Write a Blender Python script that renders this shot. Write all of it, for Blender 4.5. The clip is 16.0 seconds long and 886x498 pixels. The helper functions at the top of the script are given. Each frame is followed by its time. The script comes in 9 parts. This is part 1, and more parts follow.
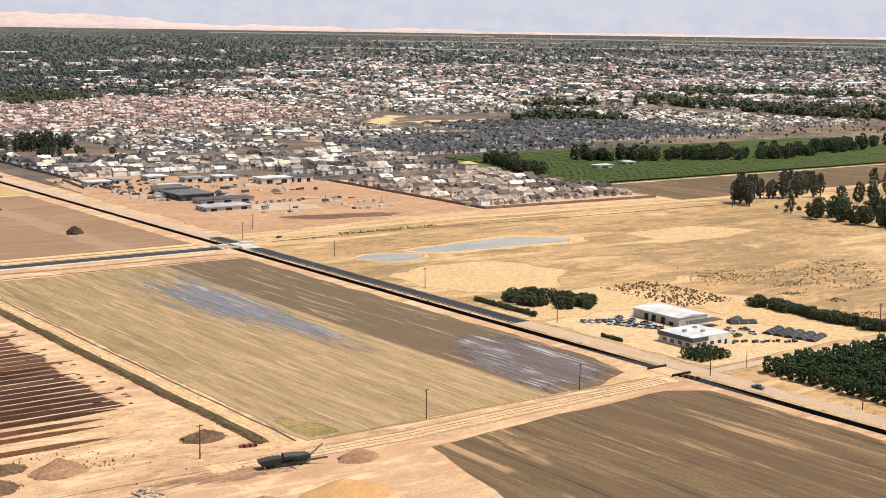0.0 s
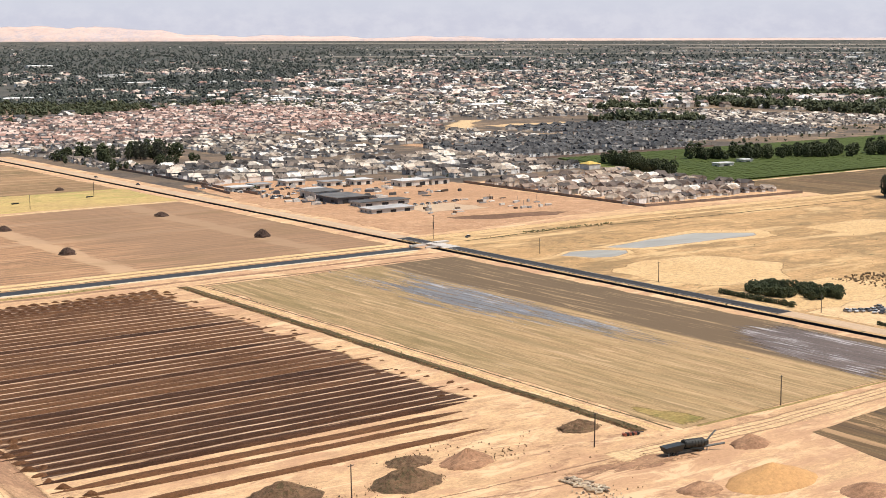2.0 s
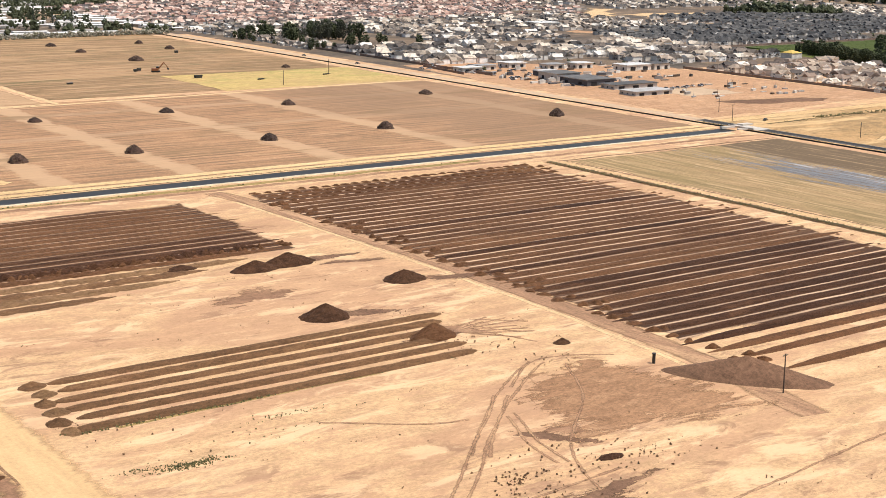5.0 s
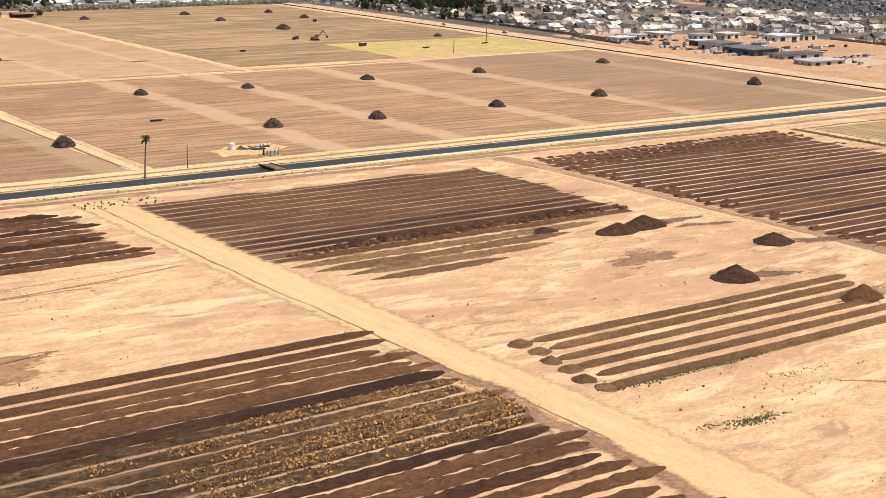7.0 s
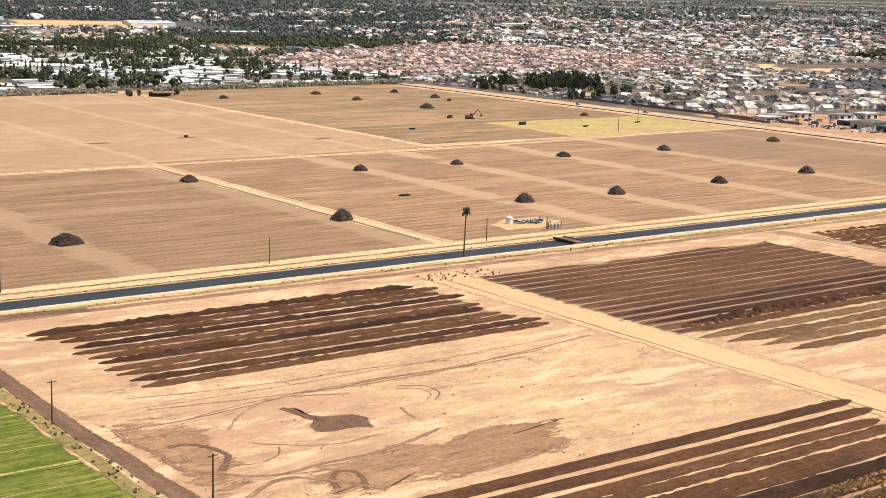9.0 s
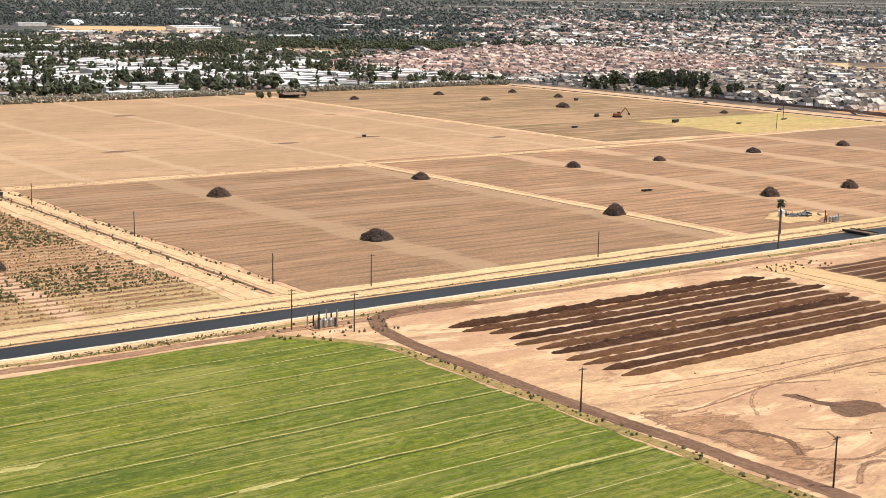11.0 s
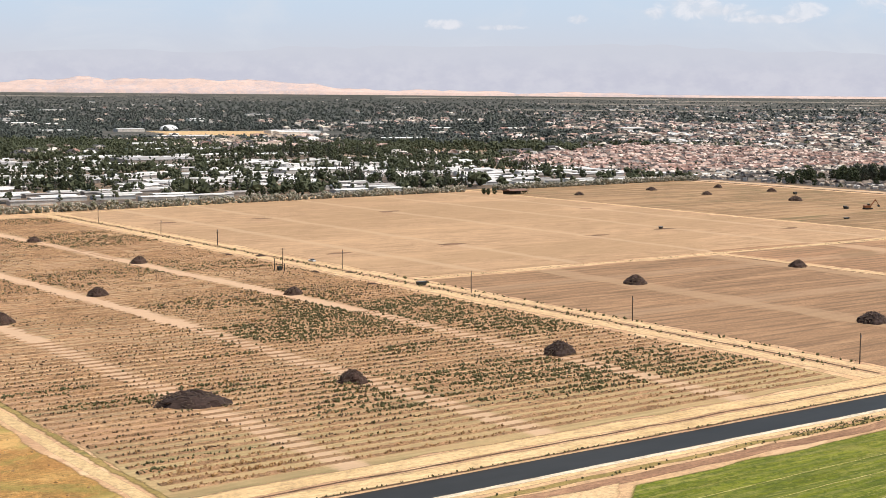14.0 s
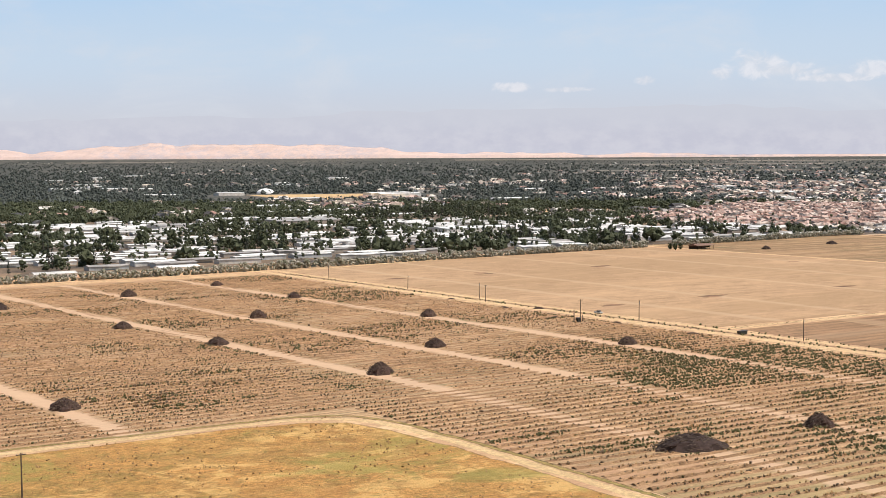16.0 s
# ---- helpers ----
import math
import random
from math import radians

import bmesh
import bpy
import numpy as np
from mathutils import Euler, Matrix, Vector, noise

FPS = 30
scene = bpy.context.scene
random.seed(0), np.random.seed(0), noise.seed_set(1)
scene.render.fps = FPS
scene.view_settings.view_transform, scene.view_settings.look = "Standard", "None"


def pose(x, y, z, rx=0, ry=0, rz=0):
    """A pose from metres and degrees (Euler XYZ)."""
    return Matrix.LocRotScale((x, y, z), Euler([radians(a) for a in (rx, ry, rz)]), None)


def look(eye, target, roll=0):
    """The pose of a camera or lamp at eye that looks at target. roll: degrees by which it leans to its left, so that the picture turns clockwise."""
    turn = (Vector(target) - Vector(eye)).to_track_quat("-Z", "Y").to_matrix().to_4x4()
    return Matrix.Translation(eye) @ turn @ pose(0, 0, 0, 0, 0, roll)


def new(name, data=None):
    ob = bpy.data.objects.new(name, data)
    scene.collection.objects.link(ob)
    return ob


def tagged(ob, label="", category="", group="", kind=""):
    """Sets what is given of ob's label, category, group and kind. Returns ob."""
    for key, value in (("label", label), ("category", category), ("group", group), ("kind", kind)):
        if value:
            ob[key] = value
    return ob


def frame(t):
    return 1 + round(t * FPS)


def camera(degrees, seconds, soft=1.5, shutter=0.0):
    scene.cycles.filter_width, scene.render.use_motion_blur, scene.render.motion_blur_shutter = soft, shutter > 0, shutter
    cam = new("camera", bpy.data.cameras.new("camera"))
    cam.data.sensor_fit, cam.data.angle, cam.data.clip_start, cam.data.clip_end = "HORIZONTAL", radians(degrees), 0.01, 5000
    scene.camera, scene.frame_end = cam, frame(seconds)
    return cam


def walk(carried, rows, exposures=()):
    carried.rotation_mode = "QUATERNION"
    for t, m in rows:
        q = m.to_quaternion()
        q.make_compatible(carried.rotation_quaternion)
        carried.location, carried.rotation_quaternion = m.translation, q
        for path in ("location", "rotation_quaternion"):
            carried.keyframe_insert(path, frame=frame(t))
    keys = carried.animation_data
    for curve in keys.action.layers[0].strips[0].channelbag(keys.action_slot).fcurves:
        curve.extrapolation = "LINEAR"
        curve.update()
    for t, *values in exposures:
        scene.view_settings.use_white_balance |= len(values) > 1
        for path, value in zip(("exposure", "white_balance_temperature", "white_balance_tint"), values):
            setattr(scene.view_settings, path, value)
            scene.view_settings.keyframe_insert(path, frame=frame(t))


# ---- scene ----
# ---------------------------------------------------------------- camera
# The plan: x east, y north, z up. The canal runs along y = 0, the farm track along x = 0.
# Places are fitted to the camera's view at estimated full size; all, path included, is laid out at K of it.
K = 0.59
cam = camera(34.89, 16.0, soft=0.6)
PATH = [
    (0, 354.52, -826.61, 146.27, -36.486, -9.015, 0.847),
    (0.5, 327.56, -806.68, 144.17, -36.695, -8.838, 0.805),
    (1, 300.60, -786.74, 142.08, -36.754, -8.640, 0.512),
    (1.5, 273.65, -766.81, 140.01, -36.733, -8.573, 0.217),
    (2, 246.71, -746.88, 137.94, -36.710, -8.650, -0.115),
    (2.5, 219.77, -726.95, 135.89, -36.627, -8.974, -0.315),
    (3, 192.83, -707.02, 133.85, -36.540, -9.608, -0.236),
    (3.2, 182.06, -699.05, 133.03, -36.494, -9.970, -0.176),
    (5.3, 69.00, -615.37, 124.59, -36.737, -13.409, 1.285),
    (5.5, 58.24, -607.40, 123.80, -36.755, -13.788, 1.315),
    (6, 31.33, -587.48, 121.82, -36.787, -14.574, 1.462),
    (6.5, 4.44, -567.56, 119.86, -36.744, -14.655, 1.398),
    (7, -22.46, -547.64, 117.91, -36.677, -13.909, 1.345),
    (7.5, -49.34, -527.72, 115.96, -36.686, -12.745, 1.328),
    (8, -76.23, -507.81, 114.03, -36.767, -11.620, 1.375),
    (8.5, -103.10, -487.89, 112.11, -36.789, -10.854, 1.492),
    (9, -129.98, -467.98, 110.21, -36.743, -10.540, 1.474),
    (9.2, -140.72, -460.02, 109.45, -36.689, -10.487, 1.432),
    (11.3, -253.52, -376.40, 101.57, -37.121, -10.340, 1.035),
    (11.5, -264.26, -368.44, 100.83, -37.185, -10.583, 1.199),
    (12, -291.10, -348.53, 98.99, -37.369, -10.736, 1.235),
    (12.5, -317.94, -328.63, 97.16, -37.446, -9.941, 1.198),
    (13, -344.77, -308.73, 95.34, -37.288, -8.611, 1.081),
    (13.5, -371.59, -288.83, 93.54, -36.898, -7.298, 0.779),
    (14, -398.42, -268.93, 91.74, -36.373, -6.127, 0.468),
    (14.5, -425.23, -249.03, 89.96, -35.865, -5.294, 0.001),
    (15, -452.04, -229.13, 88.18, -35.438, -4.740, -0.290),
    (15.5, -478.85, -209.24, 86.42, -35.003, -4.208, -0.386),
    (16, -505.65, -189.34, 84.67, -34.491, -3.557, -0.238),
]



def stand(x, y, z, yaw, pitch, roll):
    a, p = radians(yaw), radians(pitch)
    ahead = Vector((-math.sin(a) * math.cos(p), math.cos(a) * math.cos(p), math.sin(p)))
    eye = Vector((x, y, z)) * K
    return look(eye, eye + 100 * ahead, roll)


walk(cam, [(t, stand(*row)) for t, *row in PATH], exposures=[(0.0, 0.31), (2.5, 0.32), (6.0, 0.35), (12.5, 0.32), (14.5, 0.2), (16.0, 0.19)])

# ---------------------------------------------------------------- daylight
SUN_AZIMUTH, SUN_HEIGHT = 140.0, 66.0
sky_world = bpy.data.worlds.new("sky")
sky_world.use_nodes = True
scene.world = sky_world
wn = sky_world.node_tree
sky = wn.nodes.new("ShaderNodeTexSky")
sky.sky_type = "NISHITA"
sky.sun_disc = False
sky.sun_elevation, sky.sun_rotation = radians(SUN_HEIGHT), radians(SUN_AZIMUTH)
sky.air_density, sky.dust_density, sky.ozone_density = 1.0, 2.0, 1.0
wn.links.new(sky.outputs[0], wn.nodes["Background"].inputs[0])
wn.nodes["Background"].inputs[1].default_value = 0.09
sun_data = bpy.data.lights.new("sun", "SUN")
sun_data.energy, sun_data.angle, sun_data.color = 3.9, radians(0.53), (1.0, 0.93, 0.84)
sun = new("sun", sun_data)
SUN_WAY = Vector((math.sin(radians(SUN_AZIMUTH)) * math.cos(radians(SUN_HEIGHT)),
                  math.cos(radians(SUN_AZIMUTH)) * math.cos(radians(SUN_HEIGHT)), math.sin(radians(SUN_HEIGHT))))
sun.matrix_world = look(SUN_WAY * 900, (0, 0, 0))

# ---------------------------------------------------------------- plan helpers
# Depth s runs along the line of sight, u to its right. Past FLAT metres of depth the plain is drawn in
# and raised towards eye height to fit the camera's view, so that ten kilometres of town stand within five.
AHEAD, SIDE = Vector((0.5976, 0.8018)), Vector((0.8018, -0.5976))
S0, U0, FLAT, EYE_H = -452.0, 243.0, 4050.0, 115.0
rng = random.Random(7)


def rise(x, y):
    """Height of the plain at a built place."""
    r = AHEAD.x * x + AHEAD.y * y - S0
    if r <= FLAT:
        return 0.0
    r = min(r, 2 * FLAT)
    return EYE_H * (1 - r * (2 * FLAT - r) / FLAT ** 2)


def drawn_in(x, y):
    """Where a place of the true plain is built: x, y, z and scale."""
    d = AHEAD.x * x + AHEAD.y * y - S0
    if d <= FLAT:
        return x, y, 0.0, 1.0
    r = FLAT + FLAT * (1 - FLAT / d)
    k = r / d
    u = U0 + (SIDE.x * x + SIDE.y * y - U0) * k
    s = S0 + r
    return AHEAD.x * s + SIDE.x * u, AHEAD.y * s + SIDE.y * u, EYE_H * (1 - k), k


def true_place(d, u):
    """x, y of the true plain at depth d before the path and u metres to the side of its middle."""
    s, w = S0 + d, U0 + u
    return AHEAD.x * s + SIDE.x * w, AHEAD.y * s + SIDE.y * w


# ---------------------------------------------------------------- materials
def nodes_of(name):
    m = bpy.data.materials.new(name)
    m.use_nodes = True
    nt = m.node_tree
    return m, nt, nt.nodes["Principled BSDF"]


def socket(nt, sock, value):
    if isinstance(value, (int, float)):
        sock.default_value = value
    elif isinstance(value, tuple):
        sock.default_value = (*value, 1.0) if len(value) == 3 and sock.type == "RGBA" else value
    else:
        nt.links.new(value, sock)


def math_node(nt, op, a, b=0.0, clamp=False):
    n = nt.nodes.new("ShaderNodeMath")
    n.operation, n.use_clamp = op, clamp
    socket(nt, n.inputs[0], a)
    socket(nt, n.inputs[1], b)
    return n.outputs[0]


def blend(nt, fac, a, b, mode="MIX"):
    n = nt.nodes.new("ShaderNodeMix")
    n.data_type, n.blend_type = "RGBA", mode
    socket(nt, n.inputs[0], fac)
    socket(nt, n.inputs[6], a)
    socket(nt, n.inputs[7], b)
    return n.outputs[2]


def span(nt, v, lo, hi, a=0.0, b=1.0):
    n = nt.nodes.new("ShaderNodeMapRange")
    n.interpolation_type = "SMOOTHSTEP"
    for i, q in enumerate((v, lo, hi, a, b)):
        socket(nt, n.inputs[i], q)
    return n.outputs[0]


def place_of(nt, local=False):
    if local:
        return nt.nodes.new("ShaderNodeTexCoord").outputs["Object"]
    n = nt.nodes.new("ShaderNodeVectorMath")
    n.operation = "SCALE"
    nt.links.new(nt.nodes.new("ShaderNodeNewGeometry").outputs["Position"], n.inputs[0])
    n.inputs["Scale"].default_value = 1 / K
    return n.outputs[0]


def grain(nt, scale, stretch=(1, 1, 1), detail=5.0, rough=0.6, warp=0.0, local=False, turn=0.0):
    mp = nt.nodes.new("ShaderNodeMapping")
    mp.inputs["Scale"].default_value = stretch
    mp.inputs["Rotation"].default_value = (0, 0, radians(turn))
    nt.links.new(place_of(nt, local), mp.inputs[0])
    n = nt.nodes.new("ShaderNodeTexNoise")
    nt.links.new(mp.outputs[0], n.inputs["Vector"])
    n.inputs["Scale"].default_value, n.inputs["Detail"].default_value = scale, detail
    n.inputs["Roughness"].default_value, n.inputs["Distortion"].default_value = rough, warp
    return n.outputs[0]


def axis_of(nt, axis, local=False):
    n = nt.nodes.new("ShaderNodeSeparateXYZ")
    nt.links.new(place_of(nt, local), n.inputs[0])
    return n.outputs["XYZ".index(axis)]


def bump(nt, bsdf, height, strength=0.4, distance=0.2):
    n = nt.nodes.new("ShaderNodeBump")
    n.inputs["Strength"].default_value, n.inputs["Distance"].default_value = strength, distance
    nt.links.new(height, n.inputs["Height"])
    nt.links.new(n.outputs[0], bsdf.inputs["Normal"])


def grey_of(nt, v):
    cc = nt.nodes.new("ShaderNodeCombineColor")
    for i in range(3):
        nt.links.new(v, cc.inputs[i])
    return cc.outputs[0]


def earthy(c):
    """Warms a tan: the valley's dry soil is redder than plain grey-brown."""
    return (c[0] * 1.02, c[1] * 0.95, c[2] * 0.86) if c[0] > c[1] * 1.2 else c


def soil(name, a, b, c, large=0.02, fine=0.35, stretch=(1, 1, 1), cut=(0.5, 0.7), amount=0.7, rough=0.95, turn=0.0, lift=0.12, depth=1.0):
    """Earth: two tones a and b in large patches, c in streaks, with clods, grain and relief."""
    m, nt, bsdf = nodes_of(name)
    a, b, c = earthy(a), earthy(b), earthy(c)
    half = tuple(1 - (1 - s) * 0.5 for s in stretch)
    vast = grain(nt, large * 0.28, half, 3, 0.55, 0.8, turn=turn)
    big = grain(nt, large, stretch, 7, 0.68, 1.5, turn=turn)
    mid = grain(nt, large * 4.3, stretch, 9, 0.76, 0.8, turn=turn)
    small = grain(nt, fine, stretch, 8, 0.8, turn=turn)
    clod = grain(nt, 1.1, (0.6, 0.8, 1), 4, 0.85)
    col = blend(nt, span(nt, big, 0.34, 0.66), a, b)
    mask = math_node(nt, "ADD", mid, math_node(nt, "MULTIPLY", math_node(nt, "SUBTRACT", vast, 0.5), 0.45))
    col = blend(nt, math_node(nt, "MULTIPLY", span(nt, mask, *cut), amount), col, c)
    shade = math_node(nt, "ADD", span(nt, small, 0.26, 0.74, -0.34 * depth, 0.22 * depth), span(nt, clod, 0.3, 0.7, 1 - 0.24 * depth, 1 + 0.22 * depth))
    col = blend(nt, 1.0, col, grey_of(nt, shade), "MULTIPLY")
    nt.links.new(col, bsdf.inputs["Base Color"])
    bsdf.inputs["Roughness"].default_value = rough
    bsdf.inputs["Specular IOR Level"].default_value = 0.15
    bump(nt, bsdf, clod if lift < 0.25 else math_node(nt, "ADD", clod, math_node(nt, "MULTIPLY", small, 1.6)), 0.35 if lift < 0.25 else 0.9, lift)
    return m


FADED = {}


def faded(m, streak=(0.35, 1, 1), size=0.12, cover=0.0, gain=1.9):
    """The same earth, thinning out in streaks towards the rim of its sheet."""
    key = (m.name, streak, size, cover, gain)
    if key not in FADED:
        c = m.copy()
        nt = c.node_tree
        at = nt.nodes.new("ShaderNodeAttribute")
        at.attribute_name = "fade"
        n = grain(nt, size, streak, 8, 0.75, 0.6)
        v = math_node(nt, "ADD", math_node(nt, "MULTIPLY", at.outputs["Fac"], 1.25 + cover), math_node(nt, "MULTIPLY", math_node(nt, "SUBTRACT", n, 0.62 if gain < 2 else 0.55), gain))
        mix = nt.nodes.new("ShaderNodeMixShader")
        nt.links.new(span(nt, v, *((-0.05, 0.75) if gain < 2 else (0.1, 0.5))), mix.inputs[0])
        nt.links.new(nt.nodes.new("ShaderNodeBsdfTransparent").outputs[0], mix.inputs[1])
        nt.links.new(nt.nodes["Principled BSDF"].outputs[0], mix.inputs[2])
        nt.links.new(mix.outputs[0], nt.nodes["Material Output"].inputs[0])
        FADED[key] = c
    return FADED[key]


def with_bands(m, centres, width, colour, slant=0.0, waver=4.0, amount=0.8, axis="X", thin=None):
    """Lays worn tracks along an axis over an earth material."""
    nt = m.node_tree
    bsdf = nt.nodes["Principled BSDF"]
    col = bsdf.inputs["Base Color"].links[0].from_socket
    v = axis_of(nt, axis)
    other = axis_of(nt, "Y" if axis == "X" else "X")
    v = math_node(nt, "ADD", v, math_node(nt, "MULTIPLY", math_node(nt, "MAXIMUM", math_node(nt, "SUBTRACT", other, 250.0), 0.0), slant))
    v = math_node(nt, "ADD", v, math_node(nt, "MULTIPLY", math_node(nt, "SUBTRACT", grain(nt, 0.02), 0.5), 2 * waver))
    edge = grain(nt, 0.12, (1, 0.35, 1) if axis == "X" else (0.35, 1, 1), 6, 0.7)
    total = None
    for c in centres:
        d = math_node(nt, "ABSOLUTE", math_node(nt, "SUBTRACT", v, float(c)))
        d = math_node(nt, "ADD", d, math_node(nt, "MULTIPLY", math_node(nt, "SUBTRACT", edge, 0.5), width * 1.6))
        w = span(nt, d, width * 0.35, width * 0.75, 1.0, 0.0)
        total = w if total is None else math_node(nt, "MAXIMUM", total, w)
    if thin:
        total = math_node(nt, "MULTIPLY", total, span(nt, other, *thin))
    col = blend(nt, math_node(nt, "MULTIPLY", total, amount), col, colour)
    nt.links.new(col, bsdf.inputs["Base Color"])
    return m


def with_patches(m, scale, stretch, colour, cut, amount, turn=0.0, where=0.0, share=(0.45, 0.6)):
    """Streaky patches of another tone, thick in some quarters and absent in others."""
    nt = m.node_tree
    bsdf = nt.nodes["Principled BSDF"]
    col = bsdf.inputs["Base Color"].links[0].from_socket
    w = span(nt, grain(nt, scale, stretch, 9, 0.72, 0.7, turn=turn), *cut)
    if where:
        w = math_node(nt, "MULTIPLY", w, span(nt, grain(nt, where, (0.7, 1, 1), 4, 0.6, 0.6), *share))
    nt.links.new(blend(nt, math_node(nt, "MULTIPLY", w, amount), col, earthy(colour)), bsdf.inputs["Base Color"])
    return m


def with_lines(m, pitch, colour, amount=0.5, axis="Y", sharp=(0.62, 0.8), relief=0.0, offset=0.0):
    """Drilled or ploughed lines across an earth material, uneven along their length."""
    nt = m.node_tree
    bsdf = nt.nodes["Principled BSDF"]
    col = bsdf.inputs["Base Color"].links[0].from_socket
    v = axis_of(nt, axis)
    v = math_node(nt, "ADD", v, math_node(nt, "MULTIPLY", grain(nt, 0.03, (0.3, 1, 1) if axis == "Y" else (1, 0.3, 1)), min(pitch * 0.7, 3.2)))
    s = math_node(nt, "SINE", math_node(nt, "MULTIPLY", math_node(nt, "ADD", v, offset), 2 * math.pi / pitch))
    s = math_node(nt, "ADD", math_node(nt, "MULTIPLY", s, 0.5), 0.5)
    gap = grain(nt, 0.09, (0.25, 1, 1) if axis == "Y" else (1, 0.25, 1), 5, 0.65)
    w = math_node(nt, "MULTIPLY", span(nt, s, *sharp), span(nt, gap, 0.38, 0.6))
    col = blend(nt, math_node(nt, "MULTIPLY", w, amount), col, colour)
    nt.links.new(col, bsdf.inputs["Base Color"])
    return m


def with_furrows(m, first, pitch, colour, half=0.55, amount=0.9, fade=0.12):
    """Thin pale furrow bottoms midway between ridges at first + n * pitch along y."""
    nt = m.node_tree
    bsdf = nt.nodes["Principled BSDF"]
    col = bsdf.inputs["Base Color"].links[0].from_socket
    v = math_node(nt, "ADD", axis_of(nt, "Y"), math_node(nt, "MULTIPLY", math_node(nt, "SUBTRACT", grain(nt, 0.02, (1, 0.2, 1)), 0.5), 2.4))
    f = math_node(nt, "FRACT", math_node(nt, "DIVIDE", math_node(nt, "SUBTRACT", v, first), pitch))
    d = math_node(nt, "MULTIPLY", math_node(nt, "ABSOLUTE", math_node(nt, "SUBTRACT", f, 0.5)), pitch)
    d = math_node(nt, "ADD", d, math_node(nt, "MULTIPLY", math_node(nt, "SUBTRACT", grain(nt, 0.25, (0.2, 1, 1), 6, 0.7), 0.5), half * 1.6))
    far = grain(nt, 0.018, (0.35, 1, 1), 5, 0.65)
    w = math_node(nt, "MULTIPLY", span(nt, d, half * 0.7, half * 1.5, 1.0, 0.0), span(nt, far, 0.40, 0.56, fade, 1.0))
    nt.links.new(blend(nt, math_node(nt, "MULTIPLY", w, amount), col, colour), bsdf.inputs["Base Color"])
    return m


def with_zone(m, lo, hi, colour, amount, axis="X", noise_scale=0.03, waver=30.0, soft=10.0, stretch=(1, 1, 1)):
    """Another tone between two limits of one axis, with a ragged border."""
    nt = m.node_tree
    bsdf = nt.nodes["Principled BSDF"]
    col = bsdf.inputs["Base Color"].links[0].from_socket
    v = axis_of(nt, axis)
    v = math_node(nt, "ADD", v, math_node(nt, "MULTIPLY", math_node(nt, "SUBTRACT", grain(nt, noise_scale, stretch, 7, 0.7), 0.5), 2 * waver))
    w = math_node(nt, "MULTIPLY", span(nt, v, lo - soft, lo + soft), span(nt, v, hi - soft, hi + soft, 1.0, 0.0))
    col = blend(nt, math_node(nt, "MULTIPLY", w, amount), col, colour)
    nt.links.new(col, bsdf.inputs["Base Color"])
    return m


def painted(name, colours, rough=0.6, metal=0.0, vary=0.12, grain_scale=0.8, per_island=False, dirt=0.25, local=True, spec=0.4):
    """Paint, render, roofing or metal; the tone differs from thing to thing."""
    m, nt, bsdf = nodes_of(name)
    if len(colours) > 1:
        ramp = nt.nodes.new("ShaderNodeValToRGB")
        ramp.color_ramp.interpolation = "CONSTANT"
        el = ramp.color_ramp.elements
        while len(el) < len(colours):
            el.new(0.5)
        for i, c in enumerate(colours):
            el[i].position = i / len(colours)
            el[i].color = (*c, 1)
        pick = nt.nodes.new("ShaderNodeNewGeometry").outputs["Random Per Island"] if per_island else nt.nodes.new("ShaderNodeObjectInfo").outputs["Random"]
        nt.links.new(pick, ramp.inputs[0])
        col = ramp.outputs[0]
    else:
        col = nt.nodes.new("ShaderNodeRGB").outputs[0]
        col.default_value = (*colours[0], 1)
    n1 = grain(nt, grain_scale, (1, 1, 1), 6, 0.7, local=local)
    n2 = grain(nt, grain_scale * 0.15, (1, 1, 1), 4, 0.6, local=local)
    f = math_node(nt, "ADD", span(nt, n1, 0.3, 0.7, 1 - vary, 1 + vary), span(nt, n2, 0.3, 0.7, -dirt, dirt * 0.4))
    cc = nt.nodes.new("ShaderNodeCombineColor")
    for i in range(3):
        nt.links.new(f, cc.inputs[i])
    nt.links.new(blend(nt, 1.0, col, cc.outputs[0], "MULTIPLY"), bsdf.inputs["Base Color"])
    bsdf.inputs["Roughness"].default_value, bsdf.inputs["Metallic"].default_value = rough, metal
    bsdf.inputs["Specular IOR Level"].default_value = spec
    return m


def foliage(name, a, b, per_island=True, rough=0.7):
    m, nt, bsdf = nodes_of(name)
    pick = nt.nodes.new("ShaderNodeNewGeometry").outputs["Random Per Island"]
    thing = nt.nodes.new("ShaderNodeObjectInfo").outputs["Random"]
    f = math_node(nt, "ADD", math_node(nt, "MULTIPLY", pick, 0.65), math_node(nt, "MULTIPLY", thing, 0.35))
    col = blend(nt, f, a, b)
    n = grain(nt, 1.4, (1, 1, 1), 4, 0.7)
    cc = nt.nodes.new("ShaderNodeCombineColor")
    s = span(nt, n, 0.3, 0.7, 0.7, 1.3)
    for i in range(3):
        nt.links.new(s, cc.inputs[i])
    nt.links.new(blend(nt, 1.0, col, cc.outputs[0], "MULTIPLY"), bsdf.inputs["Base Color"])
    bsdf.inputs["Roughness"].default_value = rough
    bsdf.inputs["Specular IOR Level"].default_value = 0.2
    return m


def glow(name, build):
    m = bpy.data.materials.new(name)
    m.use_nodes = True
    nt = m.node_tree
    nt.nodes.remove(nt.nodes["Principled BSDF"])
    e = nt.nodes.new("ShaderNodeEmission")
    nt.links.new(e.outputs[0], nt.nodes["Material Output"].inputs[0])
    socket(nt, e.inputs[0], build(nt))
    return m


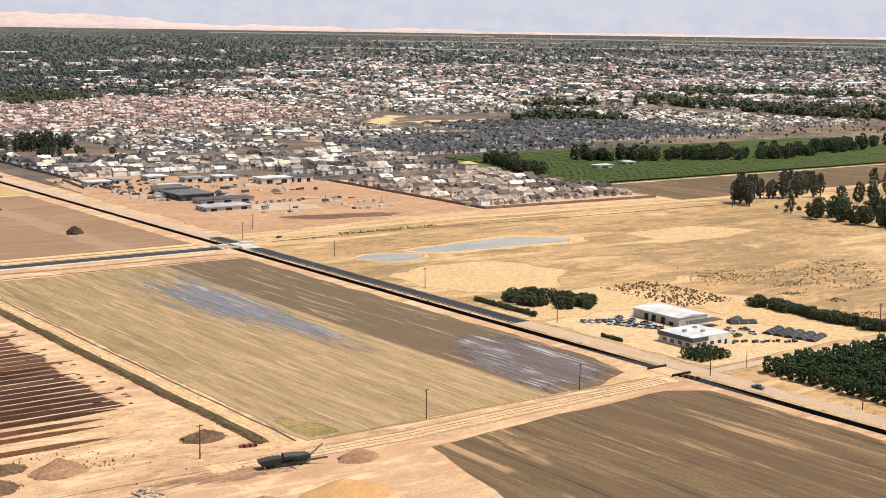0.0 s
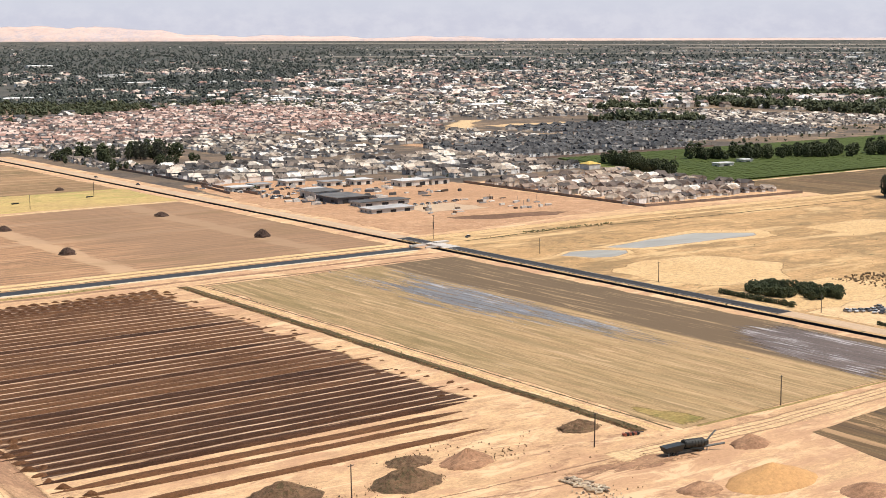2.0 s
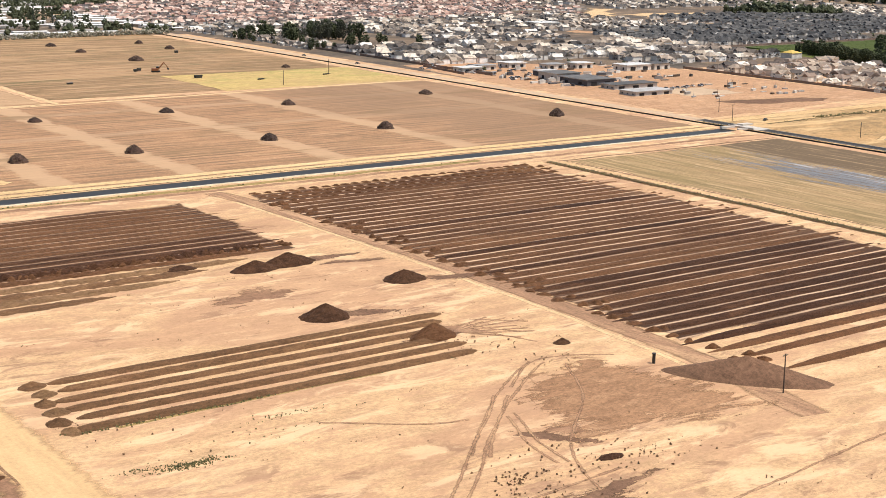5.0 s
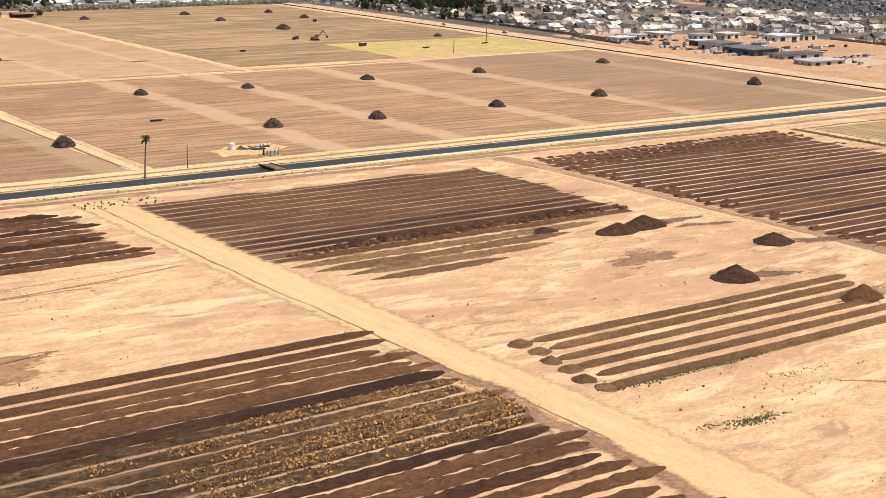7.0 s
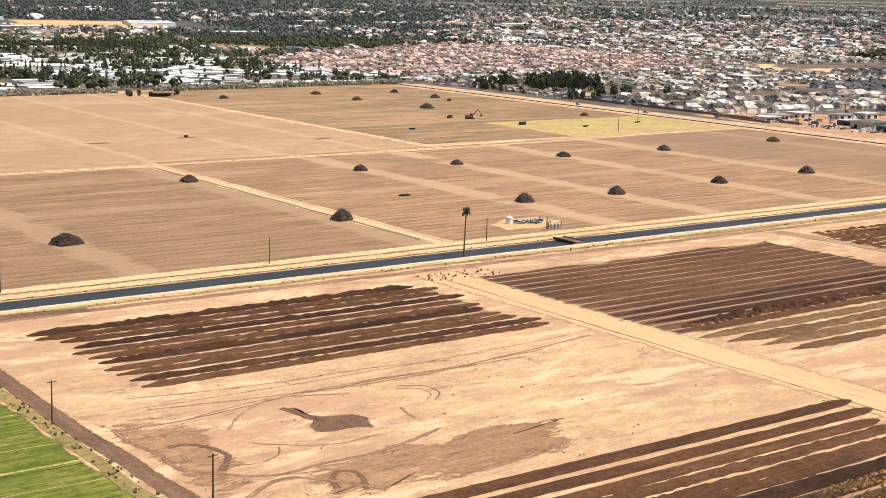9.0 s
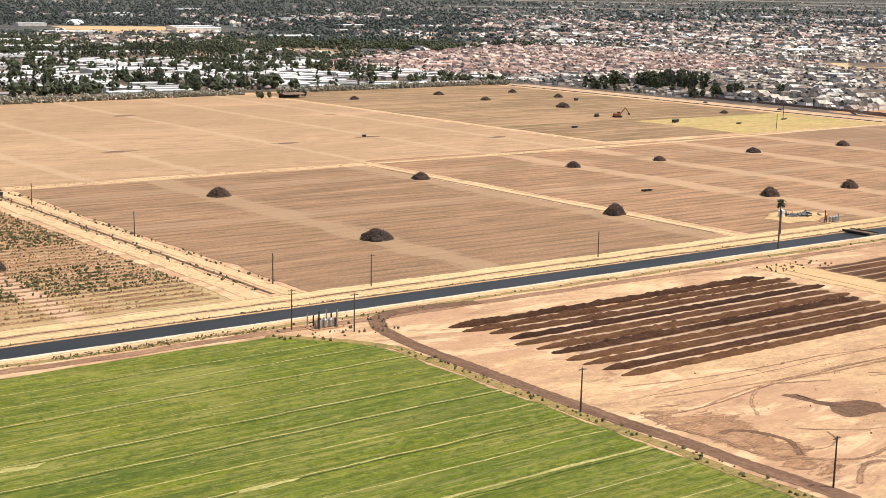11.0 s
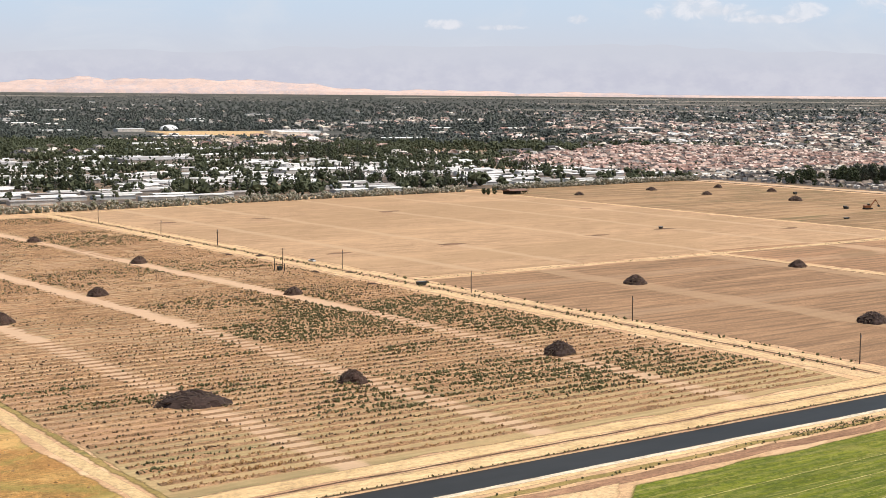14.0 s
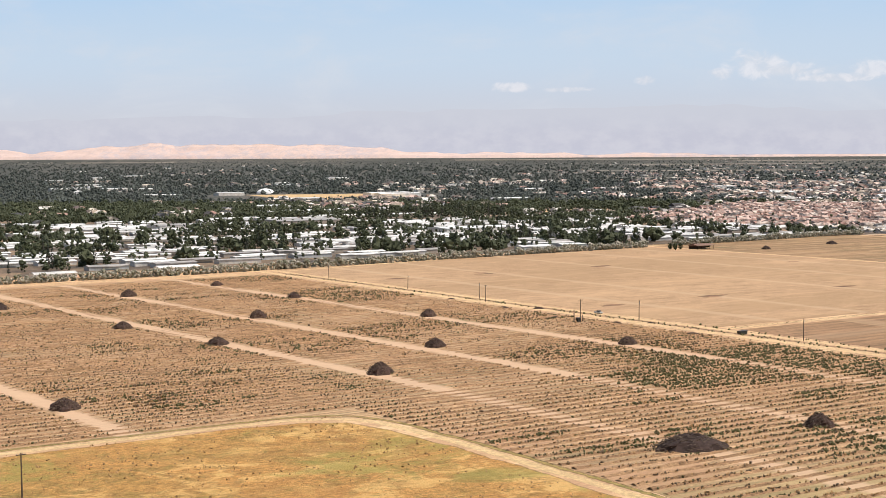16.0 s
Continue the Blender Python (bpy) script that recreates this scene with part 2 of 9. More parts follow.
PALE, PALE2 = (0.60, 0.42, 0.255), (0.53, 0.36, 0.215)
M_BARE = soil("bare_soil", PALE, PALE2, (0.36, 0.23, 0.14), 0.011, 0.14, (0.5, 1, 1), (0.56, 0.76), 0.6, turn=8, depth=0.85)
with_patches(M_BARE, 0.03, (0.3, 1, 1), (0.40, 0.24, 0.16), (0.44, 0.55), 0.55, 6, 0.011, (0.40, 0.54))
with_patches(M_BARE, 0.11, (0.4, 1, 1), (0.24, 0.145, 0.10), (0.53, 0.61), 0.7, 6, 0.016, (0.46, 0.58))
with_patches(M_BARE, 0.20, (0.34, 1, 1), (0.42, 0.265, 0.175), (0.5, 0.58), 0.6, 6, 0.03, (0.42, 0.54))
with_patches(M_BARE, 0.45, (0.4, 1, 1), (0.30, 0.18, 0.115), (0.56, 0.64), 0.55, 6, 0.04, (0.46, 0.56))
with_patches(M_BARE, 0.10, (0.3, 1, 1), (0.74, 0.55, 0.36), (0.5, 0.6), 0.65, 6, 0.013, (0.38, 0.52))
M_ROAD = soil("dusty_track", (0.63, 0.47, 0.285), (0.57, 0.415, 0.25), (0.46, 0.32, 0.19), 0.03, 0.4, (1, 0.35, 1), (0.55, 0.75), 0.6)
# The darker tone also stands in for shade between the houses.
M_TOWN = soil("town_ground", (0.19, 0.145, 0.108), (0.085, 0.072, 0.06), (0.40, 0.29, 0.19), 0.006, 0.06, (1, 1, 1), (0.5, 0.66), 0.8)
# Dark tones put the shade under far trees into the ground.
M_FARTOWN = soil("tree_shaded_town_ground", (0.052, 0.055, 0.045), (0.088, 0.081, 0.068), (0.19, 0.16, 0.13), 0.004, 0.05, (1, 1, 1), (0.5, 0.68), 0.7)
M_DRYGRASS = soil("dry_grass", (0.52, 0.35, 0.185), (0.43, 0.285, 0.145), (0.28, 0.20, 0.11), 0.009, 0.2, (0.8, 1, 1), (0.5, 0.66), 0.85)
with_patches(M_DRYGRASS, 0.05, (0.3, 1, 1), (0.23, 0.165, 0.09), (0.47, 0.56), 0.65, -35, 0.008, (0.42, 0.52))
with_patches(M_DRYGRASS, 0.03, (0.3, 1, 1), (0.62, 0.46, 0.26), (0.5, 0.6), 0.75, -20, 0.009, (0.42, 0.52))
with_patches(M_DRYGRASS, 0.25, (0.5, 1, 1), (0.13, 0.115, 0.055), (0.56, 0.63), 0.8, 0, 0.02, (0.46, 0.56))
M_ORANGE = soil("golden_grass", (0.62, 0.345, 0.125), (0.54, 0.325, 0.115), (0.26, 0.21, 0.075), 0.020, 0.3, (0.8, 1, 1), (0.52, 0.7), 0.75, lift=0.5, depth=1.2)
with_patches(M_ORANGE, 0.08, (0.8, 1, 1), (0.78, 0.53, 0.22), (0.48, 0.56), 0.85, 0, 0.015, (0.4, 0.52))
with_patches(M_ORANGE, 0.12, (0.8, 1, 1), (0.30, 0.185, 0.07), (0.53, 0.6), 0.6, 0, 0.02, (0.42, 0.54))
with_patches(M_ORANGE, 0.3, (0.8, 1, 1), (0.20, 0.17, 0.055), (0.55, 0.63), 0.7, 0, 0.03, (0.44, 0.56))
with_patches(M_ORANGE, 0.022, (0.7, 1, 1), (0.34, 0.31, 0.085), (0.52, 0.62), 0.6)
with_patches(M_ORANGE, 0.05, (0.8, 1, 1), (0.42, 0.225, 0.085), (0.5, 0.6), 0.5, 0, 0.012, (0.42, 0.54))
TILL = ((0.41, 0.252, 0.15), (0.335, 0.207, 0.124), (0.48, 0.305, 0.186), 0.010, 0.16, (0.10, 1, 1), (0.48, 0.66), 0.7)
M_TILLED = soil("tilled_field", *TILL)
with_lines(M_TILLED, 7.3, (0.17, 0.108, 0.066), 0.75, "Y", (0.66, 0.86))
with_patches(M_TILLED, 0.22, (0.05, 1, 1), (0.16, 0.105, 0.064), (0.52, 0.6), 0.7, 0, 0.02, (0.42, 0.55))
with_patches(M_TILLED, 0.12, (0.12, 1, 1), (0.50, 0.33, 0.205), (0.53, 0.62), 0.6, 0, 0.014, (0.42, 0.55))
with_lines(M_TILLED, 3.1, (0.22, 0.145, 0.09), 0.4, "Y", (0.55, 0.85))
with_bands(M_TILLED, (92, 222, 338, 408, 498, 588, 722), 15, (0.48, 0.315, 0.185), 0.0, 5.0, 0.8)
with_bands(M_TILLED, (166, 262), 12, (0.42, 0.275, 0.165), 0.0, 5.0, 0.5, axis="Y")
with_zone(M_TILLED, 610, 900, (0.235, 0.15, 0.092), 0.55, "X", 0.012, 60.0, 40.0)
with_patches(M_TILLED, 0.03, (0.2, 1, 1), (0.22, 0.15, 0.087), (0.5, 0.6), 0.68, 12, 0.01, (0.45, 0.56))
M_TILLED_DULL = soil("dull_tilled_field", (0.325, 0.207, 0.125), (0.275, 0.176, 0.107), (0.39, 0.25, 0.15), 0.010, 0.16, (0.10, 1, 1), (0.48, 0.66), 0.7)
with_lines(M_TILLED_DULL, 7.3, (0.14, 0.092, 0.056), 0.6, "Y", (0.66, 0.86))
with_patches(M_TILLED_DULL, 0.22, (0.05, 1, 1), (0.14, 0.093, 0.056), (0.52, 0.6), 0.6, 0, 0.02, (0.42, 0.55))
with_patches(M_TILLED_DULL, 0.12, (0.12, 1, 1), (0.45, 0.295, 0.18), (0.53, 0.62), 0.55, 0, 0.014, (0.42, 0.55))
with_bands(M_TILLED_DULL, (92, 222), 15, (0.40, 0.265, 0.155), 0.0, 5.0, 0.6)
with_bands(M_TILLED_DULL, (166, 262), 12, (0.37, 0.245, 0.147), 0.0, 5.0, 0.45, axis="Y")
M_FALLOW = soil("fallow_field", (0.455, 0.315, 0.198), (0.405, 0.275, 0.17), (0.345, 0.23, 0.142), 0.007, 0.16, (0.3, 1, 1), (0.5, 0.7), 0.6)
with_patches(M_FALLOW, 0.025, (0.25, 1, 1), (0.50, 0.345, 0.215), (0.5, 0.6), 0.6, 10)
with_patches(M_FALLOW, 0.05, (0.15, 1, 1), (0.27, 0.18, 0.11), (0.6, 0.68), 0.6, 0, 0.02, (0.52, 0.6))
with_patches(M_FALLOW, 0.012, (0.2, 1, 1), (0.34, 0.235, 0.14), (0.46, 0.58), 0.55, 3)
with_bands(M_FALLOW, (60, 130, 240, 330, 405), 7, (0.5, 0.35, 0.215), 0.0, 4.0, 0.55)
M_ROUGH = soil("rough_field", (0.32, 0.212, 0.124), (0.25, 0.168, 0.095), (0.18, 0.145, 0.072), 0.012, 0.2, (0.3, 1, 1), (0.52, 0.7), 0.8)
with_patches(M_ROUGH, 0.03, (0.15, 1, 1), (0.42, 0.28, 0.165), (0.48, 0.57), 0.7, 0, 0.009, (0.38, 0.5))
with_patches(M_ROUGH, 0.06, (0.1, 1, 1), (0.13, 0.115, 0.05), (0.54, 0.61), 0.75, 0, 0.012, (0.46, 0.55))
with_lines(M_ROUGH, 22.0, (0.42, 0.285, 0.17), 0.5, "Y", (0.7, 0.9))
with_lines(M_ROUGH, 11.0, (0.12, 0.09, 0.05), 0.4, "Y", (0.8, 0.95), offset=3.0)
M_YELLOW = soil("yellow_weeds", (0.50, 0.39, 0.165), (0.45, 0.33, 0.16), (0.33, 0.30, 0.10), 0.02, 0.3, (0.4, 1, 1), (0.5, 0.66), 0.8)
M_STUBBLE = soil("stubble_field", (0.51, 0.35, 0.21), (0.43, 0.29, 0.173), (0.34, 0.226, 0.132), 0.010, 0.25, (0.4, 1, 1), (0.5, 0.68), 0.7, depth=1.4)
with_lines(M_STUBBLE, 6.1, (0.50, 0.36, 0.20), 0.85, "Y", (0.55, 0.85), offset=1.5)
with_lines(M_STUBBLE, 3.05, (0.15, 0.10, 0.06), 0.6, "Y", (0.45, 0.8), offset=0.6)
with_patches(M_STUBBLE, 0.35, (0.4, 1, 1), (0.19, 0.14, 0.07), (0.54, 0.62), 0.45, 0, 0.03, (0.42, 0.55))
with_patches(M_STUBBLE, 0.05, (0.5, 1, 1), (0.41, 0.258, 0.162), (0.48, 0.58), 0.7, 0, 0.007, (0.42, 0.52))
with_zone(M_STUBBLE, -700, 70, (0.40, 0.315, 0.14), 0.5, "Y", 0.03, 34.0, 16.0)
with_patches(M_STUBBLE, 0.05, (0.12, 1, 1), (0.16, 0.135, 0.065), (0.5, 0.6), 0.45, 0, 0.012, (0.46, 0.58))
with_bands(M_STUBBLE, (-341, -212, -150, -70), 8, (0.58, 0.39, 0.25), 0.045, 3.0, 0.85, thin=(170, 300, 0.85, 1.0))
M_GREEN = soil("green_crop", (0.118, 0.150, 0.010), (0.175, 0.185, 0.018), (0.29, 0.245, 0.06), 0.011, 0.16, (0.12, 1, 1), (0.54, 0.72), 0.75, depth=1.2)
with_lines(M_GREEN, 7.0, (0.085, 0.11, 0.02), 0.5, "Y", (0.5, 0.9))
with_lines(M_GREEN, 3.4, (0.22, 0.215, 0.06), 0.5, "Y", (0.5, 0.9), offset=1.0)
with_patches(M_GREEN, 0.4, (0.05, 1, 1), (0.33, 0.28, 0.085), (0.51, 0.59), 0.55, 0, 0.02, (0.40, 0.52))
with_patches(M_GREEN, 0.12, (0.06, 1, 1), (0.065, 0.095, 0.014), (0.52, 0.6), 0.7, 0, 0.016, (0.42, 0.56))
with_patches(M_GREEN, 0.5, (0.6, 1, 1), (0.065, 0.09, 0.013), (0.5, 0.58), 0.7)
with_patches(M_GREEN, 0.6, (0.5, 1, 1), (0.26, 0.25, 0.06), (0.54, 0.62), 0.55)
with_patches(M_GREEN, 0.045, (0.35, 1, 1), (0.32, 0.275, 0.085), (0.5, 0.6), 0.38, 0, 0.010, (0.44, 0.54))
with_patches(M_GREEN, 0.03, (0.1, 1, 1), (0.085, 0.11, 0.018), (0.5, 0.6), 0.5)
with_patches(M_GREEN, 0.5, (0.09, 1, 1), (0.06, 0.085, 0.010), (0.52, 0.6), 0.6)
with_patches(M_GREEN, 0.7, (0.08, 1, 1), (0.30, 0.28, 0.07), (0.57, 0.63), 0.6)
with_patches(M_GREEN, 0.9, (0.12, 1, 1), (0.27, 0.25, 0.085), (0.55, 0.62), 0.5, 0, 0.03, (0.44, 0.56))
M_CHECK = soil("dry_check_earth", (0.45, 0.40, 0.15), (0.36, 0.335, 0.10), (0.22, 0.225, 0.05), 0.08, 0.5, (0.3, 1, 1), (0.5, 0.66), 0.6)
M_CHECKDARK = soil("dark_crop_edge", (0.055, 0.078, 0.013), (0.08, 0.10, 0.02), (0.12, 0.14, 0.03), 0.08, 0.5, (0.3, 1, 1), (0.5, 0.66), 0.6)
M_GREEN2 = soil("lush_green_crop", (0.085, 0.13, 0.010), (0.11, 0.145, 0.014), (0.06, 0.085, 0.012), 0.012, 0.2, (0.15, 1, 1), (0.5, 0.7), 0.7)
with_lines(M_GREEN2, 27.0, (0.33, 0.29, 0.15), 0.8, "Y", (0.98, 0.998), offset=8.0)
M_STRIPED = soil("mown_field", (0.41, 0.288, 0.168), (0.325, 0.233, 0.127), (0.225, 0.178, 0.088), 0.02, 0.25, (1, 0.09, 1), (0.48, 0.62), 0.75)
with_lines(M_STRIPED, 11.0, (0.43, 0.29, 0.155), 0.6, "X", (0.4, 0.8))
with_lines(M_STRIPED, 27.0, (0.27, 0.20, 0.10), 0.28, "X", (0.4, 0.8))
with_lines(M_STRIPED, 4.6, (0.24, 0.18, 0.09), 0.3, "X", (0.5, 0.9))
with_patches(M_STRIPED, 0.04, (1, 0.05, 1), (0.45, 0.32, 0.18), (0.56, 0.64), 0.6)
with_patches(M_STRIPED, 0.09, (1, 0.05, 1), (0.20, 0.155, 0.08), (0.52, 0.6), 0.45)
with_patches(M_STRIPED, 0.28, (1, 0.10, 1), (0.21, 0.165, 0.085), (0.5, 0.58), 0.55)
with_patches(M_STRIPED, 0.22, (1, 0.08, 1), (0.54, 0.39, 0.25), (0.56, 0.63), 0.6)
with_zone(M_STRIPED, 720, 900, (0.135, 0.094, 0.058), 0.94, "X", 0.03, 12.0, 2.0, (1, 0.05, 1))
with_patches(M_STRIPED, 0.15, (1, 0.03, 1), (0.38, 0.31, 0.25), (0.6, 0.66), 0.6, 0, 0.014, (0.48, 0.58))
with_patches(M_STRIPED, 0.3, (1, 0.05, 1), (0.50, 0.37, 0.22), (0.55, 0.62), 0.5)
M_WATERLOGGED = soil("standing_water_stripes", (0.155, 0.125, 0.115), (0.11, 0.088, 0.080), (0.50, 0.465, 0.45), 0.12, 0.4, (1, 0.05, 1), (0.54, 0.63), 0.8, rough=0.6)
M_WETBLUE = soil("shallow_water_stripes", (0.20, 0.195, 0.20), (0.15, 0.14, 0.135), (0.44, 0.43, 0.43), 0.10, 0.4, (1, 0.05, 1), (0.54, 0.63), 0.8, rough=0.5)
M_DARKFIELD = soil("brown_fallow", (0.175, 0.122, 0.068), (0.145, 0.105, 0.06), (0.23, 0.16, 0.09), 0.010, 0.16, (1, 0.07, 1), (0.5, 0.64), 0.7)
with_lines(M_DARKFIELD, 24.0, (0.06, 0.045, 0.035), 0.9, "X", (0.975, 0.995))
with_lines(M_DARKFIELD, 5.0, (0.11, 0.078, 0.046), 0.6, "X", (0.5, 0.9))
with_patches(M_DARKFIELD, 0.4, (1, 0.05, 1), (0.09, 0.065, 0.04), (0.53, 0.6), 0.6)
with_patches(M_DARKFIELD, 0.3, (1, 0.04, 1), (0.36, 0.25, 0.14), (0.58, 0.63), 0.7, 0, 0.014, (0.42, 0.54))
with_patches(M_DARKFIELD, 0.08, (1, 0.05, 1), (0.40, 0.27, 0.16), (0.57, 0.6), 0.8, 0, 0.012, (0.5, 0.57))
with_patches(M_DARKFIELD, 0.05, (1, 0.05, 1), (0.12, 0.078, 0.048), (0.5, 0.58), 0.6)
M_RIDGE = soil("dark_ridged_earth", (0.093, 0.0455, 0.025), (0.053, 0.027, 0.017), (0.143, 0.0735, 0.040), 0.012, 0.4, (0.25, 1, 1), (0.5, 0.66), 0.7, lift=0.5)
M_RIDGE2 = soil("brown_ridged_earth", (0.178, 0.091, 0.047), (0.11, 0.0565, 0.031), (0.246, 0.135, 0.070), 0.014, 0.4, (0.25, 1, 1), (0.52, 0.7), 0.7, lift=0.5)
# Brown lowered a fifth to carry the banks' shaded sides in the colour.
M_RIDGE_BANK = soil("bank_earth", (0.205, 0.118, 0.065), (0.155, 0.09, 0.05), (0.26, 0.157, 0.087), 0.014, 0.4, (0.25, 1, 1), (0.52, 0.7), 0.7, lift=0.4)
M_RIDGE_TAN = soil("tan_ridged_earth", (0.29, 0.18, 0.10), (0.21, 0.13, 0.074), (0.36, 0.235, 0.13), 0.02, 0.4, (0.25, 1, 1), (0.52, 0.7), 0.7, lift=0.5)
M_RIDGE_DRY = soil("weedy_ridged_earth", (0.18, 0.105, 0.053), (0.105, 0.062, 0.036), (0.29, 0.18, 0.082), 0.08, 0.6, (0.4, 1, 1), (0.48, 0.6), 0.8, lift=0.8, depth=1.4)
BED = ((0.125, 0.068, 0.04), (0.075, 0.042, 0.026), (0.20, 0.118, 0.068), 0.010, 0.3, (0.10, 1, 1), (0.5, 0.66), 0.7)
M_BED_EAST = with_furrows(soil("furrow_bed_east", *BED), -318, 7.45, (0.60, 0.41, 0.27), 0.58, 0.95, 0.4)
M_BED_MIDDLE = with_furrows(soil("furrow_bed_middle", *BED), -152.2, 7.4, (0.47, 0.30, 0.185), 0.5, 0.75)
M_BED_WEST = with_furrows(soil("furrow_bed_west", *BED), -120, 7.05, (0.60, 0.41, 0.265), 1.1, 0.95, 0.6)
M_BED_SOUTH = with_furrows(soil("furrow_bed_south", *BED), -297.3, 6.4, (0.56, 0.37, 0.235), 0.62, 0.92, 0.45)
M_BERM = soil("stubble_berm", (0.42, 0.265, 0.155), (0.31, 0.195, 0.112), (0.50, 0.335, 0.195), 0.04, 0.5, (0.3, 1, 1), (0.5, 0.66), 0.7, lift=0.4, depth=1.3)
M_MOUND = soil("heaped_earth", (0.0935, 0.049, 0.0289), (0.066, 0.0353, 0.0221), (0.143, 0.0784, 0.0442), 0.1, 0.7, (1, 1, 1), (0.5, 0.7), 0.7, lift=0.4)
M_SANDHEAP = soil("orange_sand", (0.52, 0.32, 0.15), (0.46, 0.28, 0.135), (0.36, 0.22, 0.11), 0.08, 0.7, (1, 1, 1), (0.55, 0.75), 0.6, depth=0.5)
M_DEBRIS = soil("mixed_debris", (0.30, 0.195, 0.125), (0.16, 0.105, 0.07), (0.12, 0.105, 0.05), 0.15, 1.2, (1, 1, 1), (0.5, 0.68), 0.8, lift=0.5)
M_STAIN = soil("damp_earth", (0.33, 0.20, 0.13), (0.25, 0.15, 0.098), (0.42, 0.27, 0.17), 0.03, 0.3, (0.35, 1, 1), (0.5, 0.64), 0.8)
M_SCRAPED = soil("scraped_earth", (0.36, 0.218, 0.13), (0.29, 0.172, 0.103), (0.42, 0.268, 0.165), 0.05, 0.3, (0.4, 1, 1), (0.5, 0.64), 0.8)
M_TRACKBROWN = soil("compacted_earth", (0.19, 0.115, 0.078), (0.155, 0.094, 0.063), (0.27, 0.17, 0.112), 0.03, 0.4, (1, 0.2, 1), (0.52, 0.7), 0.7)
M_SMOOTH = soil("graded_road", (0.60, 0.43, 0.245), (0.56, 0.39, 0.22), (0.50, 0.34, 0.19), 0.02, 0.3, (1, 0.15, 1), (0.52, 0.72), 0.6, depth=0.5)
M_CRUST = soil("worn_track", (0.36, 0.225, 0.145), (0.29, 0.18, 0.118), (0.48, 0.32, 0.20), 0.03, 0.4, (1, 0.15, 1), (0.48, 0.62), 0.75)
M_SITE = soil("graded_site", (0.46, 0.29, 0.18), (0.40, 0.25, 0.155), (0.54, 0.37, 0.245), 0.02, 0.3, (0.6, 1, 1), (0.5, 0.64), 0.75)
with_patches(M_SITE, 0.06, (0.5, 1, 1), (0.28, 0.18, 0.12), (0.56, 0.64), 0.6, 0, 0.02, (0.45, 0.58))
M_TRACKPALE = soil("pale_track_dust", (0.60, 0.46, 0.27), (0.55, 0.41, 0.23), (0.47, 0.34, 0.18), 0.04, 0.4, (1, 1, 1), (0.55, 0.75), 0.5)
M_SAND = soil("pale_sand", (0.60, 0.44, 0.25), (0.55, 0.39, 0.21), (0.45, 0.31, 0.17), 0.02, 0.3, (1, 1, 1), (0.55, 0.75), 0.5)
M_BANK = soil("canal_bank_sand", (0.67, 0.51, 0.30), (0.60, 0.44, 0.245), (0.46, 0.335, 0.165), 0.03, 0.35, (0.3, 1, 1), (0.52, 0.72), 0.7)
M_LIP = soil("whitish_canal_edge", (0.70, 0.60, 0.45), (0.62, 0.52, 0.37), (0.45, 0.36, 0.22), 0.05, 0.5, (0.3, 1, 1), (0.55, 0.68), 0.7)
M_WEEDS = soil("green_verge", (0.27, 0.215, 0.08), (0.33, 0.25, 0.105), (0.15, 0.14, 0.045), 0.06, 0.5, (0.4, 1, 1), (0.5, 0.66), 0.8)
M_VINE = soil("vineyard_floor", (0.12, 0.14, 0.035), (0.14, 0.155, 0.04), (0.20, 0.15, 0.08), 0.03, 0.3, (1, 1, 1), (0.6, 0.75), 0.5)
M_ASPHALT = soil("asphalt", (0.04, 0.038, 0.04), (0.05, 0.048, 0.048), (0.065, 0.06, 0.055), 0.02, 0.5, (1, 0.2, 1), (0.5, 0.7), 0.5, rough=0.85)
M_OLDROAD = soil("dusty_asphalt", (0.50, 0.39, 0.285), (0.44, 0.34, 0.25), (0.54, 0.41, 0.29), 0.03, 0.5, (1, 0.2, 1), (0.5, 0.7), 0.6, rough=0.9, depth=0.5)
# Near-black paints shade onto the ditch walls; also used for dark concrete.
M_DITCH = soil("dark_lining_with_shade", (0.02, 0.018, 0.017), (0.03, 0.026, 0.023), (0.05, 0.04, 0.03), 0.05, 0.6, (1, 0.3, 1), (0.5, 0.7), 0.6, rough=0.7)
M_FARFIELD = soil("far_dry_field", (0.27, 0.225, 0.18), (0.20, 0.175, 0.14), (0.12, 0.115, 0.09), 0.006, 0.05, (1, 1, 1), (0.5, 0.64), 0.7)
M_CONCRETE = painted("concrete", [(0.55, 0.50, 0.44)], 0.85, vary=0.1, local=False)
M_DITCHBED = soil("weedy_drain_bed", (0.085, 0.068, 0.036), (0.13, 0.098, 0.053), (0.21, 0.155, 0.08), 0.08, 0.6, (1, 0.3, 1), (0.5, 0.66), 0.7)
# Distance haze is mixed into the pale pinkish hill tones.
M_HILL = soil("dry_hills_hazed", (0.59, 0.475, 0.45), (0.54, 0.435, 0.42), (0.45, 0.385, 0.39), 0.004, 0.012, (1, 1, 1), (0.48, 0.62), 0.8, depth=0.4)


def water_material(name, colour, rough):
    m, nt, bsdf = nodes_of(name)
    n = grain(nt, 0.05, (0.3, 1, 1), 5, 0.6)
    nt.links.new(blend(nt, span(nt, n, 0.35, 0.65), colour, tuple(c * 1.35 for c in colour)), bsdf.inputs["Base Color"])
    bsdf.inputs["Roughness"].default_value = rough
    bsdf.inputs["IOR"].default_value = 1.33
    bump(nt, bsdf, grain(nt, 1.2, (1, 1, 1), 3, 0.6), 0.08, 0.05)
    return m


M_CANAL = water_material("canal_water", (0.030, 0.029, 0.027), 0.35)
M_CANAL.node_tree.nodes["Principled BSDF"].inputs["Specular IOR Level"].default_value = 0.03
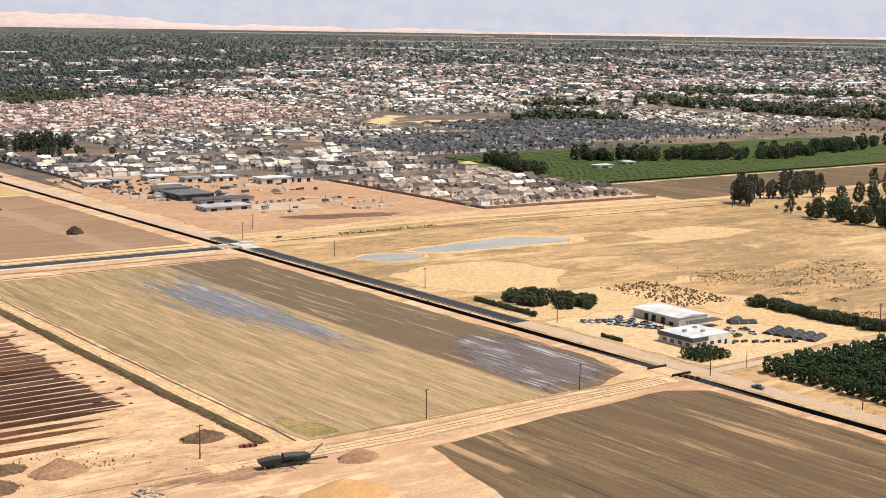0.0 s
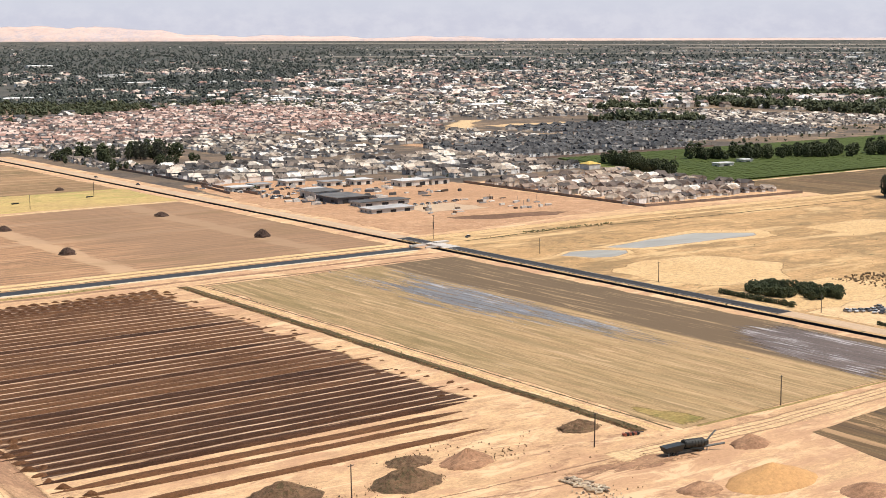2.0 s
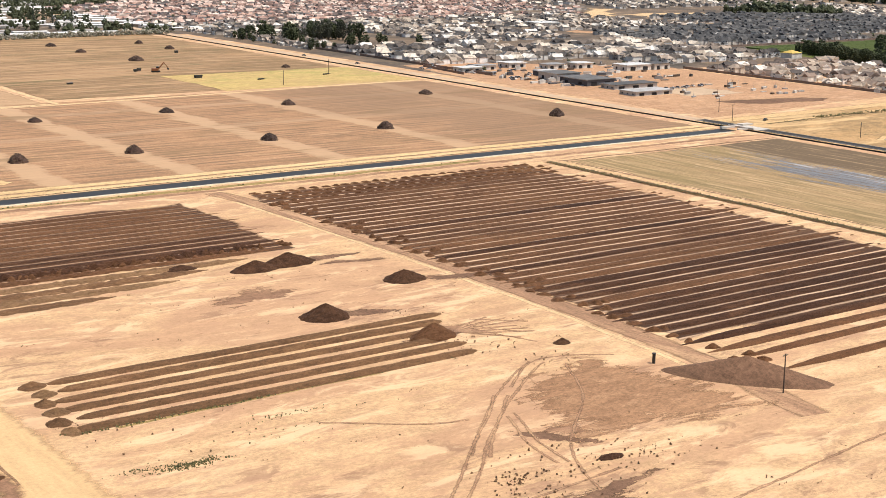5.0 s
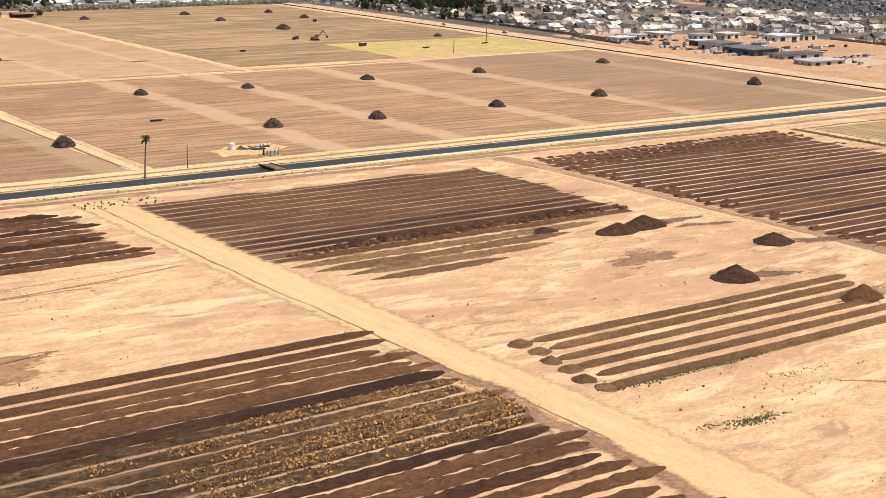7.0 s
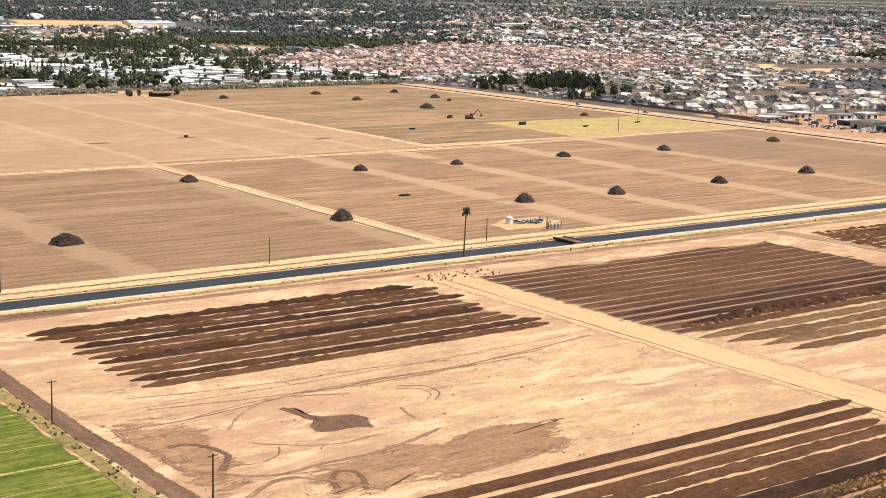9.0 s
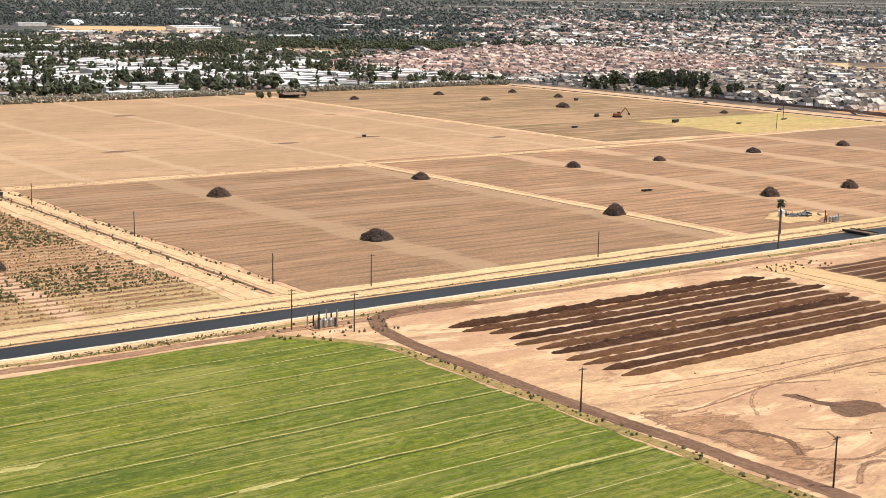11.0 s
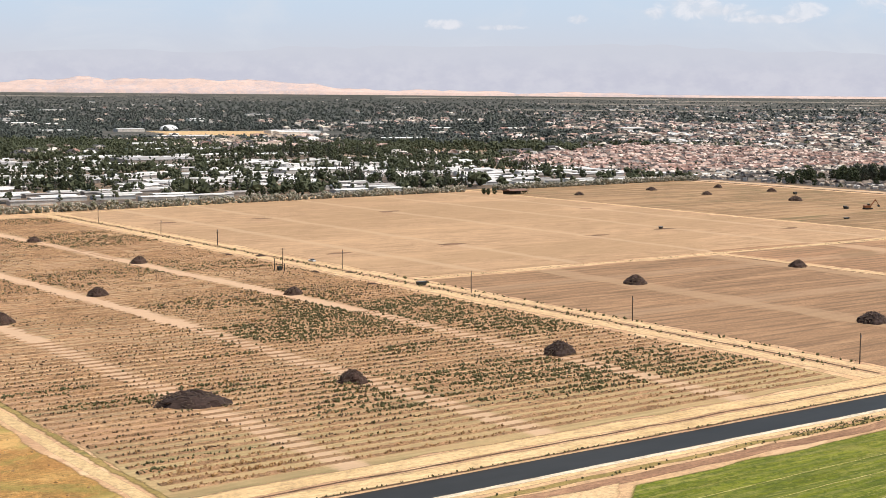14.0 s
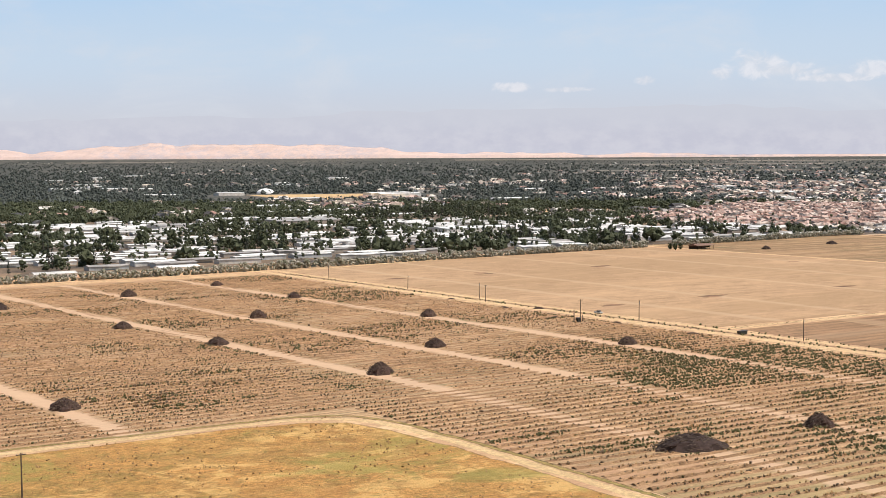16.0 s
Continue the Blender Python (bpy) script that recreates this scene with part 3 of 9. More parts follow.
M_POND = water_material("pond_water", (0.27, 0.255, 0.22), 0.55)


# ---------------------------------------------------------------- mesh helpers
class Acc:
    """Gathers points, faces and material slots for one mesh."""

    def __init__(self):
        self.v, self.f, self.m = [], [], []

    def add(self, verts, faces, slot=0):
        n = len(self.v)
        self.v.extend(verts)
        self.f.extend(tuple(i + n for i in f) for f in faces)
        self.m.extend([slot] * len(faces))

    def box(self, x0, x1, y0, y1, z0, z1, slot=0):
        self.add([(x0, y0, z0), (x1, y0, z0), (x1, y1, z0), (x0, y1, z0), (x0, y0, z1), (x1, y0, z1), (x1, y1, z1), (x0, y1, z1)],
                 [(0, 3, 2, 1), (4, 5, 6, 7), (0, 1, 5, 4), (1, 2, 6, 5), (2, 3, 7, 6), (3, 0, 4, 7)], slot)

    def rod(self, a, b, ra, rb, sides=6, slot=0):
        """A tapered round bar from a to b."""
        a, b = Vector(a), Vector(b)
        q = (b - a).to_track_quat("Z", "Y")
        vs = []
        for p, r in ((a, ra), (b, rb)):
            for i in range(sides):
                w = 2 * math.pi * i / sides
                vs.append(tuple(p + q @ Vector((r * math.cos(w), r * math.sin(w), 0))))
        fs = [(i, (i + 1) % sides, sides + (i + 1) % sides, sides + i) for i in range(sides)]
        fs += [tuple(range(sides))[::-1], tuple(range(sides, 2 * sides))]
        self.add(vs, fs, slot)

    def moved(self, m):
        out = Acc()
        out.v = [tuple(m @ Vector(p)) for p in self.v]
        out.f, out.m = self.f, self.m
        return out

    def mesh(self, name, mats, smooth=False):
        me = bpy.data.meshes.new(name)
        me.from_pydata(self.v, [], self.f)
        for m in mats if isinstance(mats, (list, tuple)) else [mats]:
            me.materials.append(m)
        if any(self.m):
            me.polygons.foreach_set("material_index", self.m)
        if smooth:
            me.polygons.foreach_set("use_smooth", [True] * len(me.polygons))
        me.update()
        return me


def part(name, acc, mats, parent=None, label="", smooth=False):
    ob = new(name, acc.mesh(name, mats, smooth) if isinstance(acc, Acc) else acc)
    if parent is not None:
        ob.parent = parent
    return tagged(ob, label)


def empty(name, m=None):
    ob = new(name)
    ob.empty_display_size = 0.5
    if m is not None:
        ob.matrix_basis = m
    return ob


def wob(x, y, s, k=0.0):
    return noise.noise(Vector((x * s, y * s, k)))


def outline(points, step=9.0, ragged=1.2):
    """Walks round a polygon in steps and frays its edge."""
    out = []
    for i, a in enumerate(points):
        b = points[(i + 1) % len(points)]
        n = max(1, int(math.dist(a, b) / step))
        nx, ny = (b[1] - a[1]) / max(1e-6, math.dist(a, b)), -(b[0] - a[0]) / max(1e-6, math.dist(a, b))
        for k in range(n):
            x, y = a[0] + (b[0] - a[0]) * k / n, a[1] + (b[1] - a[1]) * k / n
            o = ragged * (wob(x, y, 0.05, 3.1) * 1.5 + wob(x, y, 0.21, 9.7))
            out.append((x + nx * o, y + ny * o))
    return out


LAYERS = []


def layer(name, rings, z, mat, label, category, kind, closed, fade, look_of):
    """Joins rings of points (with a fade value each) into one thin layer of ground cover, laid over what is there."""
    flat = [p for pts, f in rings for p in pts]
    box = (min(p[0] for p in flat), max(p[0] for p in flat), min(p[1] for p in flat), max(p[1] for p in flat))
    level = 1 + max([q[4] for q in LAYERS if q[0] < box[1] and box[0] < q[1] and q[2] < box[3] and box[2] < q[3]], default=0)
    LAYERS.append((*box, level))
    z = 0.008 * level
    n = len(rings[0][0])
    a = Acc()
    values = []
    for pts, f in rings:
        a.v += [(x, y, z) for x, y in pts]
        values += [f] * n
    for r in range(len(rings) - 1):
        for i in range(n if closed else n - 1):
            k = (i + 1) % n
            a.f.append((r * n + i, r * n + k, (r + 1) * n + k, (r + 1) * n + i))
    if closed:
        a.f.append(tuple(range((len(rings) - 1) * n, len(rings) * n)))
    a.m = [0] * len(a.f)
    ob = new(name, a.mesh(name, faded(mat, *look_of) if fade else mat))
    ob.data.attributes.new("fade", "FLOAT", "POINT").data.foreach_set("value", values)
    bm = bmesh.new()
    bm.from_mesh(ob.data)
    bmesh.ops.triangulate(bm, faces=[f for f in bm.faces if len(f.verts) > 4])
    for f in bm.faces:
        f.normal_update()
        if f.normal.z < 0:
            f.normal_flip()
    bm.to_mesh(ob.data)
    bm.free()
    return tagged(ob, label, category, kind=kind)


def inset(pts, w):
    """The outline drawn in by w metres."""
    n = len(pts)
    area = sum(pts[i][0] * pts[(i + 1) % n][1] - pts[(i + 1) % n][0] * pts[i][1] for i in range(n))
    sgn = 1 if area > 0 else -1
    out = []
    for i, p in enumerate(pts):
        a, b = pts[i - 2], pts[(i + 2) % n]
        dx, dy = b[0] - a[0], b[1] - a[1]
        l = math.hypot(dx, dy) or 1.0
        out.append((p[0] - sgn * dy / l * w, p[1] + sgn * dx / l * w))
    return out


def sheet(name, points, z, mat, label="", category="field", step=9.0, ragged=1.2, kind="structure", soft=2.5, fade=True, streak=(0.35, 1, 1), size=0.12, cover=0.0, radial=0.0, gain=1.9):
    """A thin layer of ground cover that frays out at its rim."""
    pts = outline(points, step, ragged)
    if radial:
        cx, cy = sum(p[0] for p in pts) / len(pts), sum(p[1] for p in pts) / len(pts)
        ins = [(cx + (x - cx) * radial, cy + (y - cy) * radial) for x, y in pts]
    else:
        ins = inset(pts, soft)
    return layer(name, [(pts, 0.0), (ins, 1.0)], z, mat, label, category, kind, True, fade, (streak, size, cover, gain))


def bent(line, n=8):
    """A smooth line through some corners."""
    ends = [line[0]] + list(line) + [line[-1]]
    out = []
    for i in range(len(line) - 1):
        p, q, r, u = (Vector(v) for v in ends[i:i + 4])
        for k in range(n):
            t = k / n
            out.append(tuple(0.5 * (2 * q + (r - p) * t + (2 * p - 5 * q + 4 * r - u) * t * t + (3 * q - p - 3 * r + u) * t ** 3)))
    return out + [tuple(line[-1])]


def rect(x0, x1, y0, y1):
    return [(x0, y0), (x1, y0), (x1, y1), (x0, y1)]


def ribbon(name, line, width, z, mat, label, category="track", ragged=0.8, step=8.0, kind="structure", soft=None, fade=True, streak=(0.35, 1, 1), size=0.2, cover=0.0):
    """A track of one width along a line of corners."""
    pts = []
    for i in range(len(line) - 1):
        n = max(1, int(math.dist(line[i], line[i + 1]) / step))
        pts += [(line[i][0] + (line[i + 1][0] - line[i][0]) * k / n, line[i][1] + (line[i + 1][1] - line[i][1]) * k / n) for k in range(n)]
    pts.append(line[-1])
    soft = width * 0.25 if soft is None else soft
    rings = []
    for o, f in ((-width / 2, 0.0), (-width / 2 + soft, 1.0), (width / 2 - soft, 1.0), (width / 2, 0.0)):
        row = []
        for i, p in enumerate(pts):
            a, b = pts[max(0, i - 1)], pts[min(len(pts) - 1, i + 1)]
            d = Vector((b[0] - a[0], b[1] - a[1])).normalized()
            w = o + ragged * (wob(p[0], p[1], 0.05, 2.0) + 0.4 * wob(p[0], p[1], 0.21, 5.0 + o))
            row.append((p[0] - d.y * w, p[1] + d.x * w))
        rings.append((row, f))
    return layer(name, rings, z, mat, label, category, kind, False, fade, (streak, size, cover))

# ---------------------------------------------------------------- ground, canal, ditch
CANAL_S, CANAL_N = -12.6, 1.0
DITCH_W, DITCH_E = 784.0, 789.5


def ground_height(x, y):
    z = rise(x, y)
    if -3000 < x < 779 and CANAL_S - 0.1 < y < CANAL_N + 0.1:
        inner = min(y - CANAL_S, CANAL_N - y)
        z -= min(2.4, max(0.0, inner) * 1.2)
    if DITCH_W - 0.1 < x < DITCH_E + 0.1 and (-1000 < y < -416 or -400 < y < -12 or 6 < y < 870):
        inner = min(x - DITCH_W, DITCH_E - x)
        z -= min(2.3, max(0.0, inner) * 9)
    return z


def build_ground():
    xs = sorted(set([-3200 + 100 * i for i in range(125)] + [778.9, 779.1, 783.9, 784, 784.3, 789.2, 789.5, 789.6, 815]))
    ys = sorted(set([-1600 + 100 * i for i in range(115)] + [-12.7, -12.6, -11.6, -10.6, -1.0, 0.0, 1.0, 1.1, -416, -415.9, -400, -400.1, -12, -12.1, 6, 6.1, 30, 300, 850]))
    nx, ny = len(xs), len(ys)
    a = Acc()
    a.v = [(x, y, ground_height(x, y)) for y in ys for x in xs]
    for j in range(ny - 1):
        for i in range(nx - 1):
            cx, cy = (xs[i] + xs[i + 1]) / 2, (ys[j] + ys[j + 1]) / 2
            d = AHEAD.x * cx + AHEAD.y * cy - S0
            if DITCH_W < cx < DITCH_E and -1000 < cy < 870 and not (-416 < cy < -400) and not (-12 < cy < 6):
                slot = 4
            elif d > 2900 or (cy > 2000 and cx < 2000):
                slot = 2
            elif cy > 850 or (cx > 815 and cy > 300):
                slot = 1
            elif cx > 790 and cy < 30:
                slot = 3
            else:
                slot = 0
            a.f.append((j * nx + i, j * nx + i + 1, (j + 1) * nx + i + 1, (j + 1) * nx + i))
            a.m.append(slot)
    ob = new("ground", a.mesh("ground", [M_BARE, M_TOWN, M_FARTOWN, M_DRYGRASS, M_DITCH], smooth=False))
    tagged(ob, "flat dry valley plain of pale sandy soil, raised far off to fit the view", "ground", kind="structure")


build_ground()
a = Acc()
a.add([(-3000, CANAL_S + 0.2, -0.28), (779, CANAL_S + 0.2, -0.28), (779, CANAL_N - 0.2, -0.28), (-3000, CANAL_N - 0.2, -0.28)], [(0, 1, 2, 3)])
tagged(new("water", a.mesh("water", M_CANAL)), "still dark blue-grey water in the straight irrigation canal", "water", kind="structure")

# ---------------------------------------------------------------- tracks and field floors
sheet("field_fallow", rect(12, 446, 318, 832), 0.05, M_FALLOW, "pale bare fallow field with faint tractor lines")
sheet("field_tilled", rect(12, 228, 18, 306), 0.05, M_TILLED_DULL, "brown tilled field with pale cross tracks")
sheet("field_tilled_east", rect(239, 772, 16, 326), 0.05, M_TILLED, "brown tilled field with pale cross tracks and brush piles")
sheet("field_rough", rect(455, 772, 338, 862), 0.05, M_ROUGH, "rough half-cleared field with weedy strips")
sheet("field_yellow", rect(592, 776, 333, 452), 0.09, M_YELLOW, "patch of yellow flowering weeds by the field edge")
sheet("field_stubble", [(-263, 18), (-14, 20), (-14, 762), (-700, 762), (-700, 223), (-345, 223), (-305, 222), (-283, 219), (-267, 208), (-261, 188), (-260, 150)], 0.05, M_STUBBLE, "cleared orchard with rows of dry stubble and regrowth")
sheet("field_golden", [(-900, 16), (-269, 16), (-269, 80), (-267.5, 150), (-268.5, 186), (-274, 203), (-287, 212), (-305, 214.5), (-345, 215), (-900, 215.5)], 0.05, M_ORANGE, "golden dry grass paddock inside a bend of the track")
sheet("field_green", [(-166, -31), (-30, -29), (-12, -48), (-8, -64), (-8, -820), (-194, -820), (-195, -90), (-194, -60), (-190.5, -49), (-183, -45), (-174, -36.5)], 0.05, M_GREEN, "green irrigated crop with pale border checks")
sheet("field_green_west", [(-600, -33), (-215, -31.5), (-204, -36), (-203, -46), (-203, -820), (-600, -820)], 0.05, M_GREEN2, "lush green irrigated crop with pale border checks")
sheet("field_mown", [(602, -49), (776, -49), (777, -372), (769, -398), (745, -410), (602, -411)], 0.05, M_STRIPED, "mown hay field with long pale and olive stripes")
sheet("wet_stripes_north", [(670, -50), (722, -51), (722, -119), (716, -250), (706, -356), (694, -318), (684, -268), (666, -200), (667, -120)], 0.1, M_WETBLUE, "standing irrigation water between the crop rows", ragged=2.0, radial=0.35, streak=(1, 0.05, 1), size=0.3, cover=-0.55, gain=4.0)
sheet("wet_stripes_south", [(728, -322), (752, -296), (775, -310), (775, -372), (767, -398), (745, -408), (715, -408), (720, -360)], 0.1, M_WATERLOGGED, "standing irrigation water between the crop rows", ragged=2.0, radial=0.5, streak=(1, 0.04, 1), size=0.25, cover=0.25, gain=4.0)
sheet("green_corner", [(604, -378), (612, -374), (622, -398), (624, -409), (605, -409)], 0.1, M_WEEDS, "patch of green regrowth in the field corner", ragged=1.5, radial=0.3, streak=(1, 0.1, 1), size=0.2, cover=0.1, gain=3.0)
sheet("field_brown", [(636, -440), (692, -434), (762, -429), (778, -440), (778, -760), (560, -760), (624, -490)], 0.05, M_DARKFIELD, "brown fallow field with thin wheel lines", soft=1.2, streak=(1, 0.2, 1))
sheet("furrow_bed_east", rect(399, 572, -334, -46), 0.05, M_BED_EAST, "brown worked ground under the ridges", ragged=3.0, soft=5, streak=(0.08, 0.6, 1), size=0.25)
sheet("furrow_bed_middle", rect(197, 367, -157, -46), 0.05, M_BED_MIDDLE, "brown worked ground under the ridges", ragged=3.0, soft=5, streak=(0.08, 0.6, 1), size=0.25)
sheet("furrow_bed_west", rect(31, 174, -122, -48), 0.05, M_BED_WEST, "brown worked ground under the ridges", ragged=3.0, soft=12, streak=(0.08, 0.6, 1), size=0.25)
sheet("furrow_bed_south", [(8, -286), (60, -264), (182, -258), (184, -336), (8, -336)], 0.05, M_BED_SOUTH, "brown worked ground under the ridges", ragged=3.0, soft=5, streak=(0.08, 0.6, 1), size=0.25)

for y, w in ((-47, 0.8), (-57.5, 0.7), (-72, 1.0), (-86, 0.8), (-99.5, 1.1), (-114, 0.9), (-128, 0.8), (-141, 0.9), (-155, 0.8), (-169.5, 2.4)) + tuple((-183.5 - 14 * k, 0.8) for k in range(28)):
    line = [(-193, y - 1.7), (-150, y - 0.9), (-110, y), (-60, y + 1.0), (-9.5, y + 1.6)] if y < -57 else [(-178, y - 1.2), (-110, y), (-60, y + 1.0), (-26 if y > -50 else -14, y + 1.4)]
    ribbon("border_check", line, w * 1.15, 0.06, M_CHECK, "low pale earth border across the green crop", "border", ragged=0.8, step=2.5, soft=w * 0.58, streak=(0.12, 1, 1), size=0.25, cover=(0.1, -0.2, 0.0, 0.2, -0.1)[int(-y) % 5])
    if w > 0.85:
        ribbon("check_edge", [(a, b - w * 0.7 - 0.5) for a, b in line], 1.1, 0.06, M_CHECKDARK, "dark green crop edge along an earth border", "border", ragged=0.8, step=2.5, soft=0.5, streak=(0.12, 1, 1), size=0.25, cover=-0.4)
for pts in ([(-105, -142.5), (-97, -142.8), (-88, -142.2), (-86, -141), (-96, -140.2), (-104, -140.8)], [(-73, -141), (-65, -140.8), (-64, -139.8), (-71, -139.6)], [(-141, -103), (-131, -104.5), (-128, -102), (-138, -100.8)]):
    sheet("bare_patch", pts, 0.06, M_CHECK, "bare pale patch in the green crop", "field", 1.5, 0.5, radial=0.5, streak=(0.4, 1, 1), size=0.4, cover=0.8, gain=3.0)
ribbon("farm_track", [(-6, 17), (-6, 840)], 11, 0.10, M_ROAD, "pale dusty farm track beside the ditch")
ribbon("farm_track_east", [(6.5, 17), (6.5, 840)], 8, 0.10, M_ROAD, "pale dusty farm track beside the field")
ribbon("canal_bank_north", [(-900, 5.6), (778, 5.6)], 8.6, 0.10, M_BANK, "pale sandy canal bank road", "bank")
ribbon("canal_bank_outer", [(-900, 15.5), (772, 15.5)], 9.5, 0.10, M_BANK, "pale sandy canal bank road", "bank")
ribbon("canal_bank_south", [(-900, -15.4), (772, -15.4)], 4.6, 0.10, M_BANK, "pale sandy canal bank road", "bank")
ribbon("canal_verge", [(-420, -20.5), (180, -20.5), (560, -22)], 3.5, 0.09, M_WEEDS, "strip of dry green weeds along the canal road", "verge", ragged=2.0)
# Pale edge, widened here to paint in the water's bright reflection.
ribbon("canal_lip_east", [(292, -14.4), (772, -14.4)], 3.2, 0.1, M_LIP, "whitish edge along the water", "bank", ragged=0.6, cover=0.3)
ribbon("canal_verge_east", [(330, -22), (560, -23)], 6, 0.09, M_WEEDS, "wide strip of green weeds along the canal road", "verge", ragged=2.0, cover=0.2)
ribbon("canal_road", [(-600, -26), (-10, -26), (560, -30), (772, -30)], 6, 0.10, M_STAIN, "brown wheel-worn canal road", ragged=1.5)
ribbon("field_track", [(190, -34), (191, -80), (192, -150), (193, -240), (193, -320), (190, -820)], 25, 0.10, M_SMOOTH, "wide pale graded dirt road between the plots", soft=6.0)
ribbon("field_rut", [(187, -44), (186, -110), (186, -186), (187, -240), (188, -330)], 1.3, 0.11, M_STAIN, "thin dark rut along the graded road", ragged=1.0, step=3.0, cover=-0.6, streak=(1, 0.2, 1))
ribbon("field_track_east", [(390, -34), (395, -60), (396, -110), (398, -210), (395, -290), (391, -350), (380, -400)], 13, 0.10, M_CRUST, "brown wheel-worn track along the ridged plot", soft=4.0, streak=(1, 0.15, 1))
ribbon("field_track_edge", [(389, -60), (390, -110), (391, -210), (388, -290), (383, -350)], 3.0, 0.11, M_ROAD, "pale wheel line of the worn track", ragged=0.8, streak=(1, 0.15, 1))
ribbon("field_track_brown", [(52, -25), (28, -22), (17, -23), (9, -28), (3, -38), (0, -56), (-1, -80), (-2, -134), (-1, -168), (0, -204), (0, -820)], 7, 0.12, M_TRACKBROWN, "brown compacted dirt track beside the green crop")
ribbon("field_track_green", bent([(-190, -28), (-195.5, -38), (-198.5, -54), (-199, -90)]) + [(-199, -820)], 6.5, 0.10, M_ROAD, "pale dirt track between two green crops")
sheet("field_corner", [(-206, -27), (-168, -27), (-176, -38), (-185, -46), (-192, -52), (-196, -64), (-203, -64), (-203, -40)], 0.045, M_ROAD, "pale dusty turning place at a field corner", "track", ragged=1.5)
ribbon("field_track_cross", [(560, -421), (640, -424), (778, -418)], 13, 0.10, M_ROAD, "rutted dirt track along the foot of the field")
for o in (-4.5, -1.0, 1.6, 4.8):
    ribbon("field_rut", [(570, -423 + o), (640, -424 + o), (700, -421 + o), (774, -419 + o * 0.7)], 0.9, 0.11, M_STAIN, "brown wheel rut along the dirt track", ragged=0.7, step=3.0, cover=-0.15, streak=(0.2, 1, 1))
ribbon("field_track_divide", [(12, 312), (446, 312), (772, 332)], 7, 0.11, M_ROAD, "pale dirt track dividing the fields")
ribbon("field_track_north", [(233, 18), (233, 312), (452, 318), (452, 700), (446, 800)], 7, 0.11, M_ROAD, "pale dirt track dividing the fields")
BEND = [(-700, 219), (-420, 219), (-345, 218.5), (-305, 218), (-285, 215.5), (-271, 206), (-265, 188), (-264, 150), (-266, 80), (-267, 10)]
ribbon("bend_track", bent(BEND), 4.3, 0.12, M_TRACKPALE, "pale curved track round the golden grass", soft=0.7, cover=1.6)
ribbon("bend_verge", [(a + 4.2, b + (4.2 if b > 205 else 1.5)) for a, b in bent(BEND)], 4.0, 0.08, M_WEEDS, "yellow-green weeds beside the curved track", "verge", ragged=1.2, step=2.5, soft=2.0, cover=-0.1)
ribbon("canal_lip", [(-900, -13.6), (772, -13.6)], 2.6, 0.1, M_LIP, "whitish edge along the water", "bank", ragged=0.5)
ribbon("canal_edge", [(-600, 1.7), (772, 1.7)], 1.3, 0.1, M_DEBRIS, "dark weedy water edge of the canal", "bank", ragged=0.6, step=3.0)
ribbon("bank_rut", [(-600, 10.4), (772, 10.4)], 1.6, 0.1, M_DEBRIS, "dark weedy line between two bank roads", "verge", ragged=0.9, step=4.0, cover=-0.4)
ribbon("hedge_track", [(-600, 772), (-10, 776), (300, 838), (790, 868)], 8, 0.10, M_ROAD, "pale dirt track along the flowering hedge")
ribbon("road", [(798, -1000), (798, -292)], 11, 0.14, M_OLDROAD, "dusty grey two-lane county road", "road", ragged=0.3, fade=False)
ribbon("road_asphalt", [(798, -294), (798, 40)], 11, 0.16, M_ASPHALT, "fresh black asphalt on the county road", "road", ragged=0.3, fade=False)
ribbon("road_north", [(798, 38), (798, 880), (800, 1900)], 12, 0.15, M_OLDROAD, "dusty grey two-lane county road", "road", ragged=0.4, fade=False)
a = Acc()
for x in (793.6, 802.4):
    a.box(x - 0.12, x + 0.12, -294, 40, 0.1, 0.172)
tagged(new("road_marking", a.mesh("road_marking", painted("road_paint", [(0.45, 0.43, 0.39)], 0.7, local=False))), "white edge lines painted on the new asphalt", "road marking", kind="structure")
ribbon("side_road", [(804, -418), (1300, -416)], 9, 0.13, M_OLDROAD, "dusty grey side road", "road", ragged=0.6)
ribbon("cross_road", [(804, 26), (1000, 32), (1270, 20), (2000, 10)], 17, 0.13, M_SAND, "pale unpaved cross road", "road", ragged=1.5)
ribbon("cross_road_south", [(812, 4), (1000, 12), (1260, 2)], 8, 0.13, M_SAND, "pale track beside the cross road", ragged=1.5)


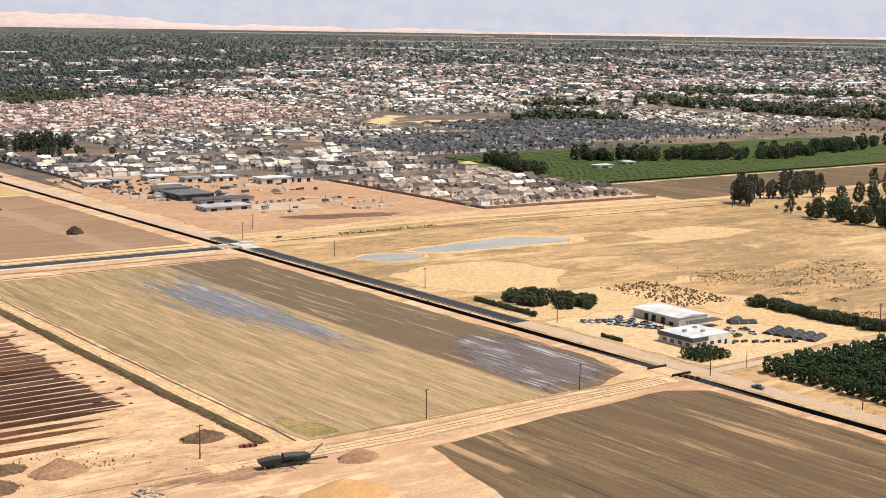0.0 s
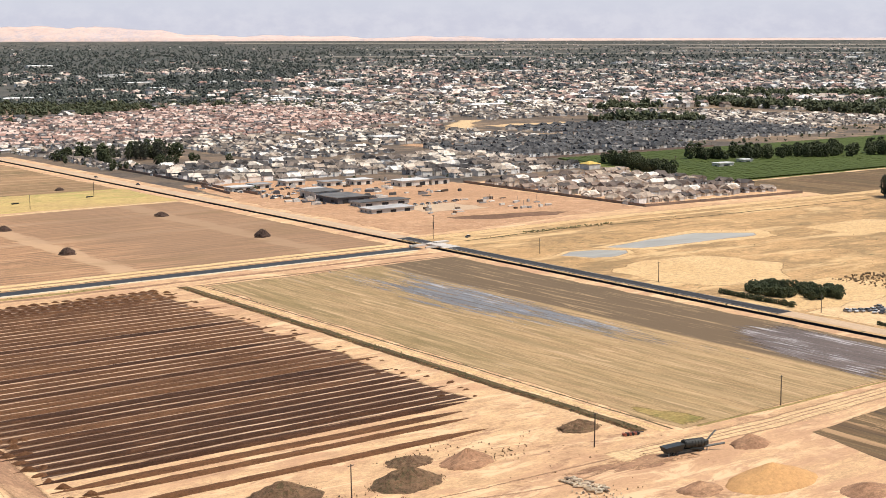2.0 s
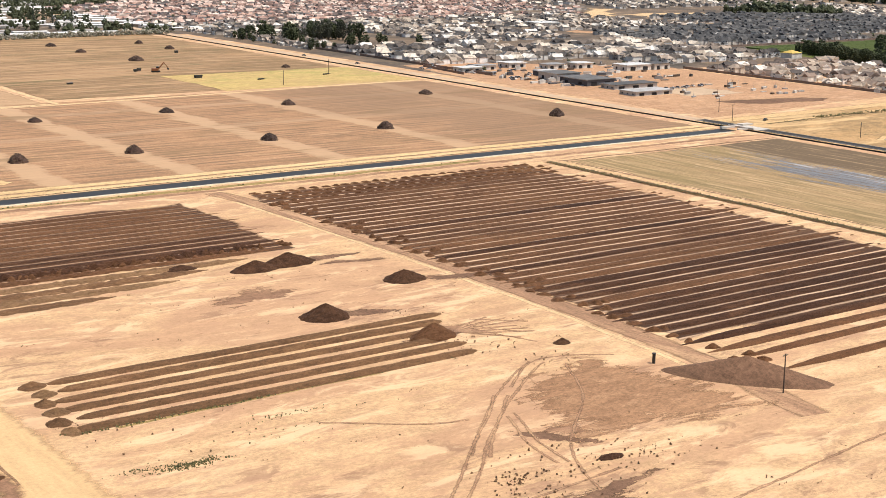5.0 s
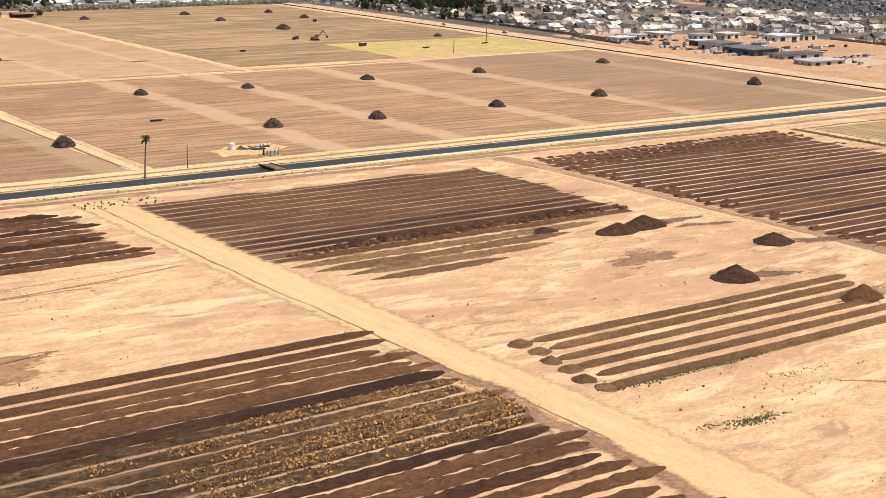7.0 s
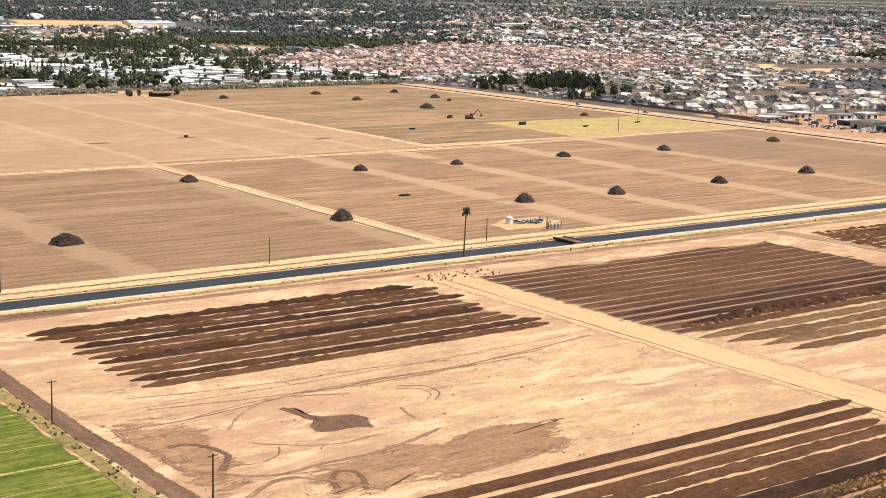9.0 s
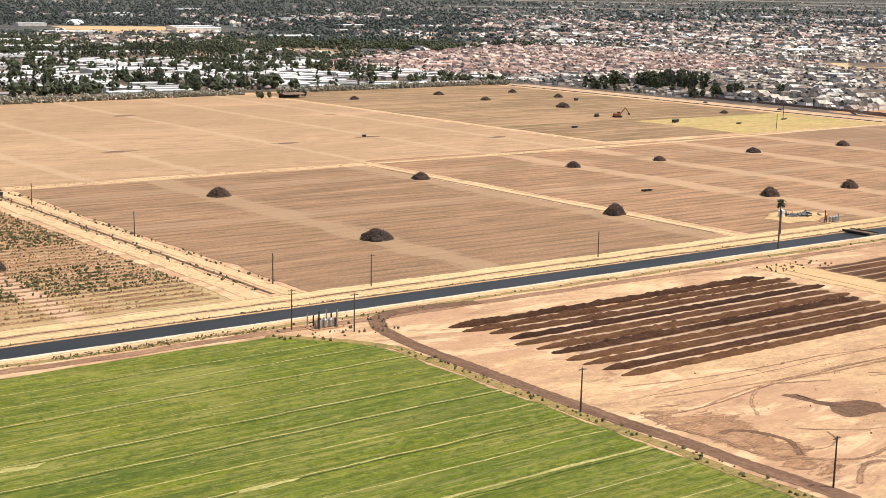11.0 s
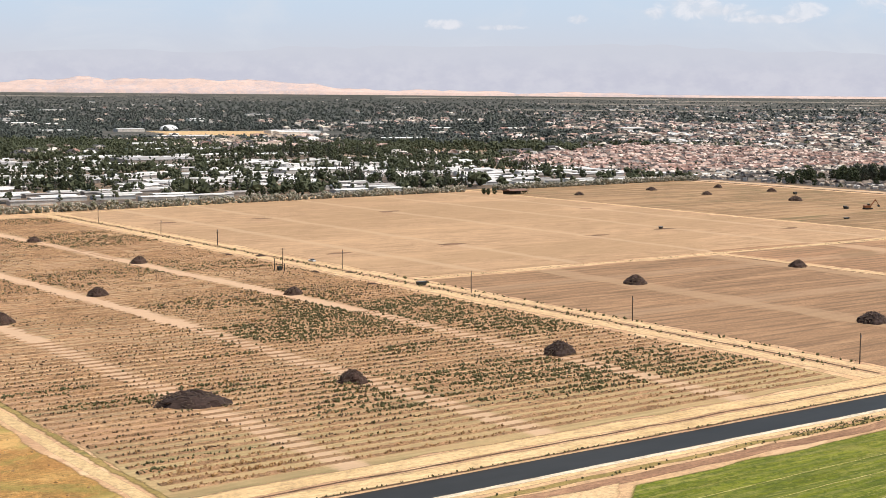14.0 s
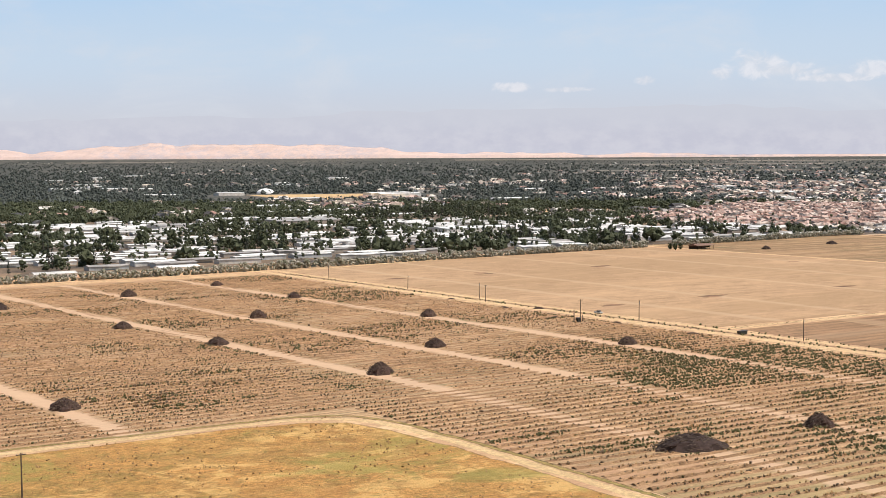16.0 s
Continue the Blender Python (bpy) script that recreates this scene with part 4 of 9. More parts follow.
# ---------------------------------------------------------------- ridges and furrows
def ridge(parent, x0, x1, y, width, height, mat, lump=0.25, seg=3.0, seed=0.0, taper=14.0):
    """One long bank of thrown-up earth; lumpy ones are broken into clods along the crest."""
    seg = 1.7 if lump > 0.3 else seg
    n = max(4, int((x1 - x0) / seg))
    a = Acc()
    prof = ((-0.5, 0.0), (-0.38, 0.45), (-0.22, 0.85), (-0.04, 1.0), (0.15, 0.9), (0.34, 0.5), (0.5, 0.0))
    for i in range(n + 1):
        x = x0 + (x1 - x0) * i / n
        end = max(0.05, min(1.0, (x - x0) / taper, (x1 - x) / taper)) ** (0.7 if taper > 8 else 0.4)
        h = height * end * (1 + lump * 1.4 * noise.noise(Vector((x * 0.16, y, seed))) + lump * 1.5 * noise.noise(Vector((x * 0.45, y, seed + 3))))
        w = width * end * (1 + lump * 0.8 * noise.noise(Vector((x * 0.07, y, seed + 5))) + lump * 0.8 * noise.noise(Vector((x * 0.35, y, seed + 2))))
        o = 0.5 * noise.noise(Vector((x * 0.02, y, seed + 9))) + lump * 0.8 * noise.noise(Vector((x * 0.3, y, seed + 7)))
        for py, pz in prof:
            r = noise.noise(Vector((x * 0.6, py * 5 + y, seed + 11))) * (0.12 + lump * 0.8)
            a.v.append((x + lump * 1.2 * r, y + o + (py + 0.12 * r) * w, max(0.0, h * pz * (1 + r)) + (0.0 if 0 < pz else -0.05)))
    k = len(prof)
    for i in range(n):
        for j in range(k - 1):
            a.f.append((i * k + j, (i + 1) * k + j, (i + 1) * k + j + 1, i * k + j + 1))
            a.m.append(0)
    a.f.append(tuple(range(k)))
    a.f.append(tuple(range(n * k, n * k + k))[::-1])
    a.m += [0, 0]
    return part("ridge", a, mat, parent)


def ridge_plot(name, rows, label, taper=14.0):
    """rows: x0, x1, y, width, height, material, lump."""
    plot = empty(name)
    tagged(plot, label, "ridged plot")
    for i, (x0, x1, y, w, h, mat, lump) in enumerate(rows):
        ridge(plot, x0 + rng.uniform(-3, 3), x1 + rng.uniform(-5, 5), y + rng.uniform(-0.4, 0.4), w * rng.uniform(0.9, 1.1), h * rng.uniform(0.8, 1.15), mat, lump, seed=i, taper=taper)
    return plot


EAST_OPEN = (-368.5, -353.5, -344.3, -334.8, -325.5)


def east_row(i):
    """The southern rows lie open and pale, the others dark and close."""
    if i < 5:
        return (404 - 2 * i, 552 + 4 * i, EAST_OPEN[i], 5.6, 0.9, M_RIDGE if i > 2 else M_RIDGE2, 0.12)
    k = i - 5
    y = -318 + 7.45 * k
    if k > 33:
        return (406, 572, y, 3.0, 0.3, M_RIDGE2, 0.5)
    dark = M_RIDGE if k in (0, 1, 2, 3, 4, 6, 7, 8, 12, 16, 23) else M_RIDGE2
    return (398, 574 - 0.2 * abs(k - 28) + 9 * math.sin(k * 2.3), y, 7.0 if k in (2, 5, 8, 11, 17, 22) else 6.0 if k < 9 else 5.8, 0.55, dark, 0.12)


def middle_row(i):
    y = -56 - i * 7.4
    if i == 12:
        return (214, 366, y, 6.4, 1.3, M_RIDGE, 0.75)
    if i == 13:
        return (206, 360, y, 5.2, 0.7, M_RIDGE2, 0.5)
    return (200, 368, y, 5.6, 0.42, M_RIDGE if 8 < i < 12 else M_RIDGE2, 0.14)


SOUTH_ROWS = (-233, -241.7, -248.8, -254.8, -260.5, -265.5, -271.5, -278.3, -284.7, -291.7)


def south_row(i):
    y = SOUTH_ROWS[i] if i < 10 else -297.3 - 6.4 * (i - 10)
    x0 = 8 + 0.4 * i if i < 10 else 8
    if i < 3:
        return (x0, 183, y, 5.4, 0.95, M_RIDGE2, 0.1)
    if i < 6:
        return (x0, 184, y, 4.9, 0.85, M_RIDGE2, 0.42)
    if i == 6:
        return (x0, 184, y, 6.6, 0.9, M_RIDGE, 0.25)
    if i < 13:
        return (x0, 184, y, 5.2, 0.8, M_RIDGE_DRY, 0.4)
    return (x0, 183, y, 5.2, 0.9, M_RIDGE if rng.random() < 0.4 else M_RIDGE2, 0.4)


ridge_plot("ridged_plot", [east_row(i) for i in range(41)], "ploughed plot of long dark brown earth ridges", 20.0)
ridge_plot("ridged_plot_middle", [middle_row(i) for i in range(14)], "ploughed plot of close smooth brown earth ridges", 22.0)
ridge_plot("ridged_plot_weedy", [(204 + 4 * i, 338 - 20 * i, -161 - i * 8.5, 6.8, 0.8, M_RIDGE_BANK if i % 2 else M_RIDGE_TAN, 0.4) for i in range(4)], "fading tan earth ridges with dry weeds")
ridge_plot("ridged_plot_small", [(23 + 0.75 * i, 173, -49.5 - i * 7.05, 5.0, 0.95, M_RIDGE2 if i % 3 else M_RIDGE, 0.34) for i in range(11)], "small plot of rough dark earth ridges", 7.0)
ridge_plot("ridged_plot_bare", [(219 - 1.2 * i, 352 - 2 * i, -264 - i * 7.9, 4.6, 1.15, M_RIDGE_BANK, 0.07) for i in range(6)], "six low brown banks on bare ground", 4.0)
ridge_plot("ridged_plot_south", [south_row(i) for i in range(76)], "ploughed plot of long rough weedy earth ridges", 7.0)

# ---------------------------------------------------------------- hills and sky
def far_strip(name, s, u0, u1, nu, rows, mat, label, category):
    """Relief across the line of sight: rows of (depth, height function)."""
    a = Acc()
    for d, h in rows:
        for i in range(nu + 1):
            u = u0 + (u1 - u0) * i / nu
            a.v.append((AHEAD.x * (s + d) + SIDE.x * u, AHEAD.y * (s + d) + SIDE.y * u, h(u)))
    k = nu + 1
    for j in range(len(rows) - 1):
        for i in range(nu):
            a.f.append((j * k + i, j * k + i + 1, (j + 1) * k + i + 1, (j + 1) * k + i))
            a.m.append(0)
    return tagged(new(name, a.mesh(name, mat, True)), label, category, kind="structure")


def hill_top(k):
    def f(u):
        t = max(0.0, min(1.0, (2000 - u) / 4200))
        base = 111 + k * (30 * t + 40 * math.exp(-((u + 1800) / 1300) ** 2) + 18 * math.exp(-((u + 3300) / 600) ** 2))
        rugged = 26 * noise.noise(Vector((u * 0.0017, 0.4 * k, 1.3))) + 17 * noise.noise(Vector((u * 0.0055, 1.2 * k, 4.1))) + 8 * noise.noise(Vector((u * 0.016, 2.5 * k, 6.1)))
        return base + k * rugged * (0.3 + t)
    return f


far_strip("hills", S0 + 7900, -7200, 7200, 600, [(-60, lambda u: 60.0), (0, lambda u: 116.0), (40, hill_top(0.3)), (80, hill_top(0.5)), (120, hill_top(0.7)), (150, hill_top(0.86)), (180, hill_top(1.0)), (200, lambda u: 60.0)], M_HILL, "dry foothills along the horizon, haze in their pinkish-tan colour", "hills")


# The strip glows; haze over the mountains is painted into its colour.
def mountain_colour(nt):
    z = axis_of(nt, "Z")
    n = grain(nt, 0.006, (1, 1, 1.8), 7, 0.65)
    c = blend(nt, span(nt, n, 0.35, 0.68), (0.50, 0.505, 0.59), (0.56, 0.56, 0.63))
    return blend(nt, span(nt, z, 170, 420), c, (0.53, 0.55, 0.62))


def mountain_top(u):
    t = 0.5 + 0.5 * math.sin(u * 0.0009 + 1.2)
    return 330 + 60 * t + 38 * noise.noise(Vector((u * 0.0015, 2.2, 0))) + 14 * noise.noise(Vector((u * 0.006, 7.2, 0)))


far_strip("mountains", S0 + 8200, -7200, 7200, 300, [(0, lambda u: 40.0), (2, lambda u: 0.5 * (40 + mountain_top(u))), (4, mountain_top), (8, lambda u: 30.0)], glow("mountain_haze", mountain_colour), "faint blue-grey mountains, distance haze in their glowing colour", "mountains")

# Fair-weather clouds far off: side, height, half width, half height.
CLOUDS = ((1215, 640, 190, 84), (1330, 606, 260, 44), (1010, 590, 90, 34), (571, 552, 62, 30), (-200, 516, 120, 28), (120, 500, 150, 16), (1880, 605, 120, 62), (1700, 560, 260, 24), (2500, 690, 320, 100))


def sky_colour(nt):
    z = axis_of(nt, "Z")
    c = blend(nt, span(nt, z, 250, 720), (0.54, 0.555, 0.62), (0.50, 0.60, 0.72))
    c = blend(nt, span(nt, z, 640, 1500), c, (0.34, 0.54, 0.78))
    wisps = grain(nt, 0.0009, (1, 1, 2.6), 7, 0.62, 0.4)
    veil = math_node(nt, "MULTIPLY", span(nt, wisps, 0.45, 0.72), span(nt, z, 400, 1500, 0.6, 0.15))
    c = blend(nt, veil, c, (0.60, 0.63, 0.69))
    side = nt.nodes.new("ShaderNodeVectorMath")
    side.operation = "DOT_PRODUCT"
    nt.links.new(place_of(nt), side.inputs[0])
    side.inputs[1].default_value = (SIDE.x, SIDE.y, 0)
    puff = grain(nt, 0.0085, (1, 1, 1.5), 9, 0.6, 0.5)
    total = None
    for u, h, w, t in CLOUDS:
        dx = math_node(nt, "DIVIDE", math_node(nt, "SUBTRACT", side.outputs["Value"], float(u)), float(w))
        dz = math_node(nt, "DIVIDE", math_node(nt, "SUBTRACT", z, float(h)), float(t))
        r = math_node(nt, "ADD", math_node(nt, "MULTIPLY", dx, dx), math_node(nt, "MULTIPLY", dz, dz))
        r = math_node(nt, "ADD", r, math_node(nt, "MULTIPLY", math_node(nt, "SUBTRACT", puff, 0.5), 4.2))
        v = span(nt, r, -0.1, 1.35, 1.0, 0.0)
        total = v if total is None else math_node(nt, "MAXIMUM", total, v)
    tone = blend(nt, span(nt, puff, 0.35, 0.62), (0.86, 0.81, 0.81), (0.64, 0.64, 0.68))
    return blend(nt, math_node(nt, "MULTIPLY", total, 0.46), c, tone)


far_strip("sky_backdrop", S0 + 8290, -11000, 11000, 40, [(0, lambda u: 20.0), (1, lambda u: 1000.0), (2, lambda u: 4200.0)], glow("hazy_sky", sky_colour), "hazy pale blue summer sky with a few far clouds", "sky")

# ---------------------------------------------------------------- trees
M_BARK = painted("bark", [(0.10, 0.075, 0.055), (0.13, 0.10, 0.08)], 0.95, vary=0.25)
M_LEAF = foliage("leaf_green", (0.032, 0.041, 0.018), (0.068, 0.078, 0.034))
M_LEAF_DARK = foliage("leaf_dark", (0.03, 0.04, 0.026), (0.06, 0.07, 0.045))
# Slightly lighter green for the nearer town and park trees.
M_LEAF_FAR = foliage("leaf_mid_green", (0.042, 0.050, 0.026), (0.084, 0.091, 0.045))
# Distance haze is painted into these paler, greyer leaves.
M_LEAF_HAZY = foliage("leaf_painted_haze", (0.056, 0.065, 0.056), (0.096, 0.103, 0.085))
M_VINELEAF = foliage("vine_leaf", (0.066, 0.088, 0.019), (0.084, 0.106, 0.026))
M_LEAF_GREY = foliage("leaf_grey_green", (0.045, 0.052, 0.035), (0.085, 0.085, 0.055))
M_OLEANDER = foliage("pale_flowering_leaf", (0.12, 0.125, 0.07), (0.55, 0.50, 0.42))
M_ORCHARD = foliage("orchard_leaf", (0.018, 0.036, 0.011), (0.04, 0.062, 0.018))
M_DRYBUSH = foliage("dry_brush", (0.13, 0.085, 0.045), (0.22, 0.15, 0.08))
M_STRAW = foliage("dry_straw", (0.26, 0.15, 0.065), (0.52, 0.32, 0.145))
M_GOLD = foliage("golden_dry_weeds", (0.26, 0.12, 0.042), (0.62, 0.335, 0.12))
M_TWIG = foliage("brown_twigs", (0.10, 0.068, 0.042), (0.24, 0.165, 0.095))
M_SCRUB = foliage("stubble_regrowth", (0.066, 0.066, 0.026), (0.15, 0.134, 0.056))


def clump(acc, c, r, rnd, slot=0, flat=0.8):
    """A ragged little tuft of leaves: an uneven octahedron."""
    q = Euler((rnd.uniform(0, 3), rnd.uniform(0, 3), rnd.uniform(0, 3))).to_matrix()
    pts = []
    for d in ((1, 0, 0), (-1, 0, 0), (0, 1, 0), (0, -1, 0), (0, 0, 1), (0, 0, -1)):
        k = r * rnd.uniform(0.55, 1.25)
        w = q @ Vector((d[0] * k, d[1] * k, d[2] * k * flat))
        pts.append((c[0] + w.x, c[1] + w.y, c[2] + w.z))
    acc.add(pts, [(0, 2, 4), (2, 1, 4), (1, 3, 4), (3, 0, 4), (2, 0, 5), (1, 2, 5), (3, 1, 5), (0, 3, 5)], slot)


def crown_acc(height, radius, base, n, rnd, shape="round", tuft=0.16):
    a = Acc()
    for i in range(n):
        t = rnd.random()
        if shape == "cone":
            z = base + (height - base) * t ** 1.25
            lim = radius * (1 - ((z - base) / (height - base)) ** 1.3) + 0.12 * radius
        elif shape == "tall":
            z = base + (height - base) * t
            v = (z - base) / (height - base)
            lim = radius * (0.55 + 0.5 * math.sin(math.pi * min(1, v * 1.1)))
        else:
            z = base + (height - base) * t
            v = 2 * t - 1
            lim = radius * math.sqrt(max(0.05, 1 - v * v * 0.9))
        w = rnd.uniform(0, 2 * math.pi)
        lobe = 0.78 + 0.35 * math.sin(3 * w + height) * math.sin(2.1 * z / max(1, radius))
        rr = lim * lobe * math.sqrt(rnd.uniform(0.25, 1.0))
        clump(a, (rr * math.cos(w), rr * math.sin(w), z), radius * tuft * rnd.uniform(0.8, 1.5), rnd)
    return a


def trunk_acc(height, r, rnd, limbs=4):
    a = Acc()
    top = height * 0.62
    a.rod((0, 0, -0.3), (0.1, 0.05, top * 0.5), r * 1.25, r * 0.85, 7)
    a.rod((0.1, 0.05, top * 0.5), (0, 0.1, top), r * 0.85, r * 0.35, 7)
    for i in range(limbs):
        w = 2 * math.pi * i / limbs + rnd.uniform(-0.4, 0.4)
        z = top * rnd.uniform(0.4, 0.8)
        l = height * rnd.uniform(0.2, 0.32)
        a.rod((0, 0, z), (l * math.cos(w), l * math.sin(w), z + l * 0.9), r * 0.45, r * 0.12, 5)
    return a


TREES = {}


def tree_kind(key, height, radius, base, n, shape, leaf, label, tuft=0.16, variants=3):
    TREES[key] = []
    rnd = random.Random(hash_of(key))
    for i in range(variants):
        k = 1 + 0.12 * (i - 1)
        tm = trunk_acc(height * k, 0.03 * height, rnd).mesh("trunk", M_BARK)
        cm = crown_acc(height * k, radius * (1 + 0.1 * rnd.uniform(-1, 1)), base, n, rnd, shape, tuft).mesh("crown", leaf)
        TREES[key].append((tm, cm, label))


def hash_of(key):
    return sum((i + 1) * ord(c) for i, c in enumerate(key))


def tree(key, x, y, size=1.0, group="", z=0.0):
    tm, cm, label = rng.choice(TREES[key])
    t = empty(key + "_tree", Matrix.LocRotScale((x, y, z), Euler((0, 0, rng.uniform(0, 6.28))), (size * rng.uniform(0.9, 1.1), size * rng.uniform(0.9, 1.1), size)))
    tagged(t, label, "tree", group)
    part("trunk", tm, None, t)
    part("crown", cm, None, t)
    return t


tree_kind("broadleaf", 10, 4.4, 1.2, 170, "round", M_LEAF, "dense dark green broadleaf tree", 0.16)
tree_kind("conifer", 15, 2.6, 1.0, 84, "cone", M_LEAF_DARK, "tall pointed dark conifer", 0.2)
tree_kind("eucalyptus", 24, 5.5, 3.0, 220, "tall", M_LEAF_GREY, "tall grey-green eucalyptus with a ragged crown")
tree_kind("citrus", 4.6, 2.6, 0.3, 110, "round", M_ORCHARD, "low round dark green citrus tree", 0.16)
tree_kind("hedge", 5.0, 3.6, 0.0, 150, "round", M_LEAF, "bushy dark green hedge tree", 0.14)
tree_kind("oleander", 4.0, 3.4, 0.1, 90, "round", M_OLEANDER, "pale flowering oleander bush in the long hedge", 0.17)

# ---------------------------------------------------------------- houses
M_WALL = painted("stucco_wall", [(0.76, 0.71, 0.64), (0.82, 0.80, 0.76), (0.58, 0.52, 0.45), (0.78, 0.73, 0.66), (0.36, 0.33, 0.31), (0.82, 0.79, 0.74)], 0.9, per_island=False)
ROOFS = {
    "grey": [(0.62, 0.53, 0.43), (0.075, 0.064, 0.058), (0.40, 0.32, 0.25), (0.10, 0.086, 0.078), (0.68, 0.60, 0.50), (0.14, 0.115, 0.095), (0.056, 0.050, 0.047), (0.34, 0.28, 0.22), (0.20, 0.16, 0.13), (0.72, 0.67, 0.60)],
    "pink": [(0.60, 0.44, 0.37), (0.36, 0.215, 0.17), (0.56, 0.40, 0.33), (0.20, 0.13, 0.105), (0.64, 0.52, 0.44), (0.13, 0.095, 0.085), (0.42, 0.27, 0.21), (0.10, 0.085, 0.08), (0.26, 0.165, 0.135)],
    "dark": [(0.062, 0.060, 0.060), (0.085, 0.082, 0.080), (0.11, 0.105, 0.10), (0.05, 0.05, 0.052)],
    "brown": [(0.14, 0.105, 0.085), (0.64, 0.55, 0.45), (0.085, 0.070, 0.062), (0.42, 0.33, 0.25), (0.12, 0.095, 0.080), (0.72, 0.66, 0.58), (0.26, 0.19, 0.145), (0.34, 0.27, 0.21)],
    "white": [(0.76, 0.74, 0.70), (0.66, 0.64, 0.61), (0.82, 0.80, 0.77), (0.5, 0.49, 0.46)],
}
M_ROOF = {k: painted("roof_tiles_" + k, v, 0.85, grain_scale=1.5) for k, v in ROOFS.items()}
M_ROOF_ISL = {k: painted("roofs_" + k, v, 0.85, per_island=True, local=False) for k, v in ROOFS.items()}
M_WALL_ISL = painted("town_walls", [(0.76, 0.70, 0.63), (0.80, 0.76, 0.70), (0.46, 0.40, 0.34), (0.76, 0.70, 0.62)], 0.9, per_island=True, local=False)
M_GLASS = painted("window_glass", [(0.03, 0.035, 0.04)], 0.15, spec=0.6)
M_GARAGE = painted("garage_door_paint", [(0.66, 0.63, 0.58), (0.4, 0.33, 0.27), (0.75, 0.73, 0.7)], 0.6)


def gable_or_hip(a, x0, x1, y0, y1, z, rise_, hip, slot=0, over=0.5, thick=0.22):
    """A roof over a rectangle, its ridge along the longer side."""
    x0, x1, y0, y1 = x0 - over, x1 + over, y0 - over, y1 + over
    if x1 - x0 >= y1 - y0:
        k = min((y1 - y0) / 2, (x1 - x0) / 2 - 0.3) if hip else 0.0
        r = [(x0 + k, (y0 + y1) / 2, z + rise_), (x1 - k, (y0 + y1) / 2, z + rise_)]
        fs = [(0, 1, 5, 4), (2, 3, 4, 5), (3, 0, 4), (1, 2, 5)]
    else:
        k = min((x1 - x0) / 2, (y1 - y0) / 2 - 0.3) if hip else 0.0
        r = [((x0 + x1) / 2, y0 + k, z + rise_), ((x0 + x1) / 2, y1 - k, z + rise_)]
        fs = [(1, 2, 5, 4), (3, 0, 4, 5), (0, 1, 4), (2, 3, 5)]
    e = [(x0, y0, z), (x1, y0, z), (x1, y1, z), (x0, y1, z)]
    lo = [(p[0], p[1], z - thick) for p in e]
    a.add(e + r + lo, fs + [(0, 6, 7, 1), (1, 7, 8, 2), (2, 8, 9, 3), (3, 9, 6, 0), (9, 8, 7, 6)], slot)


def house_shape(rnd):
    """Sizes of one house: width, depth, wall height, garage wing."""
    two = rnd.random() < 0.5
    return dict(w=rnd.uniform(10.5, 13), d=rnd.uniform(12, 16), h=5.6 if two else 3.0, hip=rnd.random() < 0.5,
                gw=rnd.uniform(5.5, 6.5), gd=rnd.uniform(3, 5), side=rnd.choice((-1, 1)), up=rnd.uniform(2.6, 3.9), cross=rnd.choice((-0.55, -0.4, 0.3, 0.5)))


def house_bodies(q):
    w, d, h = q["w"] / 2, q["d"] / 2, q["h"]
    walls, roof = Acc(), Acc()
    walls.box(-w, w, -d, d, -0.2, h)
    gx0, gx1 = (w - q["gw"], w) if q["side"] > 0 else (-w, -w + q["gw"])
    walls.box(gx0, gx1, -d - q["gd"], -d, -0.2, 2.8)
    if not q["hip"]:
        walls.add([(-w, -d, h), (w, -d, h), (0, -d, h + q["up"] * 0.92), (-w, d, h), (w, d, h), (0, d, h + q["up"] * 0.92)], [(0, 1, 2), (4, 3, 5)])
    gable_or_hip(roof, -w, w, -d, d, h, q["up"], q["hip"])
    gable_or_hip(roof, gx0, gx1, -d - q["gd"], -d + 0.5, 2.8, 1.7, False, over=0.4)
    c = q["cross"] * d
    walls.box(-w - 1.4, w + 1.4, c - 3.2, c + 3.2, -0.2, h - 0.1)
    for e in (-w - 1.4, w + 1.4):
        walls.add([(e, c - 3.2, h - 0.1), (e, c + 3.2, h - 0.1), (e, c, h + q["up"] * 0.74)], [(0, 1, 2), (2, 1, 0)])
    gable_or_hip(roof, -w - 1.6, w + 1.6, c - 3.3, c + 3.3, h, q["up"] * 0.85, False, over=0.3)
    walls.add([(gx0, -d - q["gd"], 2.8), (gx1, -d - q["gd"], 2.8), ((gx0 + gx1) / 2, -d - q["gd"], 4.0)], [(0, 1, 2)])
    return walls, roof, gx0, gx1


